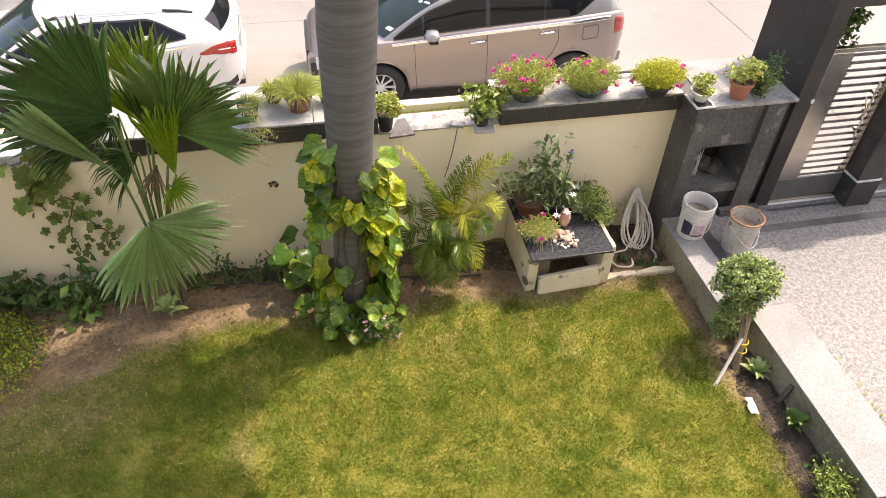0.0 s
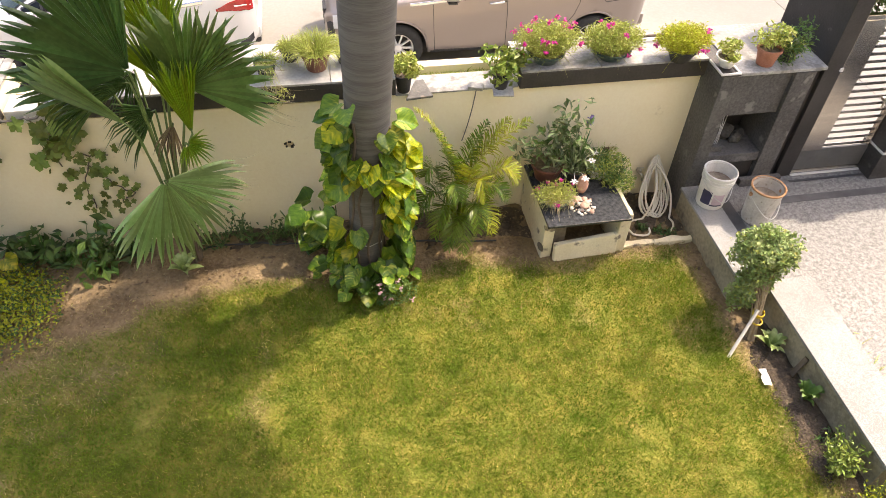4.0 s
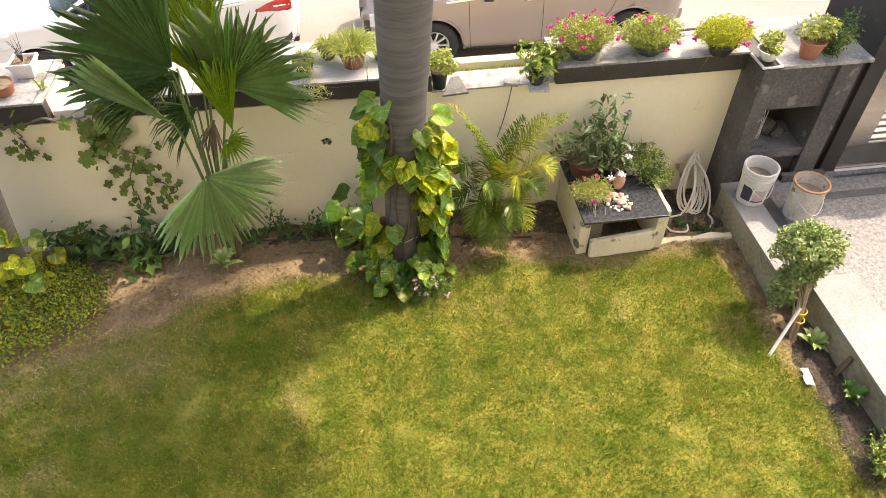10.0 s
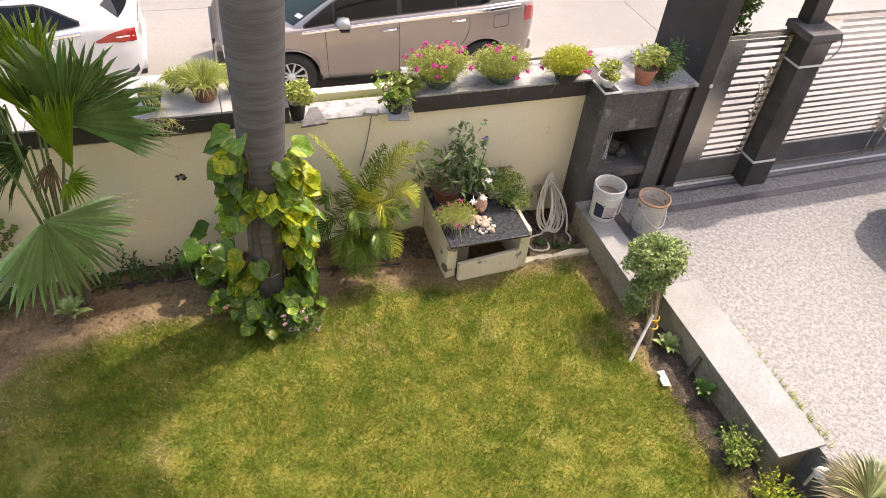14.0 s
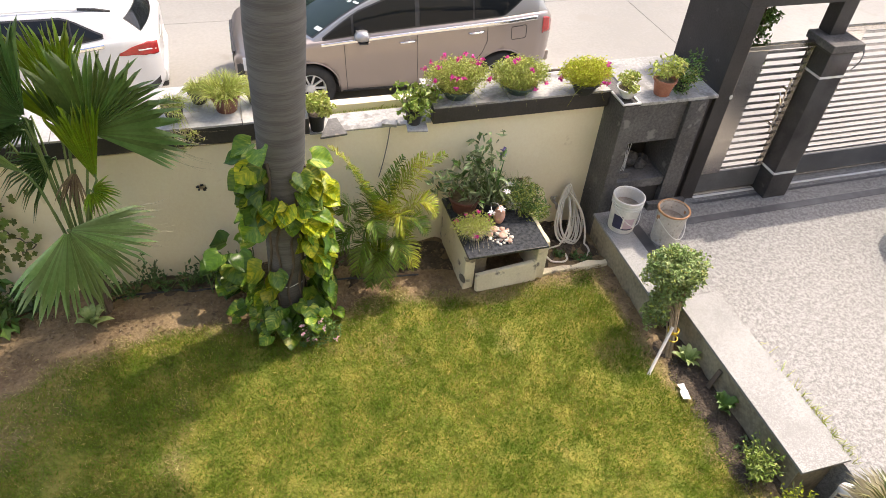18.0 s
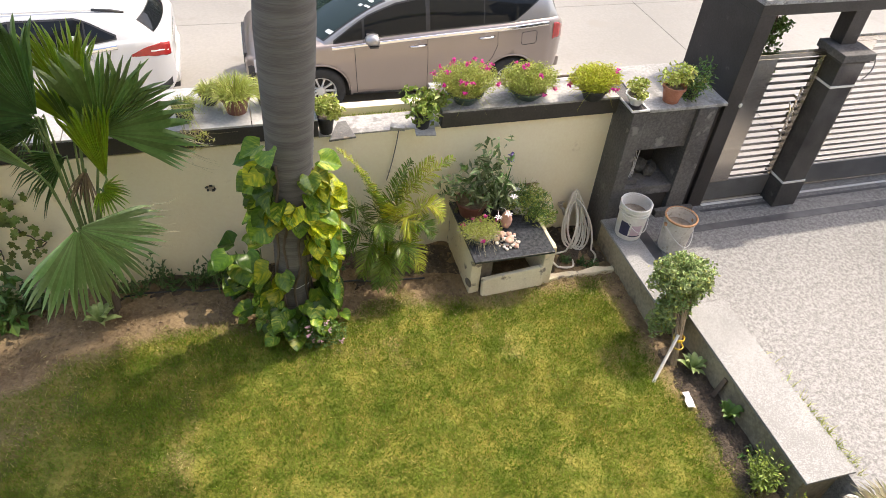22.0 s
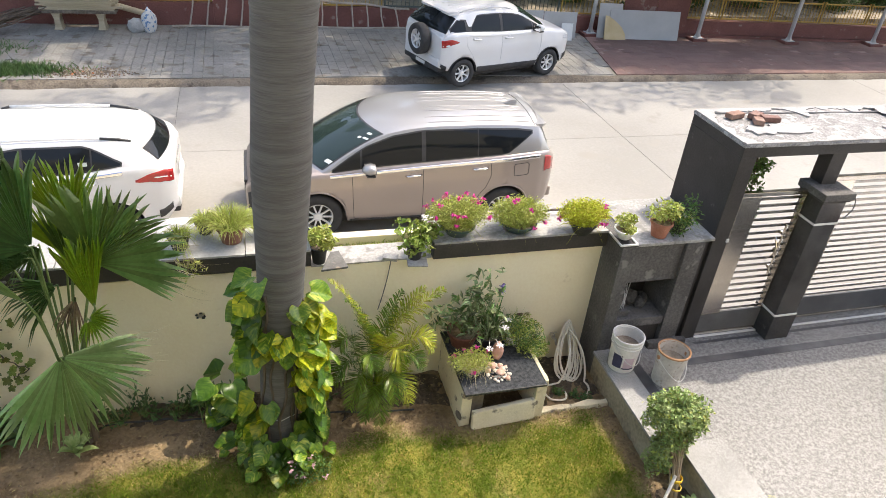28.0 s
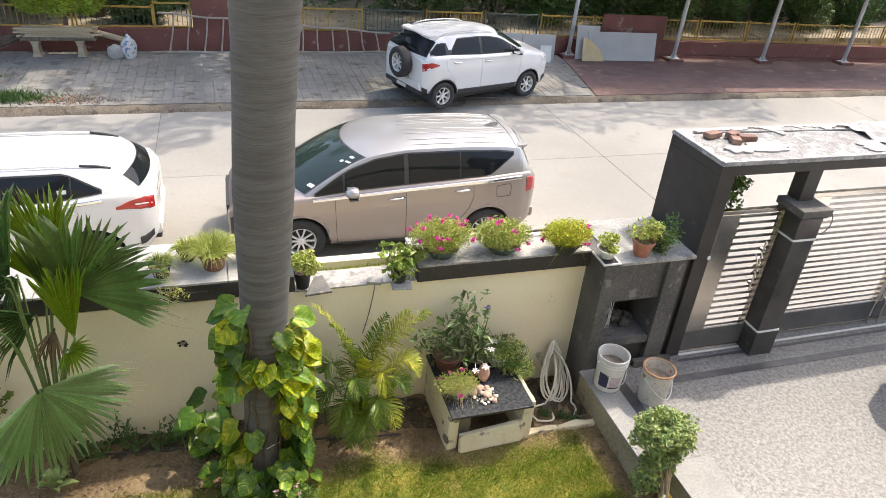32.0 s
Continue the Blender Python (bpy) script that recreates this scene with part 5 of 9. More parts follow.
    for x, z in s["handles"]:
        for sg in (-1, 1):
            y = flank(x, z)
            part("door_handle", tube([(x - 0.11, sg * (y - 0.004), z - 0.008), (x - 0.08, sg * (y + 0.026), z - 0.004), (x + 0.07, sg * (y + 0.028), z + 0.006), (x + 0.11, sg * (y - 0.004), z + 0.008)], 0.015, 8), s.get("handle_mat", CHROME), c, smooth=True)
            part("handle_cup", lathe([(0.0, 0.0), (0.045, 0.001), (0.06, -0.006)], 14), s["paint"], c).matrix_basis = pose(x, sg * (y + 0.001), z, -90 * sg)
    mx, mz = s["mirror"]
    for sg in (-1, 1):
        y = flank(mx, TOP(mx) - 0.03)
        mir = new("wing_mirror"); mir.parent = c; mir.matrix_basis = pose(mx, sg * (y + 0.13), mz)
        bm = bmesh.new()
        bmesh.ops.create_uvsphere(bm, u_segments=20, v_segments=12, radius=1)
        for v in bm.verts:
            v.co = Vector((v.co.x * 0.12, v.co.y * 0.125, v.co.z * (0.085 if v.co.z > 0 else 0.07)))
            v.co.x = min(v.co.x, 0.06)
            v.co.z += 0.02 * sg * v.co.y / 0.125
        part("mirror_shell", bm, s.get("mirror_mat", s["paint"]), mir, smooth=True)
        part("mirror_base", loft([[(-0.07, sg * -0.16, -0.10), (0.05, sg * -0.16, -0.10), (0.05, sg * -0.16, 0.02), (-0.07, sg * -0.16, 0.02)], [(-0.07, sg * -0.04, -0.075), (0.05, sg * -0.04, -0.075), (0.05, sg * -0.04, -0.045), (-0.07, sg * -0.04, -0.045)], [(-0.06, sg * 0.09, -0.07), (0.05, sg * 0.09, -0.07), (0.05, sg * 0.09, -0.05), (-0.06, sg * 0.09, -0.05)]]), TRIM, mir)
        part("mirror_glass", box(0.058, -0.095, -0.055, 0.062, 0.095, 0.055), CHROME, mir)
    for nm, xa, xb, f0, f1, m in s["strips"]:
        strip(nm, xa, xb, f0, f1, m, 0.012 if nm == "lamp_streak" else 0.008, taper=s.get("lamp_tip", 0.0) if nm == "tail_light" else 0.0)
    for nm, b, m, bev in s["blocks"]:
        part(nm, box(*b, bev), m, c)
    for a in ax:
        for sg in (-1, 1):
            wheel(c, a, sg * (wide - 0.115), s["wheel"], s["wheel"], sg, s.get("spokes", 10))
    for sg in (-1, 1):
        for a in ax:
            rg, lip = [], []
            for k in range(21):
                t = math.pi * k / 20
                x, z = a - math.cos(t) * (R - 0.012), s["wheel"] + math.sin(t) * (R - 0.012)
                z = max(z, sill(x))
                rg.append([(x, sg * (W(a) * 0.985), z), (x, sg * (W(a) - 0.30), z)])
                lip.append((x, sg * (flank(x, z) - 0.004), z + 0.012))
            part("arch_liner", loft(rg, closed=False, caps=False), DARK_IN, c)
            part("arch_lip", tube(lip, 0.014, 6), s.get("lip_mat", s["paint"]), c, smooth=True)
    return c, lid, wall


INNOVA = dict(
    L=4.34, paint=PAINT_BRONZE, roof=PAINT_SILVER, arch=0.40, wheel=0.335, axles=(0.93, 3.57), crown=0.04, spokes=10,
    W=[(0, 0.58), (0.10, 0.75), (0.33, 0.87), (0.8, 0.915), (3.6, 0.915), (4.08, 0.875), (4.26, 0.80), (4.34, 0.70)],
    TOP=[(0, 0.66), (0.06, 0.78), (0.35, 0.89), (0.8, 0.965), (1.15, 0.985), (1.67, 1.03), (2.37, 1.085), (3.57, 1.165), (4.0, 1.19), (4.22, 1.19), (4.34, 1.08)],
    sill=[(0, 0.34), (0.3, 0.24), (0.6, 0.26), (3.8, 0.26), (4.12, 0.32), (4.34, 0.46)],
    cabin=[(0.99, 0.975, 0.815, 0.70, 1.02), (1.45, 1.27, 0.755, 1.13, 1.27), (1.86, 1.455, 0.70, 1.60, 1.485), (2.32, 1.535, 0.685, 2.2, 1.59), (2.9, 1.555, 0.68, 2.9, 1.615), (3.5, 1.55, 0.675, 3.5, 1.61),
           (3.98, 1.515, 0.66, 4.0, 1.575), (4.08, 1.48, 0.655, 4.16, 1.54), (4.17, 1.30, 0.71, 4.28, 1.32), (4.25, 1.15, 0.75, 4.33, 1.14)],
    ws=(0.16, 1.93), rw=(7.1, 8.4), glass_low=[(1.12, 1.0), (1.67, 1.065), (2.37, 1.115), (3.57, 1.195), (3.94, 1.45)],
    glass_top=[(1.12, 1.005), (1.42, 1.21), (1.61, 1.315), (1.95, 1.43), (2.36, 1.495), (3.14, 1.505), (3.7, 1.49), (3.94, 1.46)],
    panes=[(1.14, 1.50), (1.53, 2.34), (2.40, 3.13), (3.15, 3.93)], belt=(1.10, 4.06), mirror=(1.62, 1.09), mirror_mat=PAINT_SILVER,
    lines=[[(1.39, 0.98), (1.40, 0.65), (1.42, 0.30)], [(2.36, 1.03), (2.37, 0.7), (2.38, 0.30)], [(3.33, 1.10), (3.34, 0.89), (3.28, 0.72), (3.17, 0.56)], [(1.42, 0.30), (2.0, 0.295), (3.0, 0.295), (3.14, 0.33)],
           [(3.69, 1.04), (3.88, 1.055), (3.905, 1.03), (3.90, 0.90), (3.88, 0.88), (3.70, 0.87), (3.685, 0.89), (3.68, 1.02), (3.69, 1.04)]],
    handles=((2.23, 0.93), (3.18, 1.0)),
    strips=[("tail_light", 4.15, 4.335, 0.67, 0.93, RED_LENS), ("headlight", 0.11, 0.57, 0.62, 0.94, CLEAR_LENS), ("grille_side", 0.03, 0.12, 0.12, 0.78, TRIM),
            ("fog_lamp", 0.13, 0.24, 0.12, 0.34, TRIM), ("sill_trim", 1.36, 3.14, 0.0, 0.035, TRIM)],
    blocks=[("grille", (-0.008, -0.48, 0.52, 0.06, 0.48, 0.75), TRIM, 0.01), ("lower_grille", (-0.006, -0.46, 0.38, 0.06, 0.46, 0.46), TRIM, 0.01), ("grille_bar", (-0.016, -0.47, 0.68, 0.0, 0.47, 0.71), CHROME, 0.004), ("grille_bar", (-0.016, -0.47, 0.58, 0.0, 0.47, 0.61), CHROME, 0.004),
            ("rear_bumper", (4.22, -0.72, 0.42, 4.37, 0.72, 0.58), PAINT_BRONZE, 0.03), ("number_plate", (4.345, -0.25, 0.78, 4.355, 0.25, 0.90), WHITE_PAINT, 0.002)])
inn, inn_lid, inn_wall = car("people_carrier", (-0.02, 9.17, -0.35), -1.0, "bronze people carrier with silver roof, parked on the road", INNOVA)
for t in (0.16, 0.36, 0.64, 0.84):
    for sg in (-1, 1):
        part("roof_ridge", tube([Vector((p.x, p.y * sg, p.z)) for p in (inn_lid(q, t, 0.001) for q in np.linspace(3.3, 5.9, 14))], [0.002] + [0.009] * 12 + [0.002], 6), PAINT_SILVER, inn, smooth=True)
part("tailgate_line", tube([Vector((p.x, p.y * sg, p.z)) for sg, ts in ((-1, np.linspace(0, 1, 9)), (1, np.linspace(1, 0, 9)[1:])) for p in (inn_lid(6.05, t, 0.0) for t in ts)], 0.005, 4), TRIM, inn)
part("roof_fin", loft([[(3.72 + 0.03 * k, -0.022 * (1 - k / 5), 1.605 + 0.013 * k), (3.72 + 0.03 * k, 0.022 * (1 - k / 5), 1.605 + 0.013 * k), (3.92, 0.022 * (1 - k / 5), 1.60 + 0.013 * k), (3.92, -0.022 * (1 - k / 5), 1.60 + 0.013 * k)] for k in range(5)]), PAINT_SILVER, inn)
part("spoiler", loft([[(4.02, -0.64, 1.53), (4.02, -0.64, 1.48), (4.02, 0.64, 1.48), (4.02, 0.64, 1.53)], [(4.13, -0.62, 1.535), (4.13, -0.62, 1.49), (4.13, 0.62, 1.49), (4.13, 0.62, 1.535)], [(4.20, -0.56, 1.52), (4.20, -0.56, 1.50), (4.20, 0.56, 1.50), (4.20, 0.56, 1.52)]]), PAINT_SILVER, inn)
for q, t, w, h in ((1.72, 0.16, 0.03, 0.03), (1.45, 0.20, 0.02, 0.03), (1.50, 0.10, 0.035, 0.025), (0.42, 0.10, 0.04, 0.035)):
    cs = [inn_lid(q + a * h * 1.5, t + b * w / 0.75, 0.012) for a, b in ((-1, -1), (-1, 1), (1, 1), (1, -1))]
    part("sticker", loft([[(p.x, -p.y, p.z) for p in cs[:2]], [(p.x, -p.y, p.z) for p in (cs[3], cs[2])]], closed=False, caps=False), STICKER, inn)
for sg in (-1, 1):
    cs = [inn_lid(0.02 + 0.03 * k, 0.30 + 0.06 * k, 0.016) for k in range(8)]
    part("wiper", tube([(p.x, p.y * sg, p.z) for p in cs], 0.008, 5), TRIM, inn)

SUV = dict(
    L=3.99, paint=PAINT_WHITE, arch=0.39, wheel=0.33, axles=(0.80, 3.22), crown=0.04, spokes=10, line_mat=GALV,
    W=[(0, 0.58), (0.10, 0.75), (0.33, 0.85), (0.75, 0.88), (3.3, 0.88), (3.60, 0.86), (3.82, 0.80), (3.93, 0.72), (3.99, 0.60)],
    TOP=[(0, 0.70), (0.06, 0.80), (0.33, 0.90), (0.85, 0.98), (1.15, 1.0), (2.9, 1.07), (3.38, 1.13), (3.7, 1.14), (3.88, 1.10), (3.99, 1.0)],
    sill=[(0, 0.36), (0.3, 0.26), (3.6, 0.28), (3.85, 0.36), (3.99, 0.50)],
    cabin=[(1.16, 0.99, 0.78, 0.90, 1.04), (1.5, 1.2, 0.71, 1.27, 1.27), (1.82, 1.37, 0.665, 1.62, 1.43), (2.3, 1.395, 0.65, 2.3, 1.43), (3.0, 1.395, 0.64, 3.0, 1.43), (3.46, 1.36, 0.60, 3.58, 1.395),
           (3.62, 1.29, 0.58, 3.75, 1.32), (3.79, 1.16, 0.64, 3.90, 1.16), (3.85, 1.09, 0.67, 3.95, 1.07)],
    ws=(0.16, 1.93), rw=(6.10, 7.1), rw_t=0.05, lamp_tip=0.80, glass_low=[(1.3, 1.06), (2.3, 1.075), (2.9, 1.10), (3.40, 1.17)],
    glass_top=[(1.3, 1.065), (1.55, 1.17), (1.85, 1.31), (2.3, 1.365), (2.98, 1.365), (3.10, 1.33), (3.40, 1.18)],
    panes=[(1.34, 1.55), (1.58, 2.28), (2.33, 3.06), (3.08, 3.39)], belt=(1.3, 3.4), belt_mat=CHROME, mirror=(1.45, 1.05), handle_mat=PAINT_WHITE,
    lines=[[(1.25, 0.98), (1.24, 0.65), (1.26, 0.30)], [(2.30, 1.03), (2.31, 0.7), (2.32, 0.30)], [(3.10, 1.05), (3.12, 0.88), (3.05, 0.70), (2.92, 0.55)]], handles=((2.15, 0.90), (2.98, 0.95)),
    strips=[("tail_light", 3.54, 3.972, 0.72, 0.985, RED_LENS), ("lamp_streak", 3.76, 3.95, 0.82, 0.838, STICKER), ("headlight", 0.12, 0.56, 0.66, 0.92, CLEAR_LENS), ("sill_trim", 1.20, 2.83, 0.0, 0.10, TRIM), ("rear_reflector", 3.76, 3.93, 0.10, 0.24, TRIM)],
    blocks=[("grille", (-0.015, -0.5, 0.48, 0.05, 0.5, 0.76), TRIM, 0.01), ("rear_bumper", (3.80, -0.60, 0.42, 4.02, 0.60, 0.62), PAINT_WHITE, 0.07), ("bumper_trim", (3.84, -0.58, 0.36, 4.00, 0.58, 0.44), TRIM, 0.03),
            ("number_plate", (4.008, -0.25, 0.72, 4.018, 0.25, 0.83), WHITE_PAINT, 0.002), ("tail_trim", (3.94, -0.30, 0.90, 3.995, 0.30, 0.94), CHROME, 0.006)])
suv, suv_lid, _ = car("white_suv", (-4.88, 9.17, -0.35), 0.5, "white sport utility car with silver roof rails, parked on the road", SUV)
part("tailgate_line", tube([Vector((p.x, p.y * sg, p.z)) for sg, ts in ((-1, np.linspace(0, 1, 9)), (1, np.linspace(1, 0, 9)[1:])) for p in (suv_lid(5.3, t, 0.001) for t in ts)], 0.004, 4), GALV, suv)
for sg in (-1, 1):
    pts = [Vector((p.x, p.y * sg, p.z + h)) for p, h in ((suv_lid(q, 0.13), h) for q, h in ((2.2, 0.0), (2.4, 0.025), (3.0, 0.032), (3.8, 0.032), (4.3, 0.028), (4.7, 0.018), (5.1, 0.0)))]
    part("roof_rail", tube(pts[1:5], 0.016, 8), RIM, suv, "silver roof rail", True)
    for k in (0, 4):
        part("rail_foot", tube(pts[k:k + 3] if k else pts[:2], 0.018, 8), TRIM, suv, "dark roof rail foot", True)
part("window_label", box(2.92, -0.782, 1.13, 3.02, -0.778, 1.22), STICKER, suv)

ECO = dict(
    L=3.64, paint=PAINT_WHITE, arch=0.36, wheel=0.305, axles=(0.73, 3.13), lamp_tip=0.80, line_mat=GALV, crown=0.05, spokes=7, lip_mat=TRIM,
    W=[(0, 0.58), (0.10, 0.74), (0.30, 0.84), (0.6, 0.88), (3.1, 0.88), (3.4, 0.86), (3.58, 0.80), (3.64, 0.72)],
    TOP=[(0, 0.76), (0.05, 0.88), (0.3, 0.99), (0.7, 1.05), (1.0, 1.07), (2.15, 1.10), (3.08, 1.16), (3.45, 1.15), (3.64, 1.05)],
    sill=[(0, 0.38), (0.3, 0.28), (3.25, 0.30), (3.5, 0.38), (3.64, 0.46)],
    cabin=[(0.88, 1.055, 0.77, 0.62, 1.10), (1.24, 1.25, 0.705, 1.00, 1.31), (1.64, 1.445, 0.65, 1.42, 1.505), (2.1, 1.50, 0.635, 2.1, 1.57), (2.75, 1.51, 0.63, 2.75, 1.58), (3.12, 1.47, 0.62, 3.17, 1.545),
           (3.27, 1.42, 0.63, 3.35, 1.495), (3.49, 1.22, 0.70, 3.59, 1.26), (3.59, 1.09, 0.74, 3.64, 1.08)],
    ws=(0.16, 1.93), rw=(6.08, 7.45), rw_t=0.01, glass_low=[(1.02, 1.10), (2.15, 1.13), (3.06, 1.19), (3.16, 1.19), (3.52, 1.19)],
    glass_top=[(1.02, 1.105), (1.24, 1.215), (1.6, 1.385), (1.9, 1.44), (2.2, 1.455), (2.75, 1.455), (2.80, 1.43), (2.96, 1.23), (3.06, 1.38), (3.25, 1.39), (3.46, 1.22)],
    panes=[(1.06, 1.26), (1.29, 2.11), (2.18, 2.95), (3.10, 3.45)], belt=(1.0, 3.0), belt_mat=PAINT_WHITE, mirror=(1.22, 1.15), handle_mat=PAINT_WHITE,
    lines=[[(1.02, 1.0), (1.04, 0.7), (1.10, 0.32)], [(2.15, 1.02), (2.15, 0.7), (2.14, 0.34)], [(3.10, 1.08), (3.08, 0.9), (2.90, 0.66), (2.80, 0.48)]], handles=((1.96, 0.97), (2.82, 1.01)),
    strips=[("tail_light", 3.28, 3.635, 0.68, 0.93, RED_LENS), ("lamp_streak", 3.50, 3.62, 0.72, 0.76, STICKER), ("headlight", 0.09, 0.36, 0.76, 0.90, CLEAR_LENS), ("sill_cladding", 1.07, 2.77, 0.0, 0.15, TRIM), ("rear_cladding", 3.53, 3.63, 0.0, 0.12, TRIM), ("front_cladding", 0.05, 0.29, 0.0, 0.24, TRIM)],
    blocks=[("grille", (-0.015, -0.5, 0.46, 0.05, 0.5, 0.76), TRIM, 0.01), ("rear_bumper", (3.46, -0.70, 0.40, 3.67, 0.70, 0.62), PAINT_WHITE, 0.06), ("bumper_trim", (3.46, -0.69, 0.33, 3.675, 0.69, 0.45), TRIM, 0.04), ("bumper_plate", (3.67, -0.18, 0.36, 3.682, 0.18, 0.43), RIM, 0.002)])
ea = radians(18.3)
ex, ey = 4.56 + 0.88 * -math.sin(ea), 13.82 + 0.88 * math.cos(ea)
eco, eco_lid, _ = car("compact_suv", (ex + 3.16 * math.cos(ea), ey + 3.16 * math.sin(ea), -0.236), 198.3, "white compact sport utility car with a tail-mounted spare wheel", ECO)
for sg in (-1, 1):
    pts = [Vector((p.x, p.y * sg, p.z + h)) for p, h in ((eco_lid(q, 0.13), h) for q, h in ((2.3, 0.0), (2.6, 0.03), (3.2, 0.045), (4.0, 0.045), (4.6, 0.035), (5.0, 0.0)))]
    part("roof_rail", tube(pts, 0.015, 8), GALV, eco, "grey roof rail", True)
for t in (0.25, 0.5, 0.8):
    for sg in (-1, 1):
        part("roof_ridge", tube([Vector((p.x, p.y * sg, p.z)) for p in (eco_lid(q, t, 0.0) for q in np.linspace(3.0, 4.9, 10))], 0.006, 5), PAINT_WHITE, eco, smooth=True)
spare = wheel(eco, 3.77, 0.06, 0.90, 0.325, 1, 7, "spare_wheel")
spare.matrix_basis = pose(3.77, 0.06, 0.90, 0, 90, 0)
part("spoiler", loft([[(3.18, -0.60, 1.52), (3.18, -0.60, 1.45), (3.18, 0.60, 1.45), (3.18, 0.60, 1.52)], [(3.38, -0.56, 1.505), (3.38, -0.56, 1.46), (3.38, 0.56, 1.46), (3.38, 0.56, 1.505)]]), PAINT_WHITE, eco)

SEDAN = dict(
    L=4.40, paint=PAINT_WHITE, arch=0.38, wheel=0.31, axles=(0.85, 3.45), crown=0.05, spokes=5,
    W=[(0, 0.55), (0.10, 0.72), (0.35, 0.82), (0.8, 0.865), (3.6, 0.865), (4.1, 0.84), (4.32, 0.74), (4.40, 0.60)],
    TOP=[(0, 0.62), (0.06, 0.72), (0.4, 0.86), (1.0, 0.95), (1.4, 0.97), (3.0, 1.00), (3.6, 1.04), (4.2, 1.06), (4.40, 0.94)],
    sill=[(0, 0.32), (0.3, 0.22), (3.9, 0.22), (4.15, 0.32), (4.40, 0.48)],
    cabin=[(1.28, 0.95, 0.77, 1.03, 1.0), (1.7, 1.2, 0.65, 1.48, 1.25), (2.05, 1.375, 0.565, 1.9, 1.43), (2.6, 1.40, 0.55, 2.6, 1.46), (3.05, 1.36, 0.55, 3.15, 1.42), (3.4, 1.2, 0.63, 3.55, 1.25), (3.72, 1.03, 0.73, 3.86, 1.045)],
    ws=(0.16, 1.93), rw=(4.15, 5.75), glass_low=[(1.45, 1.02), (2.5, 1.04), (3.45, 1.09)], glass_top=[(1.45, 1.025), (1.75, 1.17), (2.05, 1.31), (2.6, 1.345), (3.0, 1.31), (3.45, 1.10)],
    panes=[(1.48, 2.44), (2.49, 3.40)], belt=(1.4, 3.7), mirror=(1.6, 1.0), handle_mat=PAINT_WHITE,
    lines=[[(1.35, 0.92), (1.36, 0.28)], [(2.46, 0.96), (2.47, 0.28)], [(3.30, 1.0), (3.28, 0.8), (3.1, 0.55)]], handles=((2.25, 0.86), (3.1, 0.88)),
    strips=[("tail_light", 4.04, 4.36, 0.72, 0.985, RED_LENS), ("headlight", 0.12, 0.60, 0.66, 0.92, CLEAR_LENS)],
    blocks=[("rear_bumper", (4.26, -0.62, 0.40, 4.43, 0.62, 0.58), PAINT_WHITE, 0.05), ("number_plate", (4.405, -0.25, 0.70, 4.415, 0.25, 0.81), STICKER, 0.002)])
car("white_sedan", (7.24, -0.40, 0.295), 90, "white sedan with red tail lights, parked on the driveway", SEDAN)
# ---- garden plants ----
def basis(at, x, z):
    """A pose whose x axis runs along x and whose z axis is nearest to z."""
    x = Vector(x).normalized(); z = Vector(z)
    y = z.cross(x).normalized(); z = x.cross(y)
    m = Matrix((x, y, z)).transposed().to_4x4()
    m.translation = at
    return m


# royal palm: the trunk bulges and leans a little
TR = [(0.13, 4.40, -0.05, 0.215), (0.135, 4.40, 0.12, 0.175), (0.145, 4.40, 0.45, 0.150), (0.175, 4.40, 1.0, 0.158), (0.225, 4.40, 1.9, 0.180), (0.262, 4.40, 2.7, 0.208), (0.29, 4.40, 3.2, 0.200), (0.325, 4.40, 3.7, 0.206), (0.345, 4.40, 4.1, 0.225), (0.37, 4.40, 4.8, 0.225), (0.40, 4.40, 5.6, 0.17)]
palm = thing("royal_palm", (0.13, 4.40, 0), "grey ringed palm trunk wrapped in climbing pothos leaves", "palm tree")
rings = []
tz = [p[2] for p in TR]
ring_rng = np.random.default_rng(2)
levels = []
zz = -0.05
while zz < 5.6:
    pt = ring_rng.uniform(0.016, 0.058)
    dp = ring_rng.uniform(0.0003, 0.0021)
    levels += [(zz, -dp), (zz + 0.003, 0.0012), (zz + 0.008, 0.0006), (zz + pt * 0.5, 0.0), (zz + pt - 0.005, 0.0)]
    zz += pt
for z, dep in levels:
    cx, cy, r = (np.interp(z, tz, [p[k] for p in TR]) for k in (0, 1, 3))
    groove = 1 + dep / r
    rings.append([(cx + r * groove * (1 + 0.008 * noise.noise(Vector((math.cos(a) * 2, math.sin(a) * 2, z * 4)))) * math.cos(a), cy + r * groove * math.sin(a), z + 0.012 * math.sin(a + z * 0.6) + 0.008 * noise.noise(Vector((math.cos(a) * 1.5, math.sin(a) * 1.5, z * 0.9)))) for a in (2 * math.pi * i / 40 for i in range(40))])
wpart("trunk", loft(rings), BARK, palm, smooth=True)


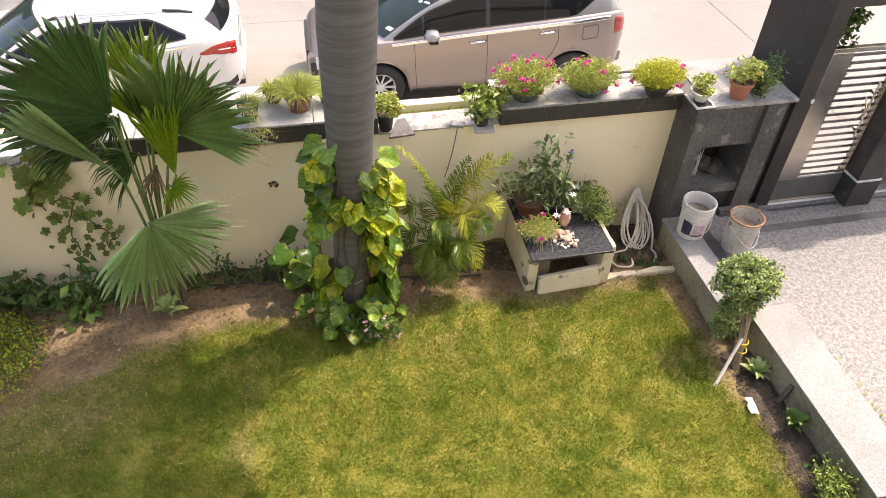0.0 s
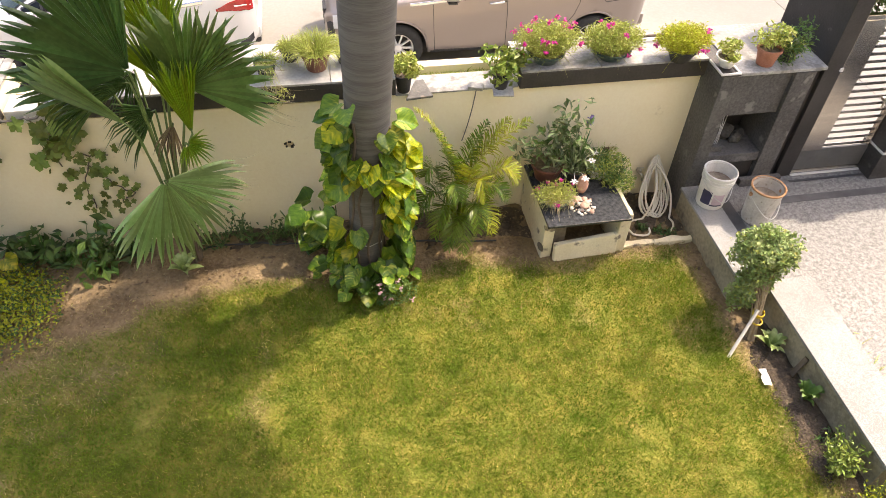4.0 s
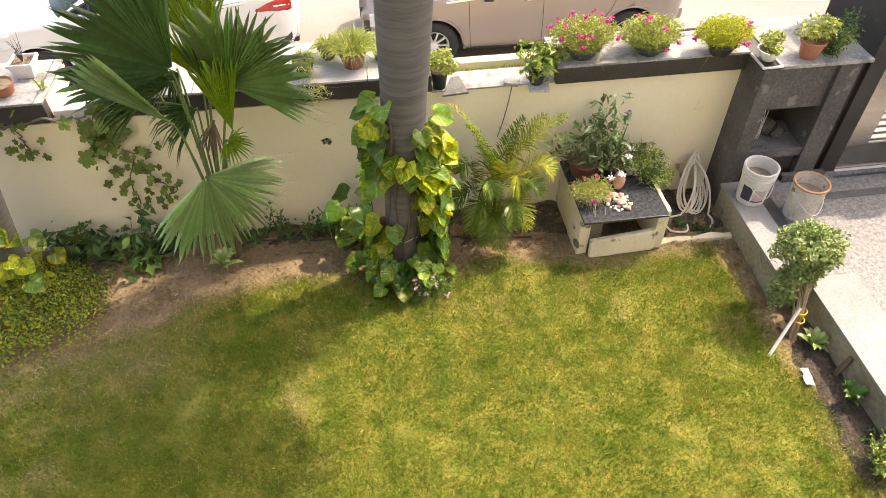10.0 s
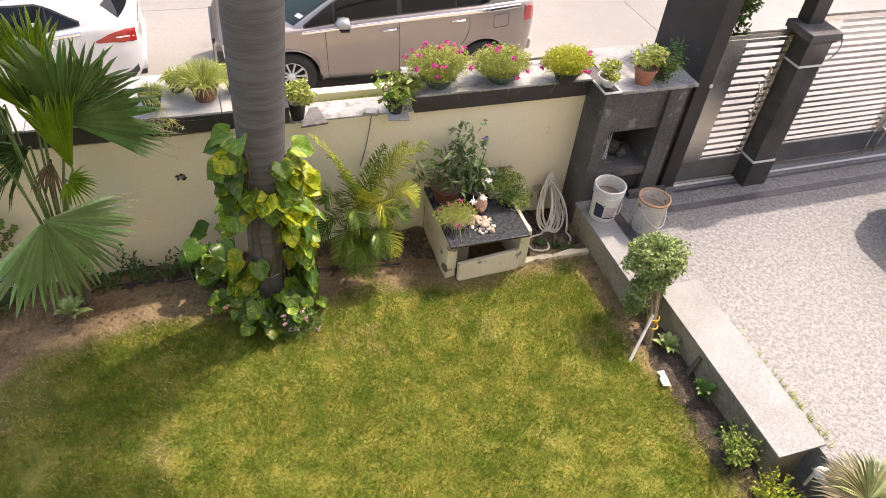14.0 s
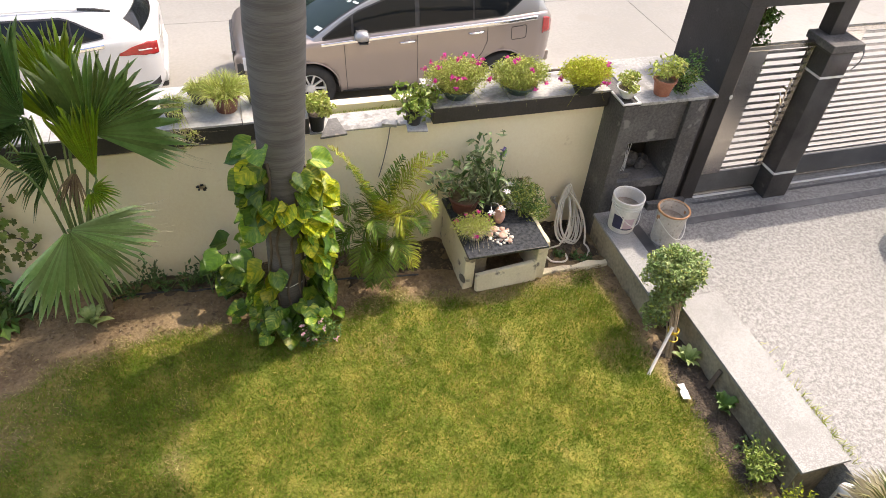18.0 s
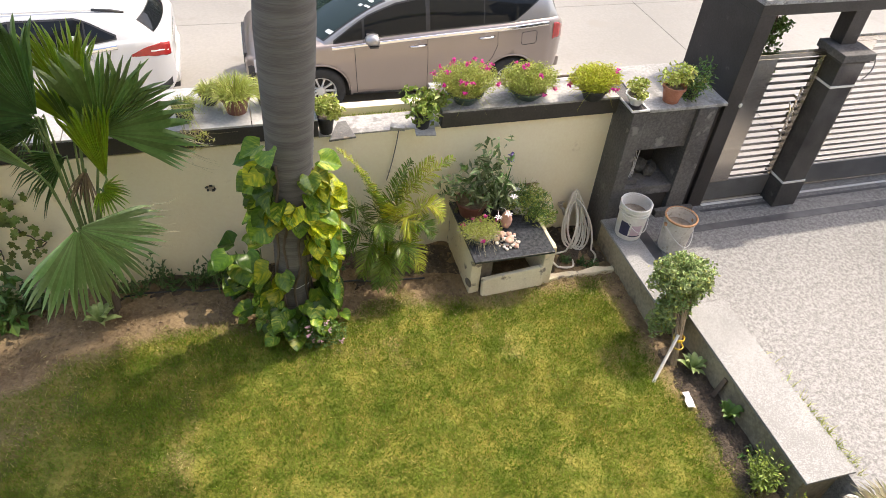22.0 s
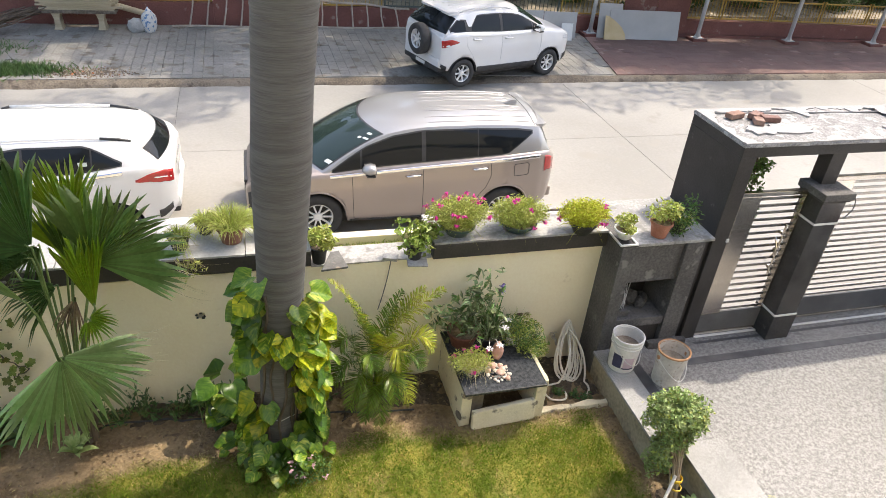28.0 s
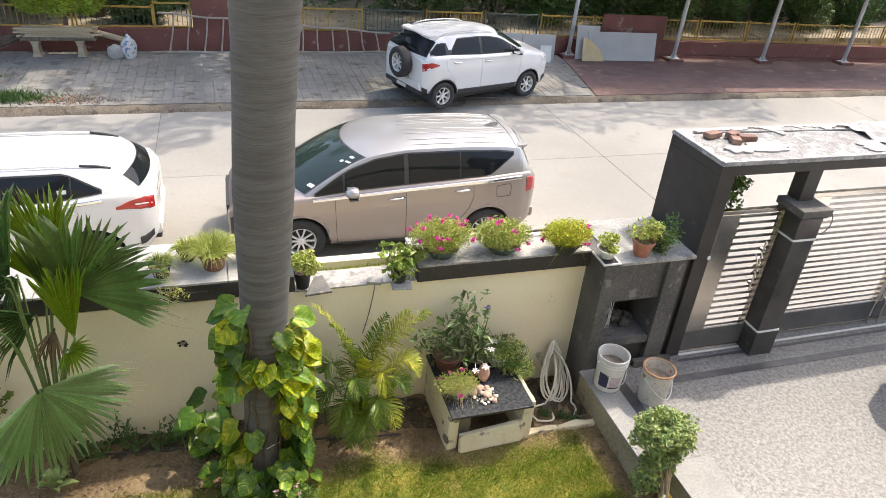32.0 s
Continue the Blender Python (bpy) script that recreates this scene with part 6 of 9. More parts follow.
def pinnate(base, tip, sag, n, llen, width, droop, rr=0.012, rng_=None, spread=0.9, start=0.16):
    """A feather frond: a tapering rib and n pairs of narrow leaflets."""
    rg = rng_ or rng
    pts = arc(base, tip, sag, 14)
    V, F = [], []
    for i, p in enumerate(pts[:-1]):
        d = (pts[i + 1] - p).normalized()
        s = d.cross(Vector((0, 0, 1)))
        s = s.normalized() if s.length > 1e-3 else Vector((1, 0, 0))
        u = s.cross(d)
        w = rr * (1 - i / 14) + 0.002
        b = len(V)
        q = pts[i + 1]
        V += [p - s * w, p + s * w, q + s * w, q - s * w]
        F.append([b, b + 1, b + 2, b + 3])
    for k in range(n):
        t = start + (1 - start) * k / n
        j = t * 14; i = min(int(j), 13); p = pts[i].lerp(pts[i + 1], j - i)
        d = (pts[i + 1] - pts[i]).normalized()
        s = d.cross(Vector((0, 0, 1)))
        s = s.normalized() if s.length > 1e-3 else Vector((1, 0, 0))
        u = s.cross(d)
        L = llen * math.sin(math.pi * (0.18 + 0.80 * t)) ** 0.6
        for sg in (-1, 1):
            o = (s * sg * spread + d * (0.55 + 0.3 * rg.uniform()) + u * (0.35 + 0.25 * rg.normal())).normalized()
            wv = d * width
            b = len(V)
            m1 = p + o * L * 0.4 + Vector((0, 0, -droop * 0.10 * L)); m2 = p + o * L * 0.75 + Vector((0, 0, -droop * 0.35 * L)); e = p + o * L + Vector((0, 0, -droop * 0.75 * L * rg.uniform(0.7, 1.3)))
            V += [p - wv * 0.25, p + wv * 0.25, m1 - wv * 0.5, m1 + wv * 0.5, m2 - wv * 0.4, m2 + wv * 0.4, e, e + wv * 0.04]
            F += [[b, b + 1, b + 3, b + 2], [b + 2, b + 3, b + 5, b + 4], [b + 4, b + 5, b + 7, b + 6]]
    return V, F


# unseen crown; fronds from 22 on are added to throw shade on the lawn
crown_rng = np.random.default_rng(21)
for k in range(38):
    a = 2.4 * k if k < 22 else radians(-105 + 150 * (k - 22) / 15)
    rad = crown_rng.uniform(1.5, 2.7) if k < 22 else crown_rng.uniform(1.6, 3.0)
    z1 = 5.7 + crown_rng.uniform(-0.4, 1.3)
    V, F = pinnate((0.40, 4.40, 5.55), (0.40 + rad * math.cos(a), 4.40 + rad * math.sin(a), z1), (0, 0, 0.55), 60, 0.60, 0.055, 0.6, 0.025, crown_rng)
    o = mesh_np("frond", V, F, LEAF_DARK, palm); at_world(o)


def heart_leaf(size, curl, seed):
    """A broad pointed heart-shaped leaf, stem end at the origin, tip along +x."""
    bm = bmesh.new()
    n, half = 9, 4
    rows_ = []
    rg = np.random.default_rng(seed)
    wav = rg.uniform(-1, 1, 3)
    for i in range(n + 1):
        t = i / n
        w = 0.54 * max(0.0, math.sin(math.pi * (0.10 + 0.90 * t) ** 0.78)) ** 0.85
        row = []
        for j in range(-half, half + 1):
            e = j / half
            back = -0.16 * (abs(e) ** 1.4) * max(0, 1 - t * 3.0)
            z = 0.40 * abs(e) ** 1.2 * w - curl * t * t + 0.05 * math.sin(8 * t + wav[0] * 3 + e * 2) * abs(e) + 0.03 * math.sin(5 * e + wav[1] * 3)
            row.append(bm.verts.new(((t + back) * size, e * w * size, z * size)))
        rows_.append(row)
    for a, b in zip(rows_, rows_[1:]):
        for j in range(2 * half):
            bm.faces.new((a[j], b[j], b[j + 1], a[j + 1]))
    me = bpy.data.meshes.new("pothos_leaf")
    bm.to_mesh(me); bm.free()
    me.polygons.foreach_set("use_smooth", [True] * len(me.polygons))
    return me


hearts = {}
for key, m in (("g", POTHOS), ("y", POTHOS_Y), ("d", POTHOS_DARK)):
    hearts[key] = [heart_leaf(1.0, c, i + 5) for i, c in enumerate((0.10, 0.22, 0.34, 0.16))]
    for me in hearts[key]:
        me.materials.append(m)
pot_rng = np.random.default_rng(9)


def pothos(parent, at, tip, out, size, key):
    me = hearts[key][int(pot_rng.integers(4))]
    m = basis(at, tip, out) @ Matrix.Diagonal((size, size * pot_rng.uniform(0.9, 1.2), size, 1))
    o = share("leaf", me, m, parent)
    o.matrix_parent_inverse = parent.matrix_basis.inverted()
    return o


vine = thing("pothos_vine", (0.15, 4.22, 0), "golden variegated pothos climbing round the palm trunk", "climbing plant")
def trunk_at(z, ang, off):
    cx, cy, r = (float(np.interp(z, tz, [p[k] for p in TR])) for k in (0, 1, 3))
    return Vector((cx + (r + off) * math.cos(ang), cy + (r + off) * math.sin(ang), z)), Vector((math.cos(ang), math.sin(ang), 0))


def vine_leaf(z, deg, size, key, off=None, sag=0.42):
    """A leaf that stands out from the trunk and hangs by its tip."""
    off = pot_rng.uniform(0.02, 0.09) if off is None else off
    p, n = trunk_at(z, radians(deg), off)
    q = Vector(pot_rng.normal(size=3))
    tip = n * 0.75 + Vector((0.40 * q.x, 0.30 * q.y - 0.15, -sag + 0.22 * q.z))
    outv = n * 0.50 + Vector((0, -0.22, 0.85)) + Vector(pot_rng.normal(size=3)) * 0.36
    pothos(vine, p, tip, outv, size, key)


# the vine's main masses: left shoulder, garland over the front, golden right flank, its tail, foot
for k in range(24):
    vine_leaf(1.12 + 0.68 * (k % 12) / 11 + 0.04 * pot_rng.normal(), pot_rng.uniform(172, 232), pot_rng.uniform(0.12, 0.19), ("g", "g", "d", "g", "y")[k % 5], pot_rng.uniform(0.02, 0.13))
for k in range(13):
    vine_leaf(1.30 + 0.06 * pot_rng.normal(), 226 + 6.5 * k, pot_rng.uniform(0.12, 0.18), "y" if k % 3 == 1 else "g")
for k in range(42):
    vine_leaf(0.96 + 0.62 * (k % 21) / 20 + 0.03 * pot_rng.normal(), pot_rng.uniform(296, 362), pot_rng.uniform(0.115, 0.18), "g" if k % 5 == 0 or k % 21 > 18 else "y", pot_rng.uniform(0.03, 0.15) * (1 if k % 21 < 15 else 0.4))
for k in range(64):
    vine_leaf(pot_rng.uniform(0.16, 1.02), pot_rng.uniform(308, 366), pot_rng.uniform(0.11, 0.17), ("g", "y", "g", "d", "g")[k % 5], pot_rng.uniform(0.02, 0.20), 0.75)
for k in range(15):
    vine_leaf(pot_rng.uniform(0.28, 0.66), pot_rng.uniform(190, 244), pot_rng.uniform(0.13, 0.19), ("g", "g", "y")[k % 3], pot_rng.uniform(0.02, 0.12))
for k in range(62):
    a = pot_rng.uniform(185, 350)
    p, n = trunk_at(pot_rng.uniform(0.06, 0.32), radians(a), pot_rng.uniform(0.03, 0.27))
    pothos(vine, p, (n.x + 0.3 * pot_rng.normal(), n.y + 0.3 * pot_rng.normal(), -0.35 + 0.3 * pot_rng.normal()), (n.x * 0.5, n.y * 0.5 - 0.2, 1), pot_rng.uniform(0.08, 0.15), "d" if k % 3 == 0 else "g")
for a0, a1, z0, z1 in ((200, 230, 0.0, 1.7), (235, 250, 0.0, 1.3), (262, 300, 0.0, 1.35), (300, 338, 0.0, 1.6), (330, 318, 0.0, 1.1)):
    wpart("stem", tube([trunk_at(z0 + (z1 - z0) * i / 16, radians(a0 + (a1 - a0) * i / 16 + 6 * math.sin(i)), 0.006)[0] for i in range(17)], 0.011, 6), BARK_DARK, vine)
wpart("tie_wire", tube([trunk_at(0.42 + 0.01 * math.sin(2 * i), radians(15 * i), 0.004)[0] for i in range(25)], 0.003, 5), WIRE, vine)

gp_ = thing("pothos_clump", (-0.32, 4.72, 0), "broad-leaved pothos clump growing at the foot of the wall", "plant")
for k in range(26):
    a = pot_rng.uniform(0, 2 * math.pi)
    p = Vector((-0.28 + 0.22 * math.cos(a) * pot_rng.uniform(0.1, 1.0), 4.72 + 0.15 * math.sin(a) * pot_rng.uniform(0.2, 1.0), pot_rng.uniform(0.12, 0.56)))
    pothos(gp_, p, (math.cos(a) + 0.3 * pot_rng.normal(), math.sin(a) - 0.5, -0.30 + 0.2 * pot_rng.normal()), (0.4 * math.cos(a), -0.35 + 0.3 * math.sin(a), 0.85), pot_rng.uniform(0.14, 0.21), "d" if k % 3 else "g")
for k in range(8):
    wpart("stem", tube(arc((-0.32 + 0.05 * (k - 4), 4.74, 0), (-0.32 + 0.07 * (k - 4), 4.72, 0.5), (0.02, 0, 0.05), 5), 0.006, 5), STEM, gp_)


def weed(x, y, n, size, spread, height, material, label, category="plant", seed=0, group=""):
    """A low leafy plant: thin stems with leaves."""
    rg = np.random.default_rng(seed + int(abs(x) * 100) + int(y * 10))
    t = thing("low_plant", (x, y, 0), label, category, group)
    bm = bmesh.new()
    c = []
    for k in range(max(4, n // 9)):
        a, r = rg.uniform(0, 6.28), spread * math.sqrt(rg.uniform())
        e = Vector((r * math.cos(a), r * math.sin(a), height * rg.uniform(0.5, 1.0)))
        tube(arc((0.2 * e.x, 0.2 * e.y, -0.01), e, (0, 0, 0.1 * height), 4), [0.005, 0.004, 0.004, 0.003, 0.002], 5, bm)
        m_ = max(3, 9)
        for i in range(m_):
            f = 0.3 + 0.7 * i / m_
            c.append(np.array(e) * f + rg.normal(size=3) * size * 0.45)
    part("stalk_clump", bm, STEM, t)
    c = np.array(c); c[:, 2] = np.maximum(c[:, 2], 0.01)
    v, f = leaves_np(c, size, size * 0.5, 1.2, rg)
    mesh_np("foliage", v, f, material, t)
    return t


# fan palm
def fan_leaf(hub, axis, normal, radius, half, n, seed, split=0.55, fold=1.0, droop=0.10, ragged=0.035):
    """A pleated fan: joined blades near the hub, free drooping tips."""
    rg = np.random.default_rng(seed)
    A = Vector(axis).normalized(); N = Vector(normal); N = (N - A * N.dot(A)).normalized(); T = N.cross(A)
    hub = Vector(hub)
    V, F = [], []
    d = radians(half) / n
    for k in range(n):
        th = radians(-half) + d * (2 * k + 1)
        rad = radius * (0.72 + 0.28 * math.cos(th * 60 / max(half, 60))) * (1 + ragged * rg.normal())
        tw = 0.03 * rg.normal()
        def at(r, ang, up):
            sagz = -droop * (r / radius) ** 3 * radius
            return hub + (A * math.cos(ang) + T * math.sin(ang)) * r + N * (up + 0.10 * radius * math.sin(abs(ang)) * r / radius) + Vector((0, 0, sagz))
        b = len(V)
        sp = rad * split * (1 + 0.08 * rg.normal())
        r1, r2, r3 = 0.03, sp * 0.55, sp
        for r in (r1, r2, r3):
            w = r * d * fold * 1.6
            V += [at(r, th - d, 0), at(r, th, w), at(r, th + d, 0)]
        r4 = sp + (rad - sp) * 0.55
        V += [at(r4, th - d * 0.66 * sp / r4 + tw, 0), at(r4, th + tw, r4 * d * fold), at(r4, th + d * 0.66 * sp / r4 + tw, 0)]
        V += [at(rad, th + tw * 1.6, 0.0) + Vector((0, 0, -droop * 0.5 * radius * rg.uniform(0, 1)))]
        for i in range(3):
            a = b + 3 * i
            F += [[a, a + 1, a + 4], [a, a + 4, a + 3], [a + 1, a + 2, a + 5], [a + 1, a + 5, a + 4]]
        a = b + 9
        F += [[a, a + 1, a + 3 + 0], [a + 1, a + 2, a + 3]]
    return V, F


fan = thing("fan_palm", (-1.45, 4.74, 0), "young fan palm with large pleated green leaves", "palm tree")
def xz(deg, y=0.0):
    return (math.cos(radians(deg)), y, math.sin(radians(deg)))


FANS = [  # hub, axis in the wall's plane, its lean to the garden, face, radius, half angle, blades, material
    ((-1.03, 4.42, 2.00), 47, -0.10, (0.1, -1, 0.35), 0.69, 72, 38, FAN_MID, 0.04, 0.70),
    ((-1.32, 4.20, 1.37), 282, -0.04, (0.55, -1, 0.72), 0.68, 82, 38, FAN_LEAF_PALE, 0.08, 0.66),
    ((-1.37, 4.40, 2.16), 136, -0.05, (-0.1, -1, 0.3), 0.82, 58, 34, FAN_LEAF, 0.03, 0.74),
    ((-1.42, 4.50, 2.02), 178, 0.10, (-0.2, -1, 0.5), 0.60, 36, 18, FAN_LEAF, 0.06, 0.65),
    ((-1.42, 4.18, 1.88), 130, 0.0, (-0.5, -1, -0.1), 0.72, 19, 15, FAN_MID, 0.03, 0.76),
    ((-1.06, 4.32, 1.68), 92, 0.0, (0.3, -1, 0.1), 0.62, 17, 15, FAN_YELLOW, 0.02, 0.82),
    ((-1.12, 4.30, 1.62), 320, -0.3, (0.2, -1, 0.6), 0.20, 80, 16, FAN_YELLOW, 0.15, 0.5),
    # back tuft, here and three rows on: sunlit yellow put into the leaf colour
    ((-1.18, 4.62, 2.10), 92, 0.15, (0.0, -1, 0.3), 0.62, 30, 18, FAN_YELLOW, 0.05, 0.7),
    ((-1.45, 4.80, 1.95), 232, -0.2, (0.0, -1, 0.6), 0.36, 40, 14, FAN_LEAF, 0.25, 0.45),
    ((-1.60, 4.62, 1.90), 192, -0.1, (0.0, -1, 0.7), 0.52, 30, 16, FAN_LEAF, 0.16, 0.6),
    ((-1.28, 4.74, 1.88), 96, 0.1, (0.0, -1, 0.3), 0.52, 40, 18, FAN_YELLOW, 0.05, 0.6),
    ((-1.05, 4.55, 1.95), 6, -0.1, (0.0, -1, 0.6), 0.42, 14, 8, FAN_LEAF, 0.30, 0.4),
    ((-1.24, 4.66, 1.80), 70, 0.1, (0.1, -1, 0.4), 0.55, 40, 18, FAN_MID, 0.05, 0.6),
    ((-1.34, 4.60, 1.72), 200, -0.1, (-0.2, -1, 0.5), 0.42, 40, 16, FAN_LEAF, 0.25, 0.5),
    ((-1.22, 4.50, 1.66), 250, -0.1, (0.0, -1, 0.5), 0.30, 30, 12, LITTER, 0.25, 0.5),
]
for k, (hub, deg, yl, nrm, rad, half, nb, m, droop, split) in enumerate(FANS):
    V, F = fan_leaf(hub, xz(deg, yl), nrm, rad, half, nb, 40 + k, split=split, fold=1.5, droop=droop)
    lf = mesh_np("leaf", V, F, m, fan); at_world(lf)
    h = Vector(hub)
    back = Vector(xz(deg, yl)).normalized()
    pts = [Vector((-1.45 + 0.05 * math.cos(k), 4.74 + 0.04 * math.sin(k), 0.05)), Vector((-1.45, 4.74, 0.35)).lerp(h, 0.25), Vector((-1.42, 4.68, 0.7)).lerp(h, 0.55), h.lerp(Vector((-1.38, 4.66, 1.0)), 0.18), h, h + back * 0.05]
    wpart("petiole", tube(pts, [0.017, 0.013, 0.010, 0.009, 0.008, 0.005], 6), STEM, fan, smooth=True)
    # stray dry threads at the blade tips
    if k in (0, 1):
        A = Vector(xz(deg, yl)).normalized(); rg = np.random.default_rng(k + 77)
        N = Vector(nrm).normalized(); T = N.cross(A)
        rt, tp = [], []
        for j in range(22):
            th = radians(rg.uniform(-half, -half * 0.25) if k == 0 else rg.uniform(half * 0.3, half))
            dd = (A * math.cos(th) + T * math.sin(th)).normalized()
            rt.append(h + dd * rad * 0.8); tp.append(h + dd * rad * rg.uniform(1.0, 1.22) + Vector((0.05 * rg.normal(), 0, -0.10 * rg.uniform())))
        v, f = strands_np(np.array(rt), np.array(tp), 0.004, -0.02, rg)
        o = mesh_np("leaf_thread", v, f, DRY, fan); at_world(o)
bm = bmesh.new()
for k in range(16):
    a = 0.7 * k
    tube([(-1.45 + 0.05 * math.cos(a), 4.74 + 0.05 * math.sin(a), 0.0), (-1.45 + 0.07 * math.cos(a), 4.74 + 0.07 * math.sin(a), 0.15 + 0.02 * k), (-1.45 + 0.12 * math.cos(a), 4.74 + 0.12 * math.sin(a), 0.3 + 0.03 * k)], [0.03, 0.022, 0.008], 6, bm)
wpart("stump", bm, BARK_DARK, fan)

# areca palm clump
areca = thing("areca_palm", (1.0, 4.70, 0), "bushy areca palm with yellowish green feather leaves", "palm")
ar = np.random.default_rng(31)
AF = [  # tip, bow of the rib, leaflet length, where the leaflets begin, yellowish
    ((0.59, 4.60, 1.56), (0.12, 0, 0.16), 0.17, 0.42, 1), ((0.74, 4.66, 1.30), (0.08, 0, 0.16), 0.16, 0.45, 0), ((1.62, 4.70, 1.29), (-0.14, 0, 0.14), 0.22, 0.40, 1), ((1.46, 4.76, 1.28), (-0.10, 0, 0.10), 0.20, 0.45, 1),
    ((1.27, 4.80, 1.24), (-0.05, 0, 0.06), 0.18, 0.45, 0), ((1.50, 4.50, 0.80), (0.02, -0.03, 0.40), 0.22, 0.40, 1), ((1.40, 4.42, 0.66), (0.0, 0, 0.36), 0.20, 0.40, 0), ((1.20, 4.40, 0.68), (0.02, 0, 0.42), 0.22, 0.45, 1),
    ((0.68, 4.58, 0.86), (-0.02, 0, 0.36), 0.22, 0.40, 0), ((0.62, 4.50, 0.50), (-0.02, 0, 0.38), 0.20, 0.40, 0), ((0.95, 4.36, 0.74), (0.0, 0, 0.38), 0.22, 0.42, 0), ((0.99, 4.28, 0.16), (0, 0, 0.34), 0.20, 0.35, 0),
    ((1.27, 4.32, 0.34), (0.03, 0, 0.36), 0.20, 0.35, 1), ((0.74, 4.36, 0.32), (0, 0, 0.36), 0.20, 0.35, 0), ((1.12, 4.26, 0.42), (0.02, 0, 0.38), 0.20, 0.35, 0), ((0.86, 4.30, 0.20), (0, 0, 0.32), 0.18, 0.35, 0),
    ((1.06, 4.44, 1.02), (0.02, 0, 0.22), 0.20, 0.45, 1), ((0.84, 4.56, 1.12), (0.03, 0, 0.20), 0.20, 0.45, 0)]
for tip, sag, ll, begin, gold in AF:
    b0 = (1.0 + 0.06 * ar.normal(), 4.70 + 0.05 * ar.normal(), 0.04)
    V, F = pinnate(b0, tip, sag, 62, ll, 0.0115, 0.42, 0.008, ar, 0.8, begin)
    o = mesh_np("frond", V, F, ARECA if gold else ARECA_DARK, areca); at_world(o)
for k in range(7):
    a = 0.9 * k
    wpart("cane", tube([(1.0 + 0.07 * math.cos(a), 4.70 + 0.06 * math.sin(a), -0.02), (1.0 + 0.09 * math.cos(a), 4.70 + 0.08 * math.sin(a), 0.5)], [0.016, 0.011], 7), FAN_YELLOW, areca)

# clipped bush with its stake
bush = thing("clipped_bush", (3.30, 3.08, 0), "round clipped bush on a bundle of bare stems", "bush")
br = np.random.default_rng(14)
BC = Vector((3.35, 3.42, 0.70))
cl = np.concatenate([ball_points(175, np.array(BC) + q * np.array((0.19, 0.18, 0.165)) * br.uniform(0.85, 1.12), (0.115, 0.11, 0.10), br, 0.3) for q in ball_points(24, (0, 0, 0), (1, 1, 1), br, 0.9)] + [ball_points(260, (3.21, 3.34, 0.50), (0.09, 0.10, 0.09), br, 0.2), clumped(620, (3.20, 3.32, 0.30), (0.13, 0.13, 0.24), br, 7), ball_points(330, (3.33, 3.34, 0.52), (0.16, 0.12, 0.10), br, 0.1), ball_points(120, (3.40, 3.30, 0.44), (0.06, 0.06, 0.10), br, 0.1)])
v, f = leaves_np(cl, 0.040, 0.024, 1.5, br)
o = mesh_np("crown", v, f, LEAF_BRIGHT, bush); at_world(o)
v, f = leaves_np(cl[br.integers(0, len(cl), 520)] + br.normal(size=(520, 3)) * 0.02, 0.038, 0.026, 1.8, br)
o = mesh_np("young_foliage", v, f, PORTULACA, bush); at_world(o)
bm = bmesh.new()
for k in range(34):
    a = br.uniform(0, 6.28); r = br.uniform(0.0, 0.042)
    e = BC + Vector((0.17 * math.cos(a) * br.uniform(0.2, 1), 0.17 * math.sin(a) * br.uniform(0.2, 1), -0.12))
    tube([(3.30 + r * math.cos(a), 3.08 + r * math.sin(a), -0.02), (3.32 + r * math.cos(a), 3.16 + r * math.sin(a), 0.2), (3.35 + 1.6 * r * math.cos(a), 3.26 + 1.6 * r * math.sin(a), 0.36), tuple(e)], [0.011, 0.009, 0.008, 0.005], 6, bm)
wpart("stalk_clump", bm, PALE_STEM, bush, "bundle of pale bare stems")
wpart("tie", lathe([(0.045, 0), (0.052, 0.005), (0.052, 0.03), (0.045, 0.035)], 14, (3.33, 3.17, 0.21)), YELLOW_TAPE, bush, "yellow tie")
wpart("tie", lathe([(0.042, 0), (0.049, 0.005), (0.049, 0.018), (0.042, 0.02)], 14, (3.325, 3.14, 0.145)), YELLOW_TAPE, bush, "yellow tie")
tagged(part("stake", tube([(3.02, 2.93, -0.02), (3.29, 3.15, 0.30)], 0.014, 8), STAKE), "white stake leaning against the clipped bush", "stake")
bm = bmesh.new()
bmesh.ops.create_grid(bm, x_segments=6, y_segments=8, size=0.5, matrix=Matrix.LocRotScale((3.21, 2.68, 0.022), Euler((0, 0, -0.15)), (0.07, 0.16, 1)))
for v_ in bm.verts:
    v_.co.z += 0.012 * noise.noise(v_.co * 22) + 0.004
    if v_.co.x < 3.19 and v_.co.y > 2.70:
        v_.co.x += 0.02
tagged(part("paper_scrap", bm, PAPER), "torn scrap of white paper on the soil", "paper")

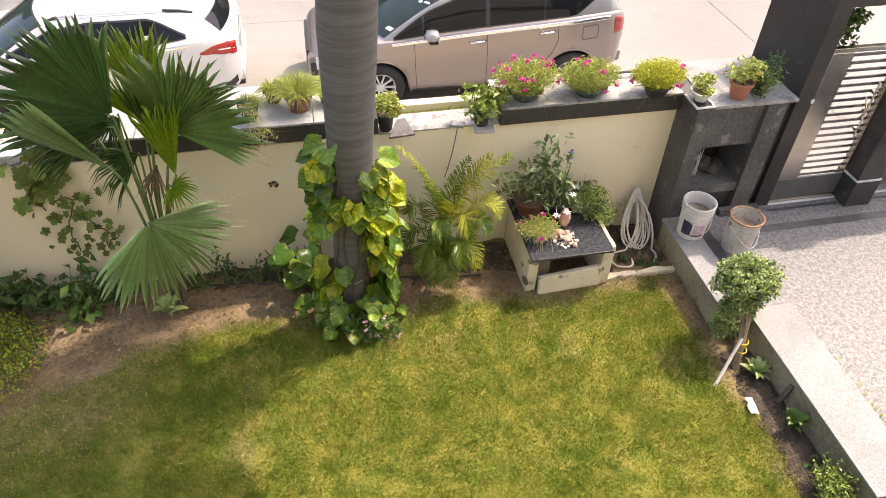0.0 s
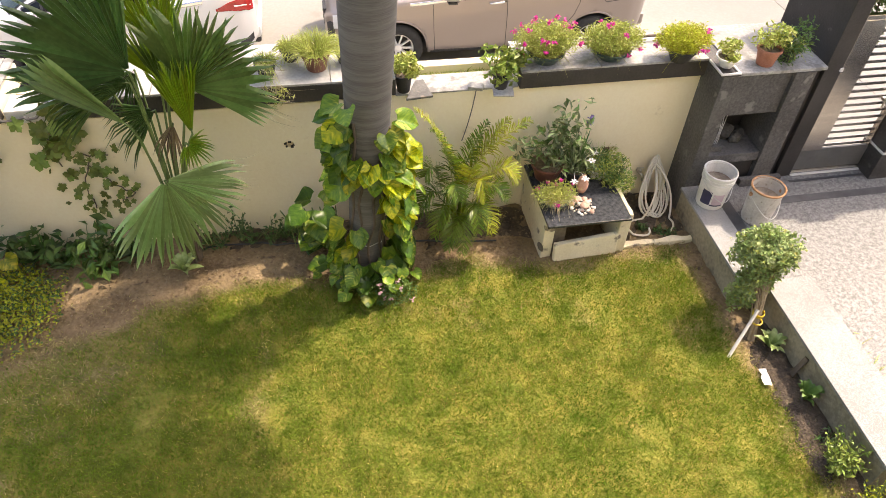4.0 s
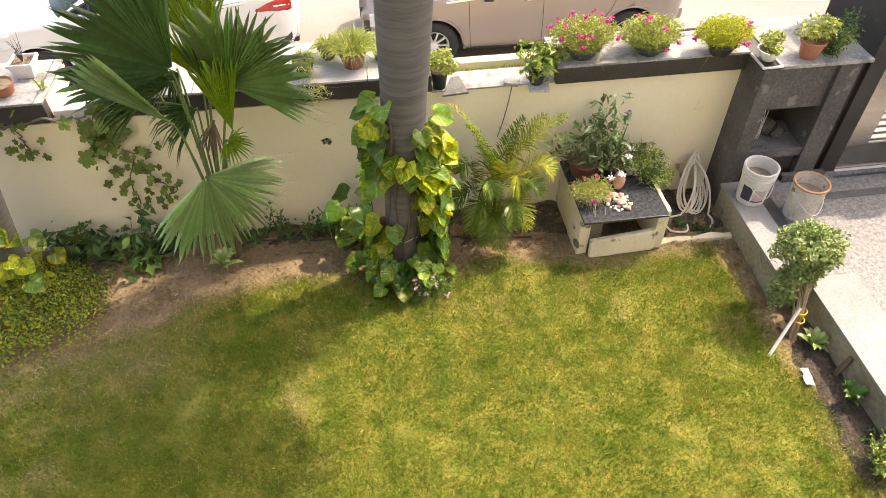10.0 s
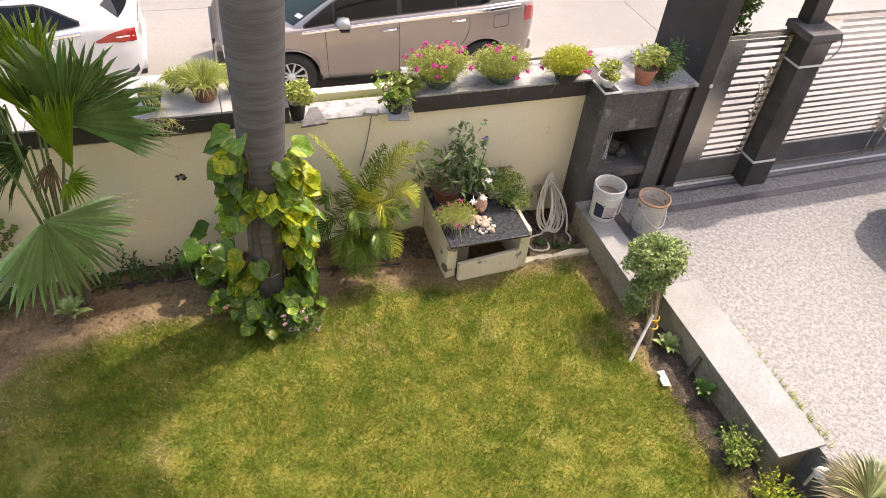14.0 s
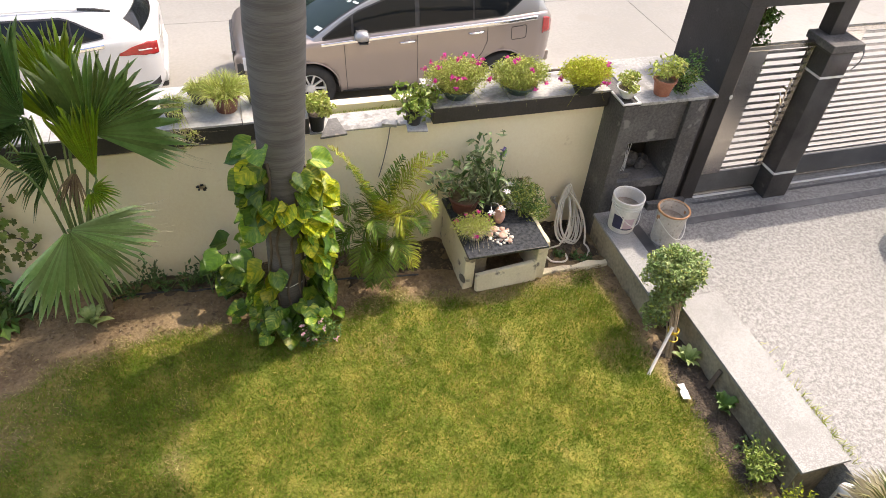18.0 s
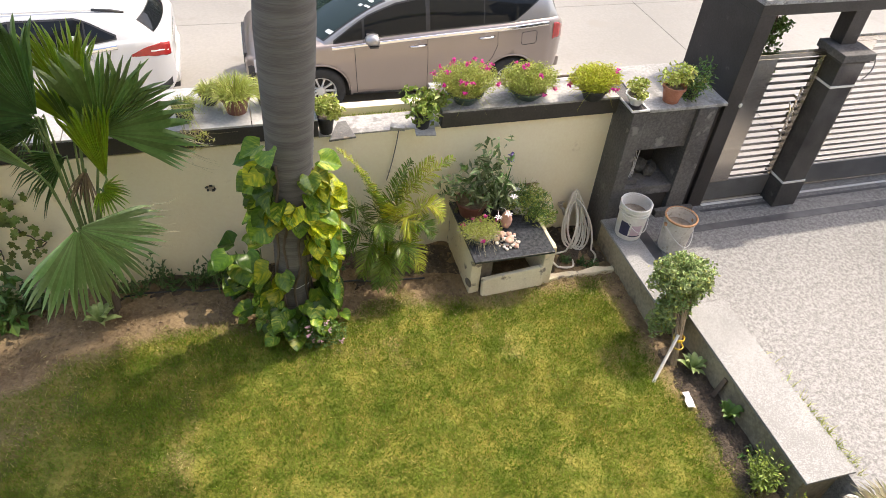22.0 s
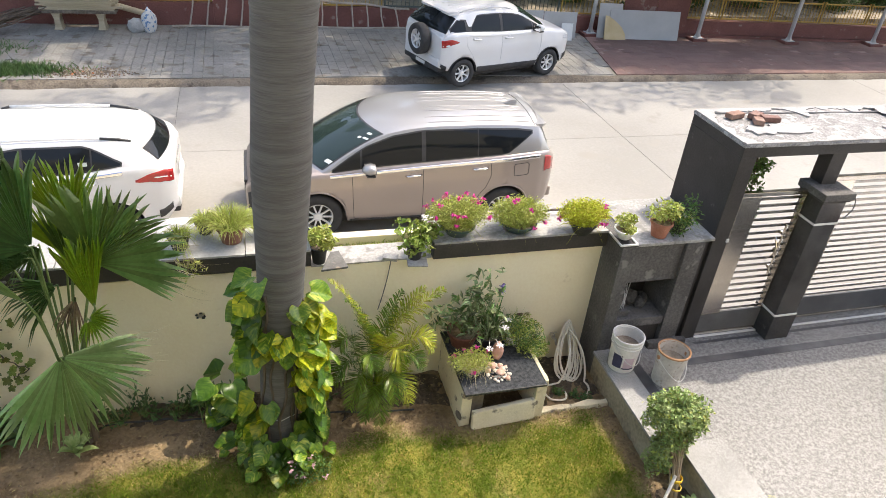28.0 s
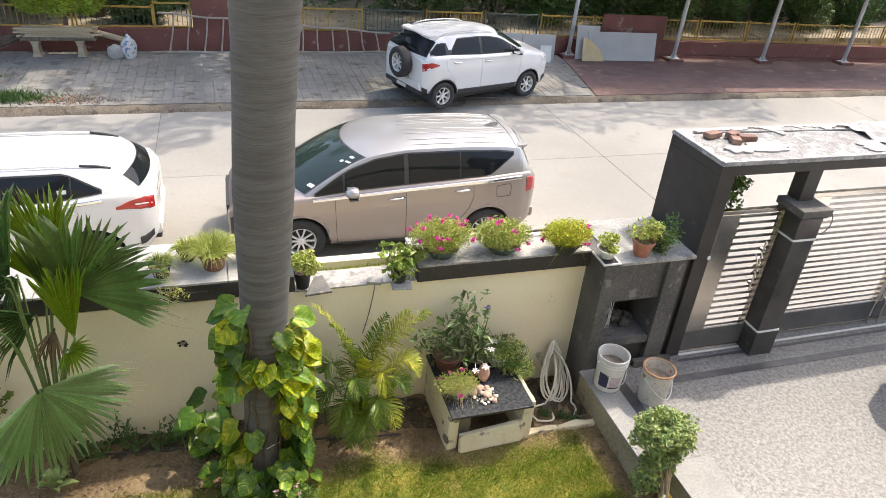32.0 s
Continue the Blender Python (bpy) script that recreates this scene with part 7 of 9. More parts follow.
bm = box(-0.021, -0.105, -0.008, 0.021, 0.105, 0.008, 0.003)
bm.transform(look((3.470, 2.675, 0.120), (3.500, 2.680, 0.220)) @ Matrix.Rotation(radians(90), 4, "X"))
tagged(part("wood_offcut", bm, BARK_DARK), "weathered brown wood offcut leaning on the kerb", "wood")
def rosette(x, y, n, length, height, material, label, seed):
    """A low plant of long pointed leaves that arch out from one root."""
    rg = np.random.default_rng(seed)
    t = thing("low_plant", (x, y, 0), label, "plant")
    for k in range(n):
        a, lift = 2.4 * k + 0.5 * rg.normal(), rg.uniform(0.45, 1.2)
        q = length * rg.uniform(0.7, 1.1)
        d, s_ = Vector((math.cos(a), math.sin(a), 0)), Vector((-math.sin(a), math.cos(a), 0))
        rows_ = []
        for i in range(7):
            u = i / 6
            c_ = d * q * u * (1 - 0.35 * lift) + Vector((0, 0, 0.02 + height * lift * math.sin(1.9 * u)))
            w = 0.145 * q * math.sin(math.pi * (0.06 + 0.94 * u) ** 0.85) + 0.002
            rows_.append([tuple(c_ - s_ * w + Vector((0, 0, 0.35 * w))), tuple(c_), tuple(c_ + s_ * w + Vector((0, 0, 0.35 * w)))])
        v = np.array(rows_).reshape(-1, 3)
        f = [[3 * i + j, 3 * i + j + 1, 3 * i + j + 4, 3 * i + j + 3] for i in range(6) for j in range(2)]
        mesh_np("leaf", v, np.array(f), material, t, smooth=True)
    return t


rosette(3.40, 2.96, 15, 0.17, 0.13, LEAF_BRIGHT, "small broad-leaved plant beside the kerb", 1)
rosette(3.42, 2.44, 17, 0.16, 0.15, LEAF, "small bright green plant beside the kerb", 2)
weed(3.38, 2.05, 30, 0.05, 0.15, 0.10, LEAF_DARK, "low dark weed beside the kerb", seed=3)
weed(3.33, 1.87, 430, 0.042, 0.19, 0.34, PLANT_LIME, "light green shrub beside the kerb", "shrub", seed=4)
weed(3.40, 1.50, 620, 0.036, 0.20, 0.24, LEAF_YELLOW, "dense yellow-green shrub at the kerb's end", "shrub", seed=5)
rosette(-1.52, 4.56, 17, 0.22, 0.14, LEAF_BRIGHT, "small bright green plant on the soil", 6)
for k, (x, y, h) in enumerate(((-1.05, 4.92, 0.28), (-0.92, 4.88, 0.13), (-0.75, 4.85, 0.16), (-0.6, 4.90, 0.12), (-1.2, 4.86, 0.14), (-0.45, 4.86, 0.10), (-1.35, 4.9, 0.12), (0.55, 4.82, 0.10))):
    weed(x, y, 54, 0.055, 0.15, 1.5 * h, LEAF_DARK, "low dark weed along the wall", seed=20 + k, group="weeds along the wall")
for k, (x, y) in enumerate(((-2.02, 4.86), (-2.2, 4.80), (-2.4, 4.88), (-2.6, 4.84), (-2.82, 4.92), (-2.28, 4.66), (-2.98, 4.90))):
    weed(x, y, 46, 0.135, 0.19, 0.34 if k != 5 else 0.20, LEAF if k % 3 else LEAF_DARK, "leafy dark green plant at the wall's foot", seed=40 + k, group="leafy plants along the wall")
# flowering plant at the palm's foot
fp = thing("flowering_plant", (0.31, 4.0, 0), "low grey-green plant with small pink flowers", "plant")
rg = np.random.default_rng(5)
c = ball_points(620, (0, 0, 0.06), (0.25, 0.13, 0.17), rg, 0.1); c[:, 2] = np.maximum(c[:, 2], 0.01)
v, f = leaves_np(c, 0.036, 0.016, 1.0, rg); mesh_np("foliage", v, f, LEAF, fp)
c = ball_points(60, (0, -0.04, 0.11), (0.27, 0.13, 0.14), rg, 0.6); c[:, 2] = np.maximum(c[:, 2], 0.05)
pick = c[rg.integers(0, 60, 17)]
c = np.concatenate([p + rg.normal(size=(9, 3)) * 0.010 for p in pick])
v, f = leaves_np(c, 0.028, 0.022, 2.0, rg); mesh_np("blossom", v, f, FLOWER_PALE, fp)

# dense ground cover and second palm at the lawn's left end
gc = np.random.default_rng(8)
n = 17000
cx_, cy_ = gc.uniform(-4.7, -2.5, n), gc.uniform(3.6, 4.85, n)
ok = ((cx_ + 3.6) / 1.02) ** 2 + ((cy_ - 4.28) / 0.58) ** 2 < 1 + 0.25 * gc.normal(size=n)
cx_, cy_ = cx_[ok], cy_[ok]
cz_ = 0.24 * np.sqrt(np.clip(1 - (((cx_ + 3.6) / 1.1) ** 2 + ((cy_ - 4.28) / 0.66) ** 2), 0.02, 1)) * gc.uniform(0.35, 1.1, len(cx_)) + 0.02
v, f = leaves_np(np.stack([cx_, cy_, cz_], 1), 0.032, 0.021, 1.6, gc)
hedge = mesh_np("ground_cover", v, f, LEAF_YELLOW)
tagged(hedge, "dense small-leaved yellow-green ground cover", "ground cover", kind="stuff")
# half as many darker leaves at nearly the same points
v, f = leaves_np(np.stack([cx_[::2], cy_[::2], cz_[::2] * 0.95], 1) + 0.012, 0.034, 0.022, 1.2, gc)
tagged(mesh_np("ground_cover", v, f, LEAF_DARK), "dark green leaves mixed into the ground cover", "ground cover", kind="stuff")
p2 = thing("palm_trunk", (-3.45, 4.62, 0), "thick grey palm trunk with pothos leaves at its foot", "palm tree")
wpart("trunk", loft([[(-3.45 - -0.180 * z + 0.10 * max(0, 0.25 - z) + (0.20 - 0.02 * min(z, 2)) * (1 - 0.02 * max(0, math.cos(z / 0.07 * 6.283)) ** 4) * math.cos(a), 4.62 + (0.20 - 0.02 * min(z, 2)) * math.sin(a), z) for a in (2 * math.pi * i / 28 for i in range(28))] for z in np.arange(-0.05, 5.0, 0.035)]), BARK, p2, smooth=True)
for k in range(44):
    p = Vector((-3.22 + 0.14 * pot_rng.normal(), 4.48 + 0.07 * pot_rng.normal(), pot_rng.uniform(0.10, 0.62))) if k < 26 else Vector((-3.32 + 0.15 * pot_rng.normal(), 4.42 + 0.06 * pot_rng.normal(), pot_rng.uniform(0.75, 1.15)))
    pothos(p2, p, (0.6, -0.4, -0.3 + 0.3 * pot_rng.normal()), (0.1, -0.4, 1), pot_rng.uniform(0.10, 0.16), "g" if k % 3 == 0 else "y")

# creeper on the wall
def lobed_leaf():
    bm = bmesh.new()
    o = bm.verts.new((0, 0, 0.012))
    ring_ = []
    for k in range(30):
        a = 2 * math.pi * k / 30
        r = 0.5 * (0.64 + 0.36 * abs(math.cos(2.5 * a)) ** 1.2) * (1 - 0.2 * math.cos(a)) * (0.94 + 0.06 * math.cos(15 * a))
        ring_.append(bm.verts.new((r * math.cos(a), r * math.sin(a), 0.05 * math.sin(3 * a))))
    for i in range(30):
        bm.faces.new((o, ring_[i], ring_[(i + 1) % 30]))
    me = bpy.data.meshes.new("lobed_leaf"); bm.to_mesh(me); bm.free()
    me.materials.append(CREEPER)
    return me


lob = lobed_leaf()
creeper = thing("wall_creeper", (-2.2, 5.0, 0), "thin climbing creeper with lobed leaves on the wall", "climbing plant")
cr = np.random.default_rng(17)
CP = [[(-3.06, 5.0, 1.42), (-2.63, 4.99, 1.46), (-2.35, 4.98, 1.48), (-1.8, 4.98, 1.52)], [(-2.40, 5.0, 1.47), (-2.38, 5.02, 1.32), (-2.31, 5.03, 1.15), (-2.34, 5.03, 0.95)], [(-2.22, 5.0, 1.48), (-2.18, 5.02, 1.32), (-2.22, 5.03, 1.18)], [(-2.30, 5.03, 1.05), (-2.12, 5.03, 1.06), (-1.95, 5.03, 1.03)], [(-2.12, 5.03, 1.0), (-2.24, 5.03, 0.70), (-2.22, 5.03, 0.46)], [(-2.12, 5.03, 0.95), (-2.0, 5.03, 0.72), (-1.86, 5.03, 0.60), (-1.98, 5.03, 0.50)], [(-2.94, 5.02, 1.42), (-2.93, 5.03, 1.28), (-2.88, 5.03, 1.12)]]
for pth in CP:
    pts = []
    for a, b in zip(pth, pth[1:]):
        pts += [Vector(a).lerp(Vector(b), i / 6) + Vector((0.015 * cr.normal(), 0, 0.015 * cr.normal())) for i in range(6)]
    pts.append(Vector(pth[-1]))
    wpart("stem", tube(pts, 0.012 if pth is CP[0] else 0.006, 6), BARK if pth is CP[0] else BARK_DARK, creeper)
    for p in pts[1::2] if pth in CP[1:3] else pts[1::1]:
        for j in range(0 if pth is CP[0] else 1 + (cr.uniform() < 0.45)):
            q = p + Vector((0.09 * cr.normal(), -0.03 - 0.04 * cr.uniform(), 0.07 * cr.normal()))
            s_ = cr.uniform(0.13, 0.20) if pth in CP[1:3] else cr.uniform(0.05, 0.095)
            o = share("leaf", lob, basis(q, (cr.normal(), 0.2 * cr.normal(), cr.normal()), (0.3 * cr.normal(), -1, 0.6)) @ Matrix.Diagonal((s_, s_, s_, 1)), creeper)
            o.matrix_parent_inverse = creeper.matrix_basis.inverted()

# small fan palm, lamp and grass tufts at the kerb's end
sp = thing("small_fan_palm", (3.78, 1.10, 0), "small drying fan palm beside the kerb", "palm")
for k, (deg, el) in enumerate(((60, 20), (110, 30), (20, 15), (150, 25), (85, 50))):
    ax = (math.cos(radians(deg)) * math.cos(radians(el)), math.sin(radians(deg)) * math.cos(radians(el)), math.sin(radians(el)))
    V, F = fan_leaf((3.78 + 0.1 * ax[0], 1.10 + 0.1 * ax[1], 0.36 + 0.1 * ax[2]), ax, (-ax[0] * 0.5, -ax[1] * 0.5, 1), 0.40, 60, 22, 90 + k, split=0.45, droop=0.2)
    o = mesh_np("leaf", V, F, DRY if k in (1, 3) else FAN_STRAW, sp); at_world(o)
wpart("stem", tube([(3.78, 1.10, -0.02), (3.78, 1.10, 0.40)], 0.03, 8), BARK_DARK, sp)
lamp = thing("garden_spot_lamp", (3.795, 1.54, 0.0), "white round garden spot lamp on a short stem", "garden lamp")
part("stem", tube([(0, 0, -0.02), (0, 0, 0.17)], 0.012, 8), WHITE_PAINT, lamp)
hd_ = part("head", lathe([(0, 0), (0.03, 0.0), (0.055, 0.03), (0.06, 0.10), (0.052, 0.10), (0.045, 0.06), (0, 0.05)], 20), WHITE_PAINT, lamp, smooth=True)
hd_.matrix_basis = pose(0, 0, 0.17, 55, 0, 20)
ln_ = part("lens", lathe([(0, 0.055), (0.03, 0.06), (0.03, 0.064), (0, 0.066)], 16), DARK_IN, hd_)
tg = np.random.default_rng(3)
n = 300
ty = tg.uniform(1.62, 2.95, n); keep_ = tg.uniform(size=n) < np.interp(ty, [1.6, 2.2, 2.4, 2.95], [1, 0.8, 0.15, 0.02])
ty = ty[keep_]
rt = np.stack([3.945 + 0.018 * tg.normal(size=len(ty)), ty, np.full(len(ty), 0.295)], 1)
v, f = strands_np(rt, rt + tg.normal(size=rt.shape) * [0.034, 0.034, 0.012] + [0.022, 0, 0.045], 0.007, 0.006, tg)
tagged(mesh_np("edge_grass", v, f, PORTULACA), "pale grass tufts along the kerb", "grass", kind="stuff")

# ---- pots on the wall and the stand ----
def pot(name, place, r, h, material, label, rim=1.08, soil=True, taper=0.72):
    t = thing(name, place, label, "plant pot")
    part("pot", lathe([(0, 0), (r * taper, 0), (r * 0.98, h * 0.84), (r * rim, h * 0.85), (r * rim, h), (r * 0.96, h), (r * 0.92, h * 0.86), (r * (taper - 0.06), 0.02), (0, 0.02)], 26), material, t)
    if soil:
        part("soil", lathe([(0, h * 0.80), (r * 0.90, h * 0.80), (r * 0.90, h * 0.83), (0, h * 0.88)], 20), SOIL, t)
    return t


def tuft(t, n, root_r, reach, height, width, sag, material, seed, z0, name="foliage", flat=1.0, low=0.0):
    """Arching blades from the middle of a pot."""
    rg = np.random.default_rng(seed)
    a = rg.uniform(0, 2 * np.pi, n); rr = root_r * np.sqrt(rg.uniform(size=n))
    rt = np.stack([rr * np.cos(a), rr * np.sin(a), np.full(n, z0)], 1)
    b = a + rg.normal(size=n) * 0.5
    q = reach * np.sqrt(rg.uniform(0.05, 1, n))
    tp = np.stack([q * np.cos(b), q * np.sin(b) * flat, z0 + height * rg.uniform(0.35, 1.0, n) * (1 - 0.55 * (q / reach) ** 2) - low * (q / reach) ** 2], 1)
    v, f = strands_np(rt, tp, width, sag, rg)
    return mesh_np(name, v, f, material, t)


def portulaca(place, r, h, seed, leaf, flowers, label, potmat, potr=0.16, poth=0.10, n=4200):
    t = pot("flower_bowl", place, potr, poth, potmat, label, 1.04, True, 0.6)
    t["category"] = "potted plant"
    rg = np.random.default_rng(seed)
    tuft(t, 520, potr * 0.8, r * 1.04, h * 1.35, 0.0050, 0.03, leaf, seed, poth * 0.85, "stalk", 0.66, 0.07)
    tuft(t, 34, potr * 0.8, r * 0.95, h * 0.25, 0.0050, 0.05, leaf, seed + 400, poth * 0.85, "trailing_stalk", 0.9, poth + 0.05)
    # fleshy needle leaves clustered along the stems
    c = ball_points(n, (0, 0.02, poth + h * 0.36), (r * 0.93, r * 0.58, h * 0.58), rg, 0.40) + rg.normal(size=(n, 3)) * 0.020
    c = c[c[:, 2] > poth + 0.02 + 0.25 * np.abs(c[:, 0]) ** 1.2 * rg.uniform(-0.6, 1, len(c)) + 0.015 * rg.normal(size=len(c))]
    v, f = leaves_np(c, 0.034, 0.0105, 1.0, rg); mesh_np("foliage", v, f, leaf, t)
    if flowers:
        c = ball_points(flowers * 2, (0, 0, poth + h * 0.40), (r * 1.0, r * 0.66, h * 0.72), rg, 0.93)
        c = c[c[:, 2] > poth * 0.7][:flowers]
        for p in c:
            q = p + rg.normal(size=(14, 3)) * 0.009
            v, f = leaves_np(q, 0.027, 0.023, 2.5, rg)
            mesh_np("flower", v, f, FLOWER, t)
    return t


CZ = 1.600
# left coping
t = pot("plant_pot", (-0.14, 5.24, CZ), 0.115, 0.15, BROWN_POT, "brown pot with an arching grassy plant on the wall")
tuft(t, 900, 0.09, 0.30, 0.25, 0.0058, 0.05, PORTULACA, 51, 0.12, "foliage", 1.0, 0.05)
tuft(t, 60, 0.08, 0.26, 0.10, 0.008, 0.03, DRY, 52, 0.12, "dry_blade_clump", 1.0, 0.08)
t = pot("plant_pot", (-0.35, 5.40, CZ), 0.08, 0.11, BLACK_POT, "small dark pot with a drooping grassy plant")
tuft(t, 220, 0.06, 0.20, 0.16, 0.010, 0.04, PORTULACA, 53, 0.09, "foliage", 1.0, 0.12)
t = pot("plant_pot", (-0.55, 5.18, CZ), 0.085, 0.12, BLACK_POT, "small pot with a trailing pale spider plant")
tuft(t, 260, 0.06, 0.19, 0.11, 0.006, 0.04, PORTULACA, 54, 0.10, "foliage", 1.0, 0.06)
rg = np.random.default_rng(55)
rt = np.stack([rg.normal(size=30) * 0.04, np.full(30, -0.05), np.full(30, 0.11)], 1)
lip = np.stack([0.04 + rg.normal(size=30) * 0.035, np.full(30, -0.195), np.full(30, 0.014)], 1)
tp = lip + np.stack([0.02 + rg.normal(size=30) * 0.04, -0.012 - 0.012 * rg.uniform(size=30), -rg.uniform(0.05, 0.22, 30)], 1)
v, f = strands_np(rt, lip + [0, 0, 0.004], 0.008, 0.06, rg); mesh_np("trailing_stem", v, f, PORTULACA, t)
v, f = strands_np(lip, tp, 0.009, 0.0, rg); mesh_np("trailing_stem", v, f, DRY, t)
v, f = leaves_np(np.concatenate([tp, (tp + lip) / 2, tp * 0.7 + lip * 0.3]) + rg.normal(size=(90, 3)) * [0.014, 0.004, 0.014] + [0, -0.008, 0], 0.045, 0.011, 0.5, rg); mesh_np("trailing_leaf_clump", v, f, PORTULACA, t)
t = pot("plant_pot", (0.10, 5.30, CZ), 0.07, 0.10, BLACK_POT, "small dark pot behind the palm trunk")
tuft(t, 200, 0.06, 0.17, 0.16, 0.010, 0.04, PORTULACA, 58, 0.08)
# low stretch of the wall
LZ = 1.403
t = pot("plant_pot", (0.575, 5.11, LZ), 0.075, 0.16, BLACK_POT, "black pot with a small yellow-green leafy plant")
rg = np.random.default_rng(61)
v, f = leaves_np(clumped(420, (0, 0, 0.24), (0.171, 0.146, 0.146), rg), 0.045, 0.028, 1.2, rg); mesh_np("foliage", v, f, PORTULACA, t)
t = pot("plant_pot", (1.42, 5.06, LZ), 0.08, 0.15, BLACK_POT, "black pot with a broad-leaved green plant")
v, f = leaves_np(clumped(300, (0.05, 0, 0.24), (0.285, 0.195, 0.183), rg), 0.066, 0.042, 1.0, rg); mesh_np("foliage", v, f, PLANT_LIME, t)
bm = bmesh.new()
for k in range(9):
    tube([(0, 0, 0.12), (0.14 * math.cos(k * 0.7), 0.11 * math.sin(k * 0.7), 0.22 + 0.02 * (k % 4))], [0.006, 0.003], 5, bm)
part("stalk_clump", bm, STEM, t)
bm = loft([[(0.0, -0.005, z), (0.235, 0.02, z), (0.185, 0.265, z), (0.11, 0.25, z)] for z in (0.0, 0.022)])
bmesh.ops.bevel(bm, geom=bm.edges[:], offset=0.003, segments=1, affect="EDGES")
o = part("stone_offcut", bm, SLATE); o.matrix_basis = pose(0.575, 4.945, LZ + 0.003, 3, 1, 0)
tagged(o, "loose grey slate offcut on the bare wall top", "stone slab")
o = part("marble_offcut", box(-0.065, -0.05, 0, 0.065, 0.05, 0.03, 0.004), MARBLE); o.matrix_basis = pose(1.205, 5.07, LZ + 0.003, 2, 0, -20)
tagged(o, "small broken stone tile on the wall top", "stone slab")
o = part("marble_offcut", box(-0.09, -0.07, 0, 0.09, 0.07, 0.012, 0.003), MARBLE); o.matrix_basis = pose(1.43, 4.985, LZ - 0.012, 0, 0, -8)
tagged(o, "flat stone tile under a black pot", "stone slab")
tagged(part("wall_cable", tube(arc((1.205, 5.045, LZ + 0.01), (1.10, 5.045, 0.86), (0.01, -0.005, 0), 10), 0.0045, 6), CABLE), "thin grey cable hanging down the wall", "cable")
gs = np.random.default_rng(66)
n = 1500
rt = np.stack([gs.uniform(0.5, 1.6, n), gs.uniform(5.34, 5.51, n), np.full(n, 1.268)], 1)
v, f = strands_np(rt, rt + gs.normal(size=rt.shape) * [0.03, 0.03, 0.01] + [0, 0, 0.05], 0.009, 0.01, gs)
tagged(mesh_np("channel_grass", v, f, PORTULACA), "grass growing in the channel on the wall", "grass", kind="stuff")
# right coping
RZ = 1.57
portulaca((1.83, 5.16, RZ), 0.32, 0.25, 71, PORTULACA, 26, "dark bowl of portulaca with magenta flowers on the wall", GREEN_POT)
portulaca((2.42, 5.15, RZ), 0.31, 0.21, 72, PORTULACA, 8, "green bowl of portulaca with a few magenta flowers", GREEN_POT, 0.17, 0.09)
t = portulaca((3.02, 5.02, RZ), 0.27, 0.20, 73, PORT_YELLOW, 9, "dark pot of dense yellow-green portulaca on the wall", BLACK_POT, 0.13, 0.12)
t = pot("plant_pot", (3.37, 4.84, 1.588), 0.10, 0.10, WHITE_CERAMIC, "white ceramic pot with small variegated leaves", 1.10, True, 0.5)
rg = np.random.default_rng(74)
v, f = leaves_np(clumped(330, (0.01, 0, 0.15), (0.183, 0.146, 0.110), rg), 0.045, 0.022, 1.2, rg); mesh_np("foliage", v, f, PORTULACA, t)
t = pot("plant_pot", (3.75, 4.86, 1.573), 0.10, 0.16, TERRA, "terracotta pot with a pale variegated plant", 1.10)
v, f = leaves_np(clumped(460, (0.01, 0, 0.21), (0.256, 0.195, 0.150), rg), 0.038, 0.022, 1.0, rg); mesh_np("foliage", v, f, PORTULACA, t)
v, f = leaves_np(ball_points(60, (0, 0, 0.27), (0.16, 0.14, 0.11), rg, 0.7), 0.05, 0.03, 1.6, rg); mesh_np("pale_leaf_clump", v, f, PORTULACA, t)
t = pot("plant_pot", (3.98, 4.90, 1.573), 0.08, 0.12, BLACK_POT, "dark pot with a bushy trailing green plant")
v, f = leaves_np(clumped(420, (0.03, -0.02, 0.20), (0.256, 0.183, 0.244), rg), 0.045, 0.018, 0.9, rg); mesh_np("foliage", v, f, LEAF, t)
tuft(t, 90, 0.05, 0.24, 0.26, 0.007, 0.03, PORTULACA, 75, 0.10, "shoot_clump", 1.0, 0.10)
bm = bmesh.new()
tube(arc((2.62, 5.35, 1.59), (3.28, 5.25, 1.60), (0, 0.06, 0.03), 10), 0.012, 6, bm)
tagged(part("dry_twig", bm, BARK_DARK), "dry twig lying on the marble coping", "twig")
# far-left coping
t = pot("terracotta_bowl", (-2.97, 5.20, 1.622), 0.11, 0.085, TERRA, "shallow terracotta bowl on the wall", 1.05, True, 0.8)
bm = bmesh.new()
loft([[(a * s_, b * s_, z) for a, b in ((-1, -1), (1, -1), (1, 1), (-1, 1))] for s_, z in ((0.07, 0), (0.09, 0.11), (0.10, 0.11), (0.10, 0.135), (0.085, 0.135), (0.08, 0.10))], bm=bm)
t = thing("plant_pot", (-2.84, 5.46, 1.622), "square white pot with a bare dry sapling", "plant pot")
part("pot", bm, WHITE_CERAMIC, t)
part("soil", box(-0.08, -0.08, 0.10, 0.08, 0.08, 0.118), SOIL, t)
bm = bmesh.new()
for k in range(7):
    tube([(0, 0, 0.11), (0.01 * k - 0.03, 0.0, 0.2), (0.05 * math.cos(k * 1.1), 0.05 * math.sin(k * 1.1), 0.25 + 0.02 * k)], [0.004, 0.003, 0.0015], 5, bm)
part("twig_clump", bm, BARK_DARK, t)
weed(-2.66, 5.20, 24, 0.03, 0.06, 0.12, PORTULACA, "tiny pale weed growing on the coping", seed=77).location.z = 1.62
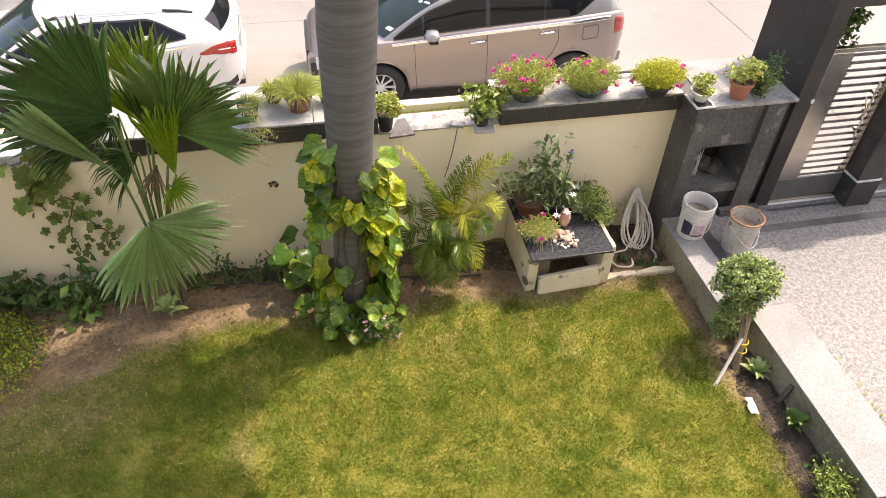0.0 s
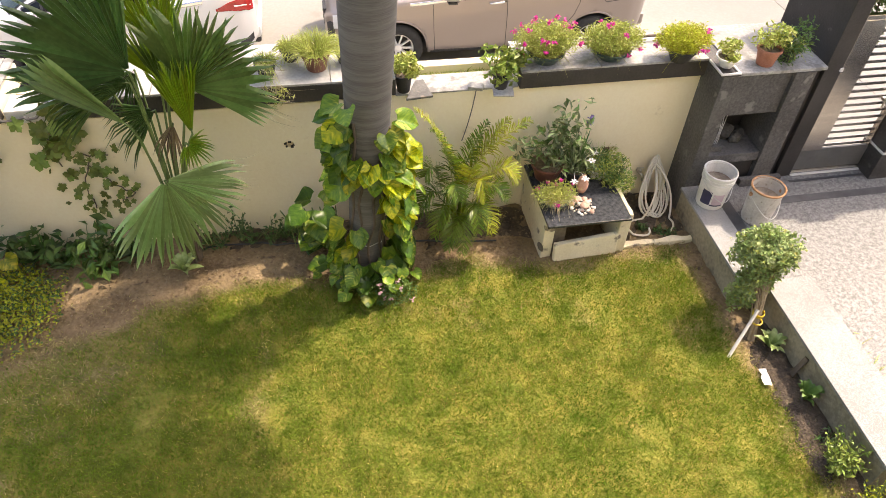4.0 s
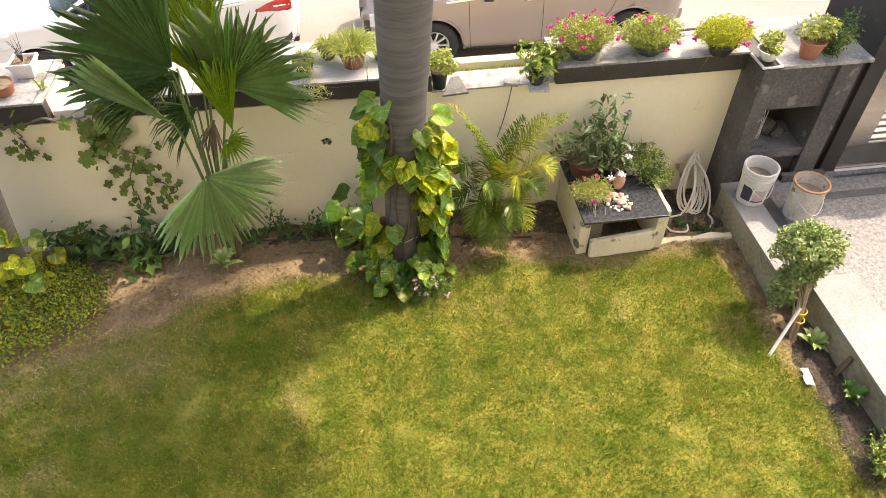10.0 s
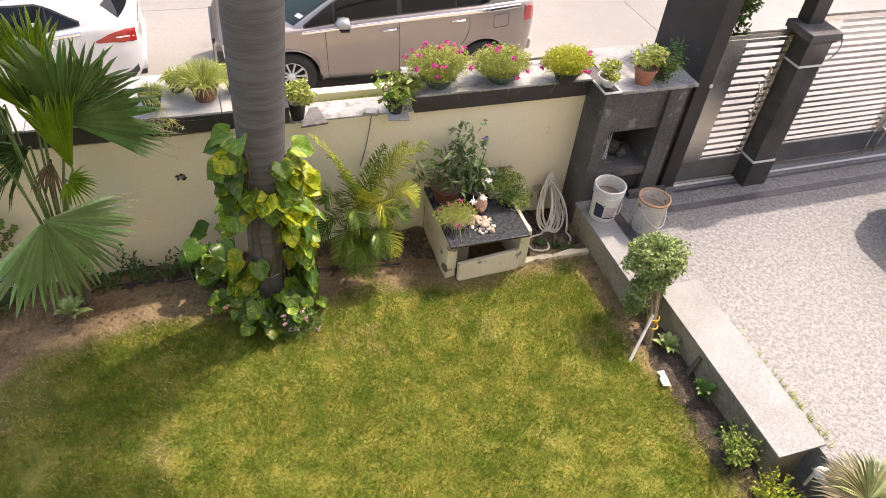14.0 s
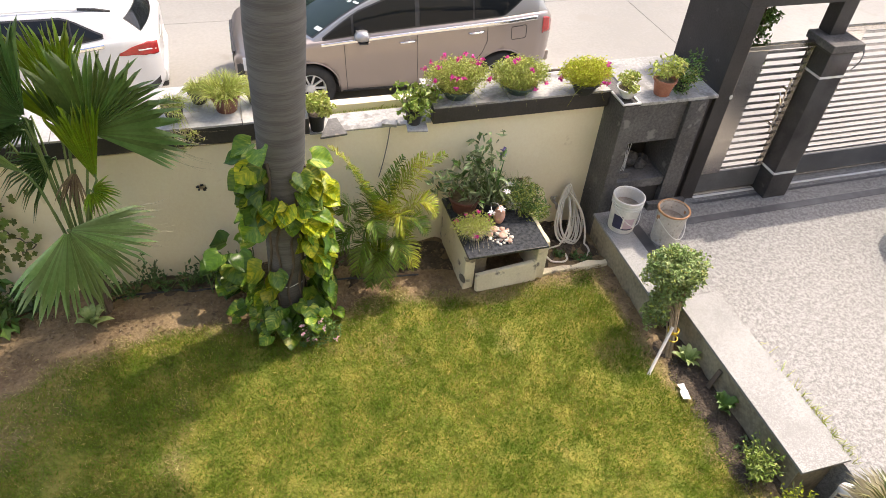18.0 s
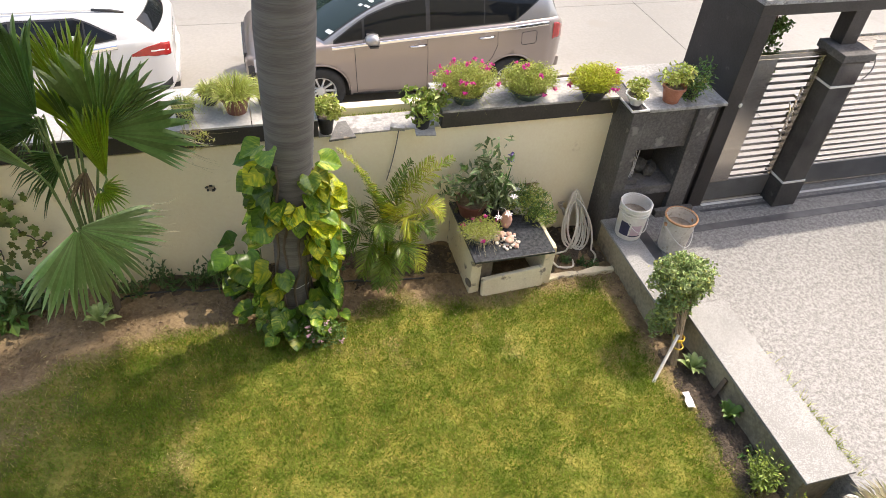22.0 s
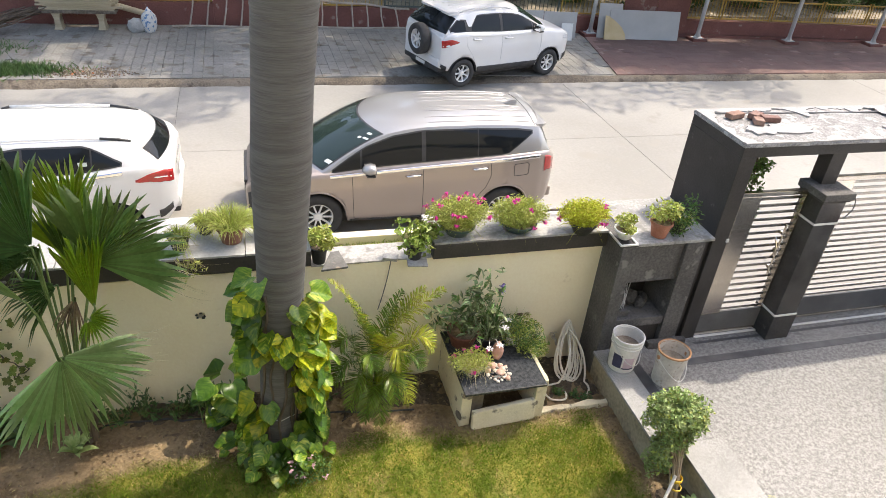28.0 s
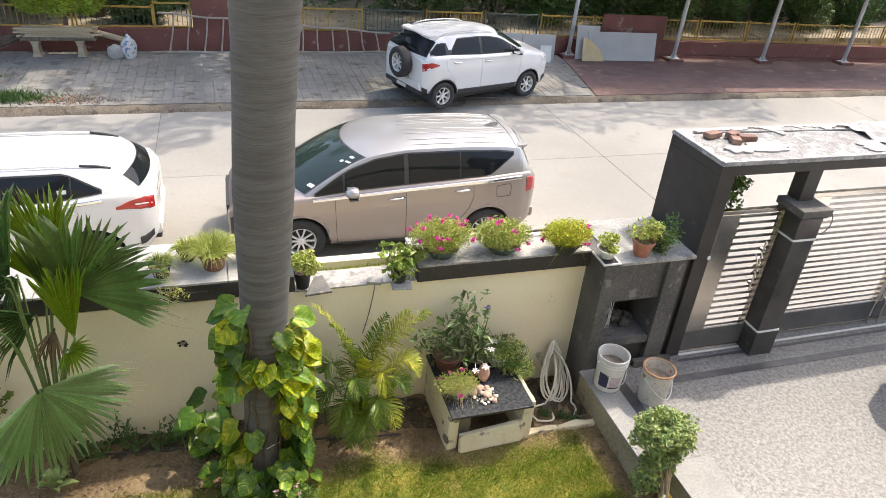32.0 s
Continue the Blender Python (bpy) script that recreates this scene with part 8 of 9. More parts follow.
# climber inside the portal
t = thing("portal_creeper", (4.77, 5.02, 1.53), "dark leafy creeper hanging inside the portal column", "climbing plant")
rg = np.random.default_rng(78)
v, f = leaves_np(np.concatenate([clumped(420, (0.02, 0, 0.56), (0.21, 0.15, 0.20), rg), clumped(760, (-0.03, 0, 0.22), (0.19, 0.15, 0.36), rg)]), 0.046, 0.034, 0.8, rg); mesh_np("foliage", v, f, LEAF, t)
part("stem", tube([(0, 0.05, -0.1), (0.02, 0.0, 0.3), (-0.03, 0.02, 0.75)], 0.008, 6), BARK_DARK, t)

# ---- on the granite stand ----
SZ = 0.501
t = pot("plant_pot", (1.90, 4.86, SZ), 0.15, 0.16, BROWN_POT, "brown pot with a tall broad-leaved shrub on the stand", 1.06)
rg = np.random.default_rng(81)
bm = bmesh.new()
cc = []
BR = [((0.17, -0.08, 0.80), 0.09), ((-0.33, -0.08, 0.46), 0.10), ((0.24, -0.08, 0.62), 0.08), ((0.0, -0.10, 0.62), 0.07), ((-0.27, -0.06, 0.34), 0.06), ((0.10, -0.22, 0.50), 0.06), ((0.08, 0.03, 0.68), 0.06), ((0.28, -0.12, 0.42), 0.06), ((0.0, -0.22, 0.36), 0.06)]
for e, s_ in BR:
    pts = arc((0, 0, 0.13), e, (0, 0, s_), 8)
    tube(pts, [0.012, 0.011, 0.010, 0.009, 0.008, 0.007, 0.006, 0.005, 0.004], 6, bm)
    for i in range(3, 9):
        for j in range(4):
            cc.append(np.array(pts[i]) + rg.normal(size=3) * 0.06)
part("branch_clump", bm, STEM, t)
v, f = leaves_np(np.array(cc), 0.100, 0.040, 0.8, rg, 0.18); mesh_np("foliage", v, f, OLIVE_LEAF, t)
v, f = leaves_np(np.array(cc)[::3] + 0.02, 0.09, 0.036, 1.0, rg, 0.18); mesh_np("pale_foliage", v, f, LEAF, t)
t = pot("plant_pot", (2.14, 4.78, SZ), 0.10, 0.13, BLACK_POT, "dark pot of strappy leaves with pale pink lilies")
tuft(t, 120, 0.06, 0.30, 0.42, 0.016, 0.10, OLIVE_LEAF, 82, 0.10, "strappy_foliage", 0.9, 0.05)
tuft(t, 26, 0.04, 0.14, 0.62, 0.030, 0.03, LEAF_DARK, 83, 0.10, "stiff_blade_clump", 0.8)
for k, (x, y, z) in enumerate(((-0.02, -0.32, 0.26), (0.06, -0.20, 0.36), (-0.10, -0.28, 0.20), (0.16, -0.02, 0.30))):
    bm = bmesh.new()
    for j in range(6):
        a = j * math.pi / 3 + k
        o = bm.verts.new((x, y, z)); p = bm.verts.new((x + 0.028 * math.cos(a - 0.35), y + 0.028 * math.sin(a - 0.35), z + 0.016)); q = bm.verts.new((x + 0.042 * math.cos(a), y + 0.042 * math.sin(a), z + 0.01)); r_ = bm.verts.new((x + 0.028 * math.cos(a + 0.35), y + 0.028 * math.sin(a + 0.35), z + 0.016))
        bm.faces.new((o, p, q, r_))
    tube([(0, 0, 0.10), (x * 0.6, y * 0.6, z * 0.9), (x, y, z)], 0.003, 5, bm)
    part("flower", bm, FLOWER_W, t, "pale lily flower")
v, f = leaves_np(ball_points(14, (0.08, 0.03, 0.65), (0.03, 0.03, 0.05), rg, 0.2), 0.04, 0.028, 1.0, rg); mesh_np("violet_flower", v, f, FLOWER_V, t)
t = pot("plant_pot", (2.40, 4.82, SZ), 0.12, 0.11, WHITE_CERAMIC, "pale pot with a fine-leaved spreading bush")
v, f = leaves_np(np.concatenate([clumped(700, (0.02, -0.04, 0.17), (0.34, 0.24, 0.20), rg), ball_points(330, (0.16, -0.16, 0.06), (0.16, 0.14, 0.10), rg, 0.1)]), 0.042, 0.012, 1.0, rg); mesh_np("foliage", v, f, LEAF, t)
v, f = leaves_np(np.concatenate([clumped(620, (0.05, -0.08, 0.18), (0.32, 0.24, 0.19), rg), ball_points(320, (0.14, -0.20, 0.05), (0.16, 0.14, 0.10), rg, 0.4)]), 0.04, 0.011, 1.0, rg); mesh_np("pale_foliage", v, f, PORTULACA, t)
tuft(t, 160, 0.07, 0.30, 0.34, 0.007, 0.04, PORTULACA, 85, 0.08, "shoot_clump", 0.9, 0.12)
t = portulaca((1.87, 4.46, SZ), 0.22, 0.14, 86, PORTULACA, 7, "low bowl of straggly portulaca with magenta flowers on the stand", GREEN_POT, 0.12, 0.07, 850)
tuft(t, 190, 0.10, 0.27, 0.15, 0.005, 0.05, DRY, 87, 0.06, "dry_stalk_clump", 0.9, 0.10)
t = tagged(part("rock_ornament", bmesh.new(), STONE_P), "pinkish grey upright ornamental rock", "rock")
bm = bmesh.new()
bmesh.ops.create_icosphere(bm, subdivisions=3, radius=1, matrix=Matrix.LocRotScale((2.16, 4.58, SZ + 0.10), None, (0.055, 0.05, 0.105)))
for v_ in bm.verts:
    v_.co += Vector((1, 1, 0.5)) * 0.012 * noise.noise(v_.co * 18)
    v_.co.z = max(v_.co.z, SZ)
bm.to_mesh(t.data); bm.free()
for k in range(84):
    a = rg.uniform(0, 6.28); r_ = 0.13 * math.sqrt(rg.uniform())
    x, y = 2.115 + r_ * math.cos(a) * 0.9, 4.39 + r_ * math.sin(a)
    s_ = rg.uniform(0.009, 0.019) if k % 12 else 0.030; zz = SZ + s_ * 0.6 + (0.025 if r_ < 0.06 else 0)
    bm = bmesh.new()
    bmesh.ops.create_icosphere(bm, subdivisions=2, radius=s_, matrix=Matrix.LocRotScale((0, 0, 0), None, (rg.uniform(0.8, 1.4), rg.uniform(0.8, 1.3), 0.65)))
    for v_ in bm.verts:
        v_.co += v_.co * 0.3 * noise.noise(v_.co * 40 + Vector((k, 0, 0)))
    o = part("pebble", bm, STONE_P if k % 4 == 0 else STONE_W, smooth=True)
    o.matrix_basis = pose(x, y, zz, 0, 0, 57 * k)
    tagged(o, "pinkish shell stone on the granite top" if k % 4 == 0 else "white pebble on the granite top", "pebble", "pebbles on the stand")

# ---- tap and hose ----
tap = thing("garden_tap", (2.95, 5.06, 0.27), "small worn metal garden tap on the wall", "tap")
part("spout", tube([(0, 0.0, 0.03), (0, -0.05, 0.03), (0.02, -0.09, 0.025), (0.03, -0.11, -0.03)], 0.015, 8), BRASS, tap, smooth=True)
part("valve", lathe([(0, 0), (0.021, 0), (0.021, 0.03), (0.010, 0.035), (0.010, 0.05), (0, 0.05)], 12, (0, -0.05, 0.04)), BRASS, tap)
part("lever", box(-0.035, -0.058, 0.088, 0.035, -0.042, 0.096, 0.003), BRASS, tap)
hose = thing("garden_hose", (3.07, 4.98, 0), "coiled beige garden hose hanging by the wall", "hose")
pts = []
hr = np.random.default_rng(91)
for k in range(9):
    w_ = 0.075 + 0.035 * hr.normal()
    ox, dy, dz, lean = 3.065 + 0.015 * hr.normal(), 0.02 * hr.normal(), 0.05 * hr.normal(), -0.06 + 0.05 * hr.normal()
    for i in range(24):
        a = 2 * math.pi * i / 24 + math.pi / 2
        u = 0.5 + 0.5 * math.sin(a)
        pts.append((ox + (w_ + 0.03 * (1 - u)) * math.cos(a) * (1.1 - 0.5 * u) + lean * (1 - u), 4.66 + dy + 0.32 * u ** 0.7 - 0.004 * k, max(0.012, 0.03 + (0.44 + dz) * u - 0.02 * abs(math.cos(a)))))
wpart("coil", tube(pts, 0.0078, 7), HOSE, hose, smooth=True)
wpart("tail", tube(arc(pts[-1], (2.90, 4.62, 0.03), (0.0, -0.1, 0.05), 8) + arc((2.90, 4.62, 0.02), (2.74, 4.43, 0.014), (-0.09, 0.06, 0), 8)[1:] + arc((2.74, 4.43, 0.014), (2.92, 4.50, 0.016), (0.05, -0.06, 0), 8)[1:], 0.0105, 7), HOSE, hose, smooth=True)
wpart("tail", tube(arc(pts[0], (3.18, 4.60, 0.02), (0.05, -0.02, 0.05), 8) + arc((3.18, 4.60, 0.015), (3.12, 4.42, 0.014), (0.04, 0, 0), 6)[1:], 0.0105, 7), HOSE, hose, smooth=True)
for k in range(3):
    weed(2.85 + 0.13 * k, 4.50 - 0.05 * k, 18, 0.05, 0.06, 0.06, LEAF_DARK, "tiny weed beside the hose", seed=95 + k, group="weeds by the hose")
tagged(part("irrigation_pipe", tube([(-1.35 + 0.13 * i, 4.835 - 0.0104 * i * (1 + 0.02 * i) * (i > 4) + 0.012 * math.sin(i * 1.3), 0.022 + 0.004 * math.sin(i * 2.1)) for i in range(22)], 0.009, 7), TRIM), "thin black irrigation pipe lying along the wall foot", "pipe")
# ---- across the road ----
PZ = -0.262
fr = np.random.default_rng(101)
FA = math.atan(-0.080)


rw = structure(new("wall_park"), "low red-painted park parapet wall, weathered", "wall")
for x0, x1, h in ((-14, -0.55, 0.55), (-0.55, 0.45, 1.32), (0.45, 4.0, 0.50), (4.0, 26, 0.48)):
    a_ = math.atan2(red_y(x1) - red_y(x0), x1 - x0)
    o = part("parapet", box(0, -0.10, -0.3, (x1 - x0) / math.cos(a_), 0.10, h, 0.012), RED_WALL, rw)
    o.matrix_basis = pose(x0, red_y(x0), PZ, 0, 0, math.degrees(a_))
ph = structure(new("plinth_step"), "narrow red plinth step along the parapet", "wall")
o = part("step", box(0, -0.22, -0.2, 16, -0.10, 0.10, 0.01), RED_WALL, ph)
o.matrix_basis = pose(9.6, red_y(9.6), PZ, 0, 0, math.degrees(FA))


def railing(x0, z0, w, h, m, label, bars=None):
    t = thing("railing_panel", (x0, red_y(x0) + 0.02, z0), label, "railing", "park railings", math.degrees(math.atan2(red_y(x0 + w) - red_y(x0), w)))
    for z in (0.03, h - 0.03):
        part("rail", box(0, -0.018, z - 0.018, w, 0.018, z + 0.018), m, t)
    for x in (0.02, w - 0.02):
        part("post", box(x - 0.018, -0.018, 0, x + 0.018, 0.018, h + 0.03), m, t)
    n = int(w / 0.11)
    me = None
    for k in range(1, n):
        if me is None:
            b = part("bar", box(-0.0065, -0.0065, 0.03, 0.0065, 0.0065, h - 0.03), bars or m, t); me = b.data
            b.matrix_basis = pose(w * k / n, 0, 0)
        else:
            share("bar", me, pose(w * k / n, 0, 0), t)
    return t


for k, x in enumerate((-12.2, -10.4, -8.6, -6.8, -5.0, -3.2)):
    railing(x, PZ + 0.55, 1.75, 0.52, YELLOW_RAIL if k % 3 else GREY_RAIL, "yellow iron railing panel on the park parapet" if k % 3 else "dull green iron railing panel on the park parapet", GREY_RAIL if k % 2 else None)
railing(-1.45, PZ + 0.55, 0.88, 0.62, YELLOW_RAIL, "yellow iron railing panel with grey bars", GREY_RAIL)
for k, x in enumerate((0.5, 2.15, 3.8, 5.45, 7.1, 8.75, 10.4, 12.1, 13.75, 15.4, 17.05, 18.7, 20.35, 22.0)):
    yel = k % 2 == 1 or k > 5
    railing(x, PZ + 0.50, 1.6, 0.60, YELLOW_RAIL if yel else GREY_RAIL, "yellow iron railing panel on the park parapet" if yel else "dull green iron railing panel on the park parapet")

# canopy on posts
SHED = [(9.57, 17.94), (12.80, 17.52), (15.79, 17.28), (18.74, 17.08), (21.7, 16.85)]
for k, (x, y) in enumerate(SHED):
    t = thing("canopy_post", (x, y, -0.24), "galvanised canopy post on a bolted base plate", "post", "canopy posts")
    part("footing", box(-0.24, -0.20, -0.02, 0.24, 0.20, 0.07, 0.01), RED_WALL, t)
    part("base_plate", box(-0.15, -0.12, 0.07, 0.15, 0.12, 0.085, 0.003), GALV, t)
    for sx in (-1, 1):
        part("gusset", loft([[(sx * 0.05, -0.008, 0.085), (sx * 0.13, -0.008, 0.085), (sx * 0.05, -0.008, 0.22)], [(sx * 0.05, 0.008, 0.085), (sx * 0.13, 0.008, 0.085), (sx * 0.05, 0.008, 0.22)]]), GALV, t)
    part("shaft", tube([(0, 0, 0.08), (0.05, 0.0, 2.9)], 0.058, 12), GALV, t, smooth=True)
    part("arm", tube([(0.05, 0, 2.2), (0.05, -1.4, 2.42)], 0.03, 8), GALV, t)
cn = thing("tensile_canopy", (15.5, 16.6, 2.2), "white tensile fabric canopy over the red paving", "canopy")
bm = bmesh.new()
nx, ny = 72, 12
for j in range(ny + 1):
    for i in range(nx + 1):
        x = 9.85 + 13.0 * i / nx
        s_ = (x - 9.85) / 3.05
        u = abs((s_ % 1.0) - 0.5) * 2
        y = 15.85 - 0.06 * (x - 9.85) + 2.6 * j / ny
        bm.verts.new((x, y, 2.10 + 0.10 * (1 - u) * (1 - j / ny) + 0.75 * (j / ny) - 0.25 * (j / ny) ** 2))
bm.verts.ensure_lookup_table()
for j in range(ny):
    for i in range(nx):
        a = j * (nx + 1) + i
        bm.faces.new((bm.verts[a], bm.verts[a + 1], bm.verts[a + nx + 2], bm.verts[a + nx + 1]))
wpart("fabric", bm, CANOPY, cn, smooth=True)
wpart("edge_cable", tube([(9.85 + 13.0 * i / 36, 15.84 - 0.06 * 13.0 * i / 36, 2.09 + 0.10 * (1 - abs(((13.0 * i / 36) / 3.05 % 1.0) - 0.5) * 2)) for i in range(37)], 0.012, 6), GALV, cn)
for k, (z, y0) in enumerate(((2.5, 15.6), (1.9, 16.9))):
    tagged(part("guy_cable", tube(arc((5.0, y0 + 1.5, z - 0.2), (23, y0 - 0.4, z), (0, 0, -0.18), 24), 0.005, 5), GALV), "thin steel cable strung past the canopy", "cable")

# leaning boards
def board(x0, w, h, y, z, m, label, tilt=12, rz=0.0):
    o = part("board", box(0, -0.009, 0, w, 0.009, h, 0.002), m)
    o.matrix_basis = pose(x0, y, z, -tilt, 0, math.degrees(FA) + rz)
    return tagged(o, label, "board", "boards leaning on the park wall")


board(9.98, 2.12, 0.78, 17.58, -0.235, PLY_GREY, "large grey laminate board leaning on the wall", 14)
board(9.66, 0.68, 0.92, 17.68, -0.235, PLY_GREY, "tall grey laminate board leaning on the wall", 10)
board(10.55, 1.0, 1.10, red_y(10.9) - 0.14, -0.16, RED_WALL, "red panel standing behind the grey board", 3)
board(11.56, 1.0, 1.10, red_y(11.9) - 0.14, -0.16, RED_WALL, "red panel standing behind the grey board", 3)
bm = bmesh.new()
pr = [(0, 0), (0.66, 0), (0.62, 0.16), (0.50, 0.34), (0.30, 0.50), (0.10, 0.62), (0, 0.64)]
loft([[(x, y_, z) for x, z in pr] for y_ in (-0.008, 0.008)], bm=bm)
o = part("board", bm, PLY_TAN); o.matrix_basis = pose(9.80, 17.50, -0.235, -14, 0, math.degrees(FA))
tagged(o, "curved tan plywood offcut leaning on the grey board", "board", "boards leaning on the park wall")
board(7.00, 1.0, 0.72, 17.75, -0.255, PLY_GREY, "grey board leaning on the park wall", 9)
board(8.02, 0.95, 0.70, 17.68, -0.255, PLY_GREY, "grey board leaning on the park wall", 9)
board(8.46, 0.32, 0.46, 17.42, -0.255, WHITE_PAINT, "small white board leaning beside the grey boards", 12)

# bamboo ladder lying on its side
t = thing("bamboo_ladder", (1.4, 18.3, PZ), "long bamboo ladder lying on its side against the wall", "ladder")
lo = [Vector((-1.55 + 6.1 * i / 15, red_y(-1.55 + 6.1 * i / 15) - 0.32, PZ + 0.03 + 0.015 * math.sin(i))) for i in range(16)]
hi = [Vector((-1.35 + 5.8 * i / 15, red_y(-1.35 + 5.8 * i / 15) - 0.13, PZ + 0.94 - 0.45 * i / 15 + 0.02 * math.sin(i * 1.7))) for i in range(16)]
wpart("rail", tube(lo, 0.03, 8), BAMBOO, t); wpart("rail", tube(hi, 0.027, 8), BAMBOO, t)
for i in range(1, 15):
    wpart("rung", tube([lo[i], lo[i].lerp(hi[i], 0.5) + Vector((0.02 * math.sin(i * 2.3), 0, 0)), hi[i] + Vector((0, 0, 0.03))], [0.024, 0.019, 0.022], 7), BAMBOO, t)

# bench with planks, sacks, stick heap
t = thing("concrete_bench", (-3.55, 18.2, PZ), "old concrete bench carrying a stack of planks", "bench")
for x in (-4.02, -3.08):
    wpart("leg", loft([[(x - a, 18.02, z), (x + a, 18.02, z), (x + a, 18.36, z), (x - a, 18.36, z)] for a, z in ((0.11, PZ), (0.07, PZ + 0.08), (0.055, PZ + 0.26), (0.10, PZ + 0.40))]), WOOD, t)
wpart("seat", box(-4.30, 17.98, PZ + 0.40, -2.72, 18.42, PZ + 0.48, 0.012), KERB_STONE, t)
for k in range(14):
    row, lay = k % 3, k // 3
    o = part("plank", box(-0.80, -0.065, -0.019, 0.80, 0.065, 0.019, 0.004), WOOD)
    o.matrix_basis = pose(-3.50 + 0.07 * fr.normal(), 18.06 + 0.140 * row + 0.01 * lay, PZ + 0.500 + 0.0405 * lay, 0, 0, fr.uniform(-1.2, 1.2))
    tagged(o, "pale weathered wooden plank stacked on the bench", "plank", "planks on the bench")
for k, (x, y, s_, m, lab) in enumerate(((-2.31, 17.92, (0.20, 0.15, 0.19), SACK_GREY, "slumped dusty grey sack on the pavement"), (-2.02, 17.94, (0.18, 0.15, 0.33), SACK, "tied white and blue woven sack on the pavement"))):
    bm = bmesh.new()
    bmesh.ops.create_icosphere(bm, subdivisions=4, radius=1)
    for v_ in bm.verts:
        z = v_.co.z
        pinch = 1 - (0.72 * max(0, z - 0.35) / 0.65 if k else 0)
        q = Vector((v_.co.x * s_[0] * pinch, v_.co.y * s_[1] * pinch, z * s_[2] + s_[2] * 0.8))
        q += q.normalized() * 0.025 * noise.noise(q * 16)
        q.z = max(q.z, 0)
        v_.co = q
    o = part("sack", bm, m, smooth=True); o.matrix_basis = pose(x, y, PZ, 0, 0, 30 * k)
    tagged(o, lab, "sack", "sacks by the bench")
t = tagged(part("rolled_mat", tube([(-2.75, 18.34, PZ + 0.52), (-2.05, 18.38, PZ + 0.30)], 0.07, 14), WOOD), "rolled brown mat leaning beside the bench", "mat")
bm = bmesh.new()
for k in range(34):
    x0, z0 = -6.2 + 0.25 * fr.normal(), 0.05 + 0.12 * fr.uniform()
    tube(arc((x0, 16.9 + 0.35 * fr.normal(), PZ + z0), (-4.45 + 0.2 * fr.normal(), 18.1 + 0.15 * fr.normal(), PZ + 0.35 + 0.2 * fr.uniform()), (0, 0, 0.05 * fr.normal()), 5), 0.014, 5, bm)
tagged(part("stick_heap", bm, BARK_DARK), "heap of dry brown sticks beside the bench", "sticks", kind="stuff")

# rubble and weeds at the kerb
RUBBLE = mat("brown_rubble", (0.11, 0.085, 0.06), (0.24, 0.19, 0.14), 0.95, 3, 40, 0.3, c3=(0.34, 0.13, 0.06), spots=0.60, rnd=0.35, island=True)
n = 900
rx, ry = fr.normal(-2.95, 0.42, n), fr.normal(15.0, 0.14, n)
rc, rf = [], []
for k in range(n):
    r_ = fr.uniform(0.008, 0.035)
    o = np.array([[1, 0, 0], [-1, 0, 0], [0, 1, 0], [0, -1, 0], [0, 0, 1], [0, 0, -1]]) * r_ * fr.uniform(0.6, 1.3, (6, 3))
    rc.append(o + [rx[k], ry[k], PZ + 0.012]); b = 6 * k
    rf += [[b, b + 2, b + 4], [b + 2, b + 1, b + 4], [b + 1, b + 3, b + 4], [b + 3, b, b + 4]]
tagged(mesh_np("rubble", np.concatenate(rc), rf, RUBBLE), "scattered reddish brick rubble and dirt at the kerb", "rubble", kind="stuff")
n = 2600
wx, wy = fr.normal(-4.5, 0.5, n), fr.normal(15.12, 0.17, n)
rt = np.stack([wx, wy, np.full(n, PZ)], 1)
v, f = strands_np(rt, rt + fr.normal(size=(n, 3)) * [0.07, 0.07, 0.04] + [0, 0, 0.11], 0.022, 0.01, fr)
tagged(mesh_np("kerb_weeds", v, f, LEAF_DARK), "low green weeds growing at the kerb", "weeds", kind="stuff")
n = 700
wx, wy = fr.normal(-5.4, 0.5, n), fr.normal(16.6, 0.3, n)
rt = np.stack([wx, wy, np.full(n, PZ)], 1)
v, f = strands_np(rt, rt + fr.normal(size=(n, 3)) * [0.06, 0.06, 0.02] + [0, 0, 0.06], 0.02, 0.01, fr)
tagged(mesh_np("kerb_weeds", v, f, LEAF_DARK), "low weeds beside the stick heap", "weeds", kind="stuff")
bm = bmesh.new()
for (x, y, rx_, ry_) in ((-6.2, 15.6, 1.4, 0.45), (-3.3, 14.85, 1.5, 0.20), (-0.2, 14.75, 2.4, 0.12)):
    c0 = bm.verts.new((x, y, PZ + 0.016))
    rg_ = [bm.verts.new((x + rx_ * math.cos(a) * (1 + 0.2 * noise.noise(Vector((a * 2, x, 0)))), y + ry_ * math.sin(a) * (1 + 0.25 * noise.noise(Vector((a * 3, x, 5)))), PZ + 0.005)) for a in (2 * math.pi * i / 40 for i in range(40))]
    for i in range(40):
        bm.faces.new((c0, rg_[i], rg_[(i + 1) % 40]))
rows_ = []
for i in range(420):
    x = -8.0 + 34.0 * i / 419
    n1, n2, n3 = (noise.noise(Vector((x * 0.9, k, 4))) + 0.5 * noise.noise(Vector((x * 4, k, 9))) for k in (1, 5, 8))
    m_ = 1 + 0.8 * max(-1, n3)
    rows_.append([(x, KY - 0.07 - 0.09 * n1, -0.362), (x, KY - 0.04 - 0.04 * n1, -0.344 + 0.018 * m_), (x, KY + 0.02, -0.298 + 0.018 * m_), (x, KY + 0.12 + 0.05 * n2, -0.272 + 0.016 * m_), (x, KY + 0.17 + 0.10 * n2, -0.270 + 0.014 * m_), (x, KY + 0.30 + 0.2 * n2, -0.285)])
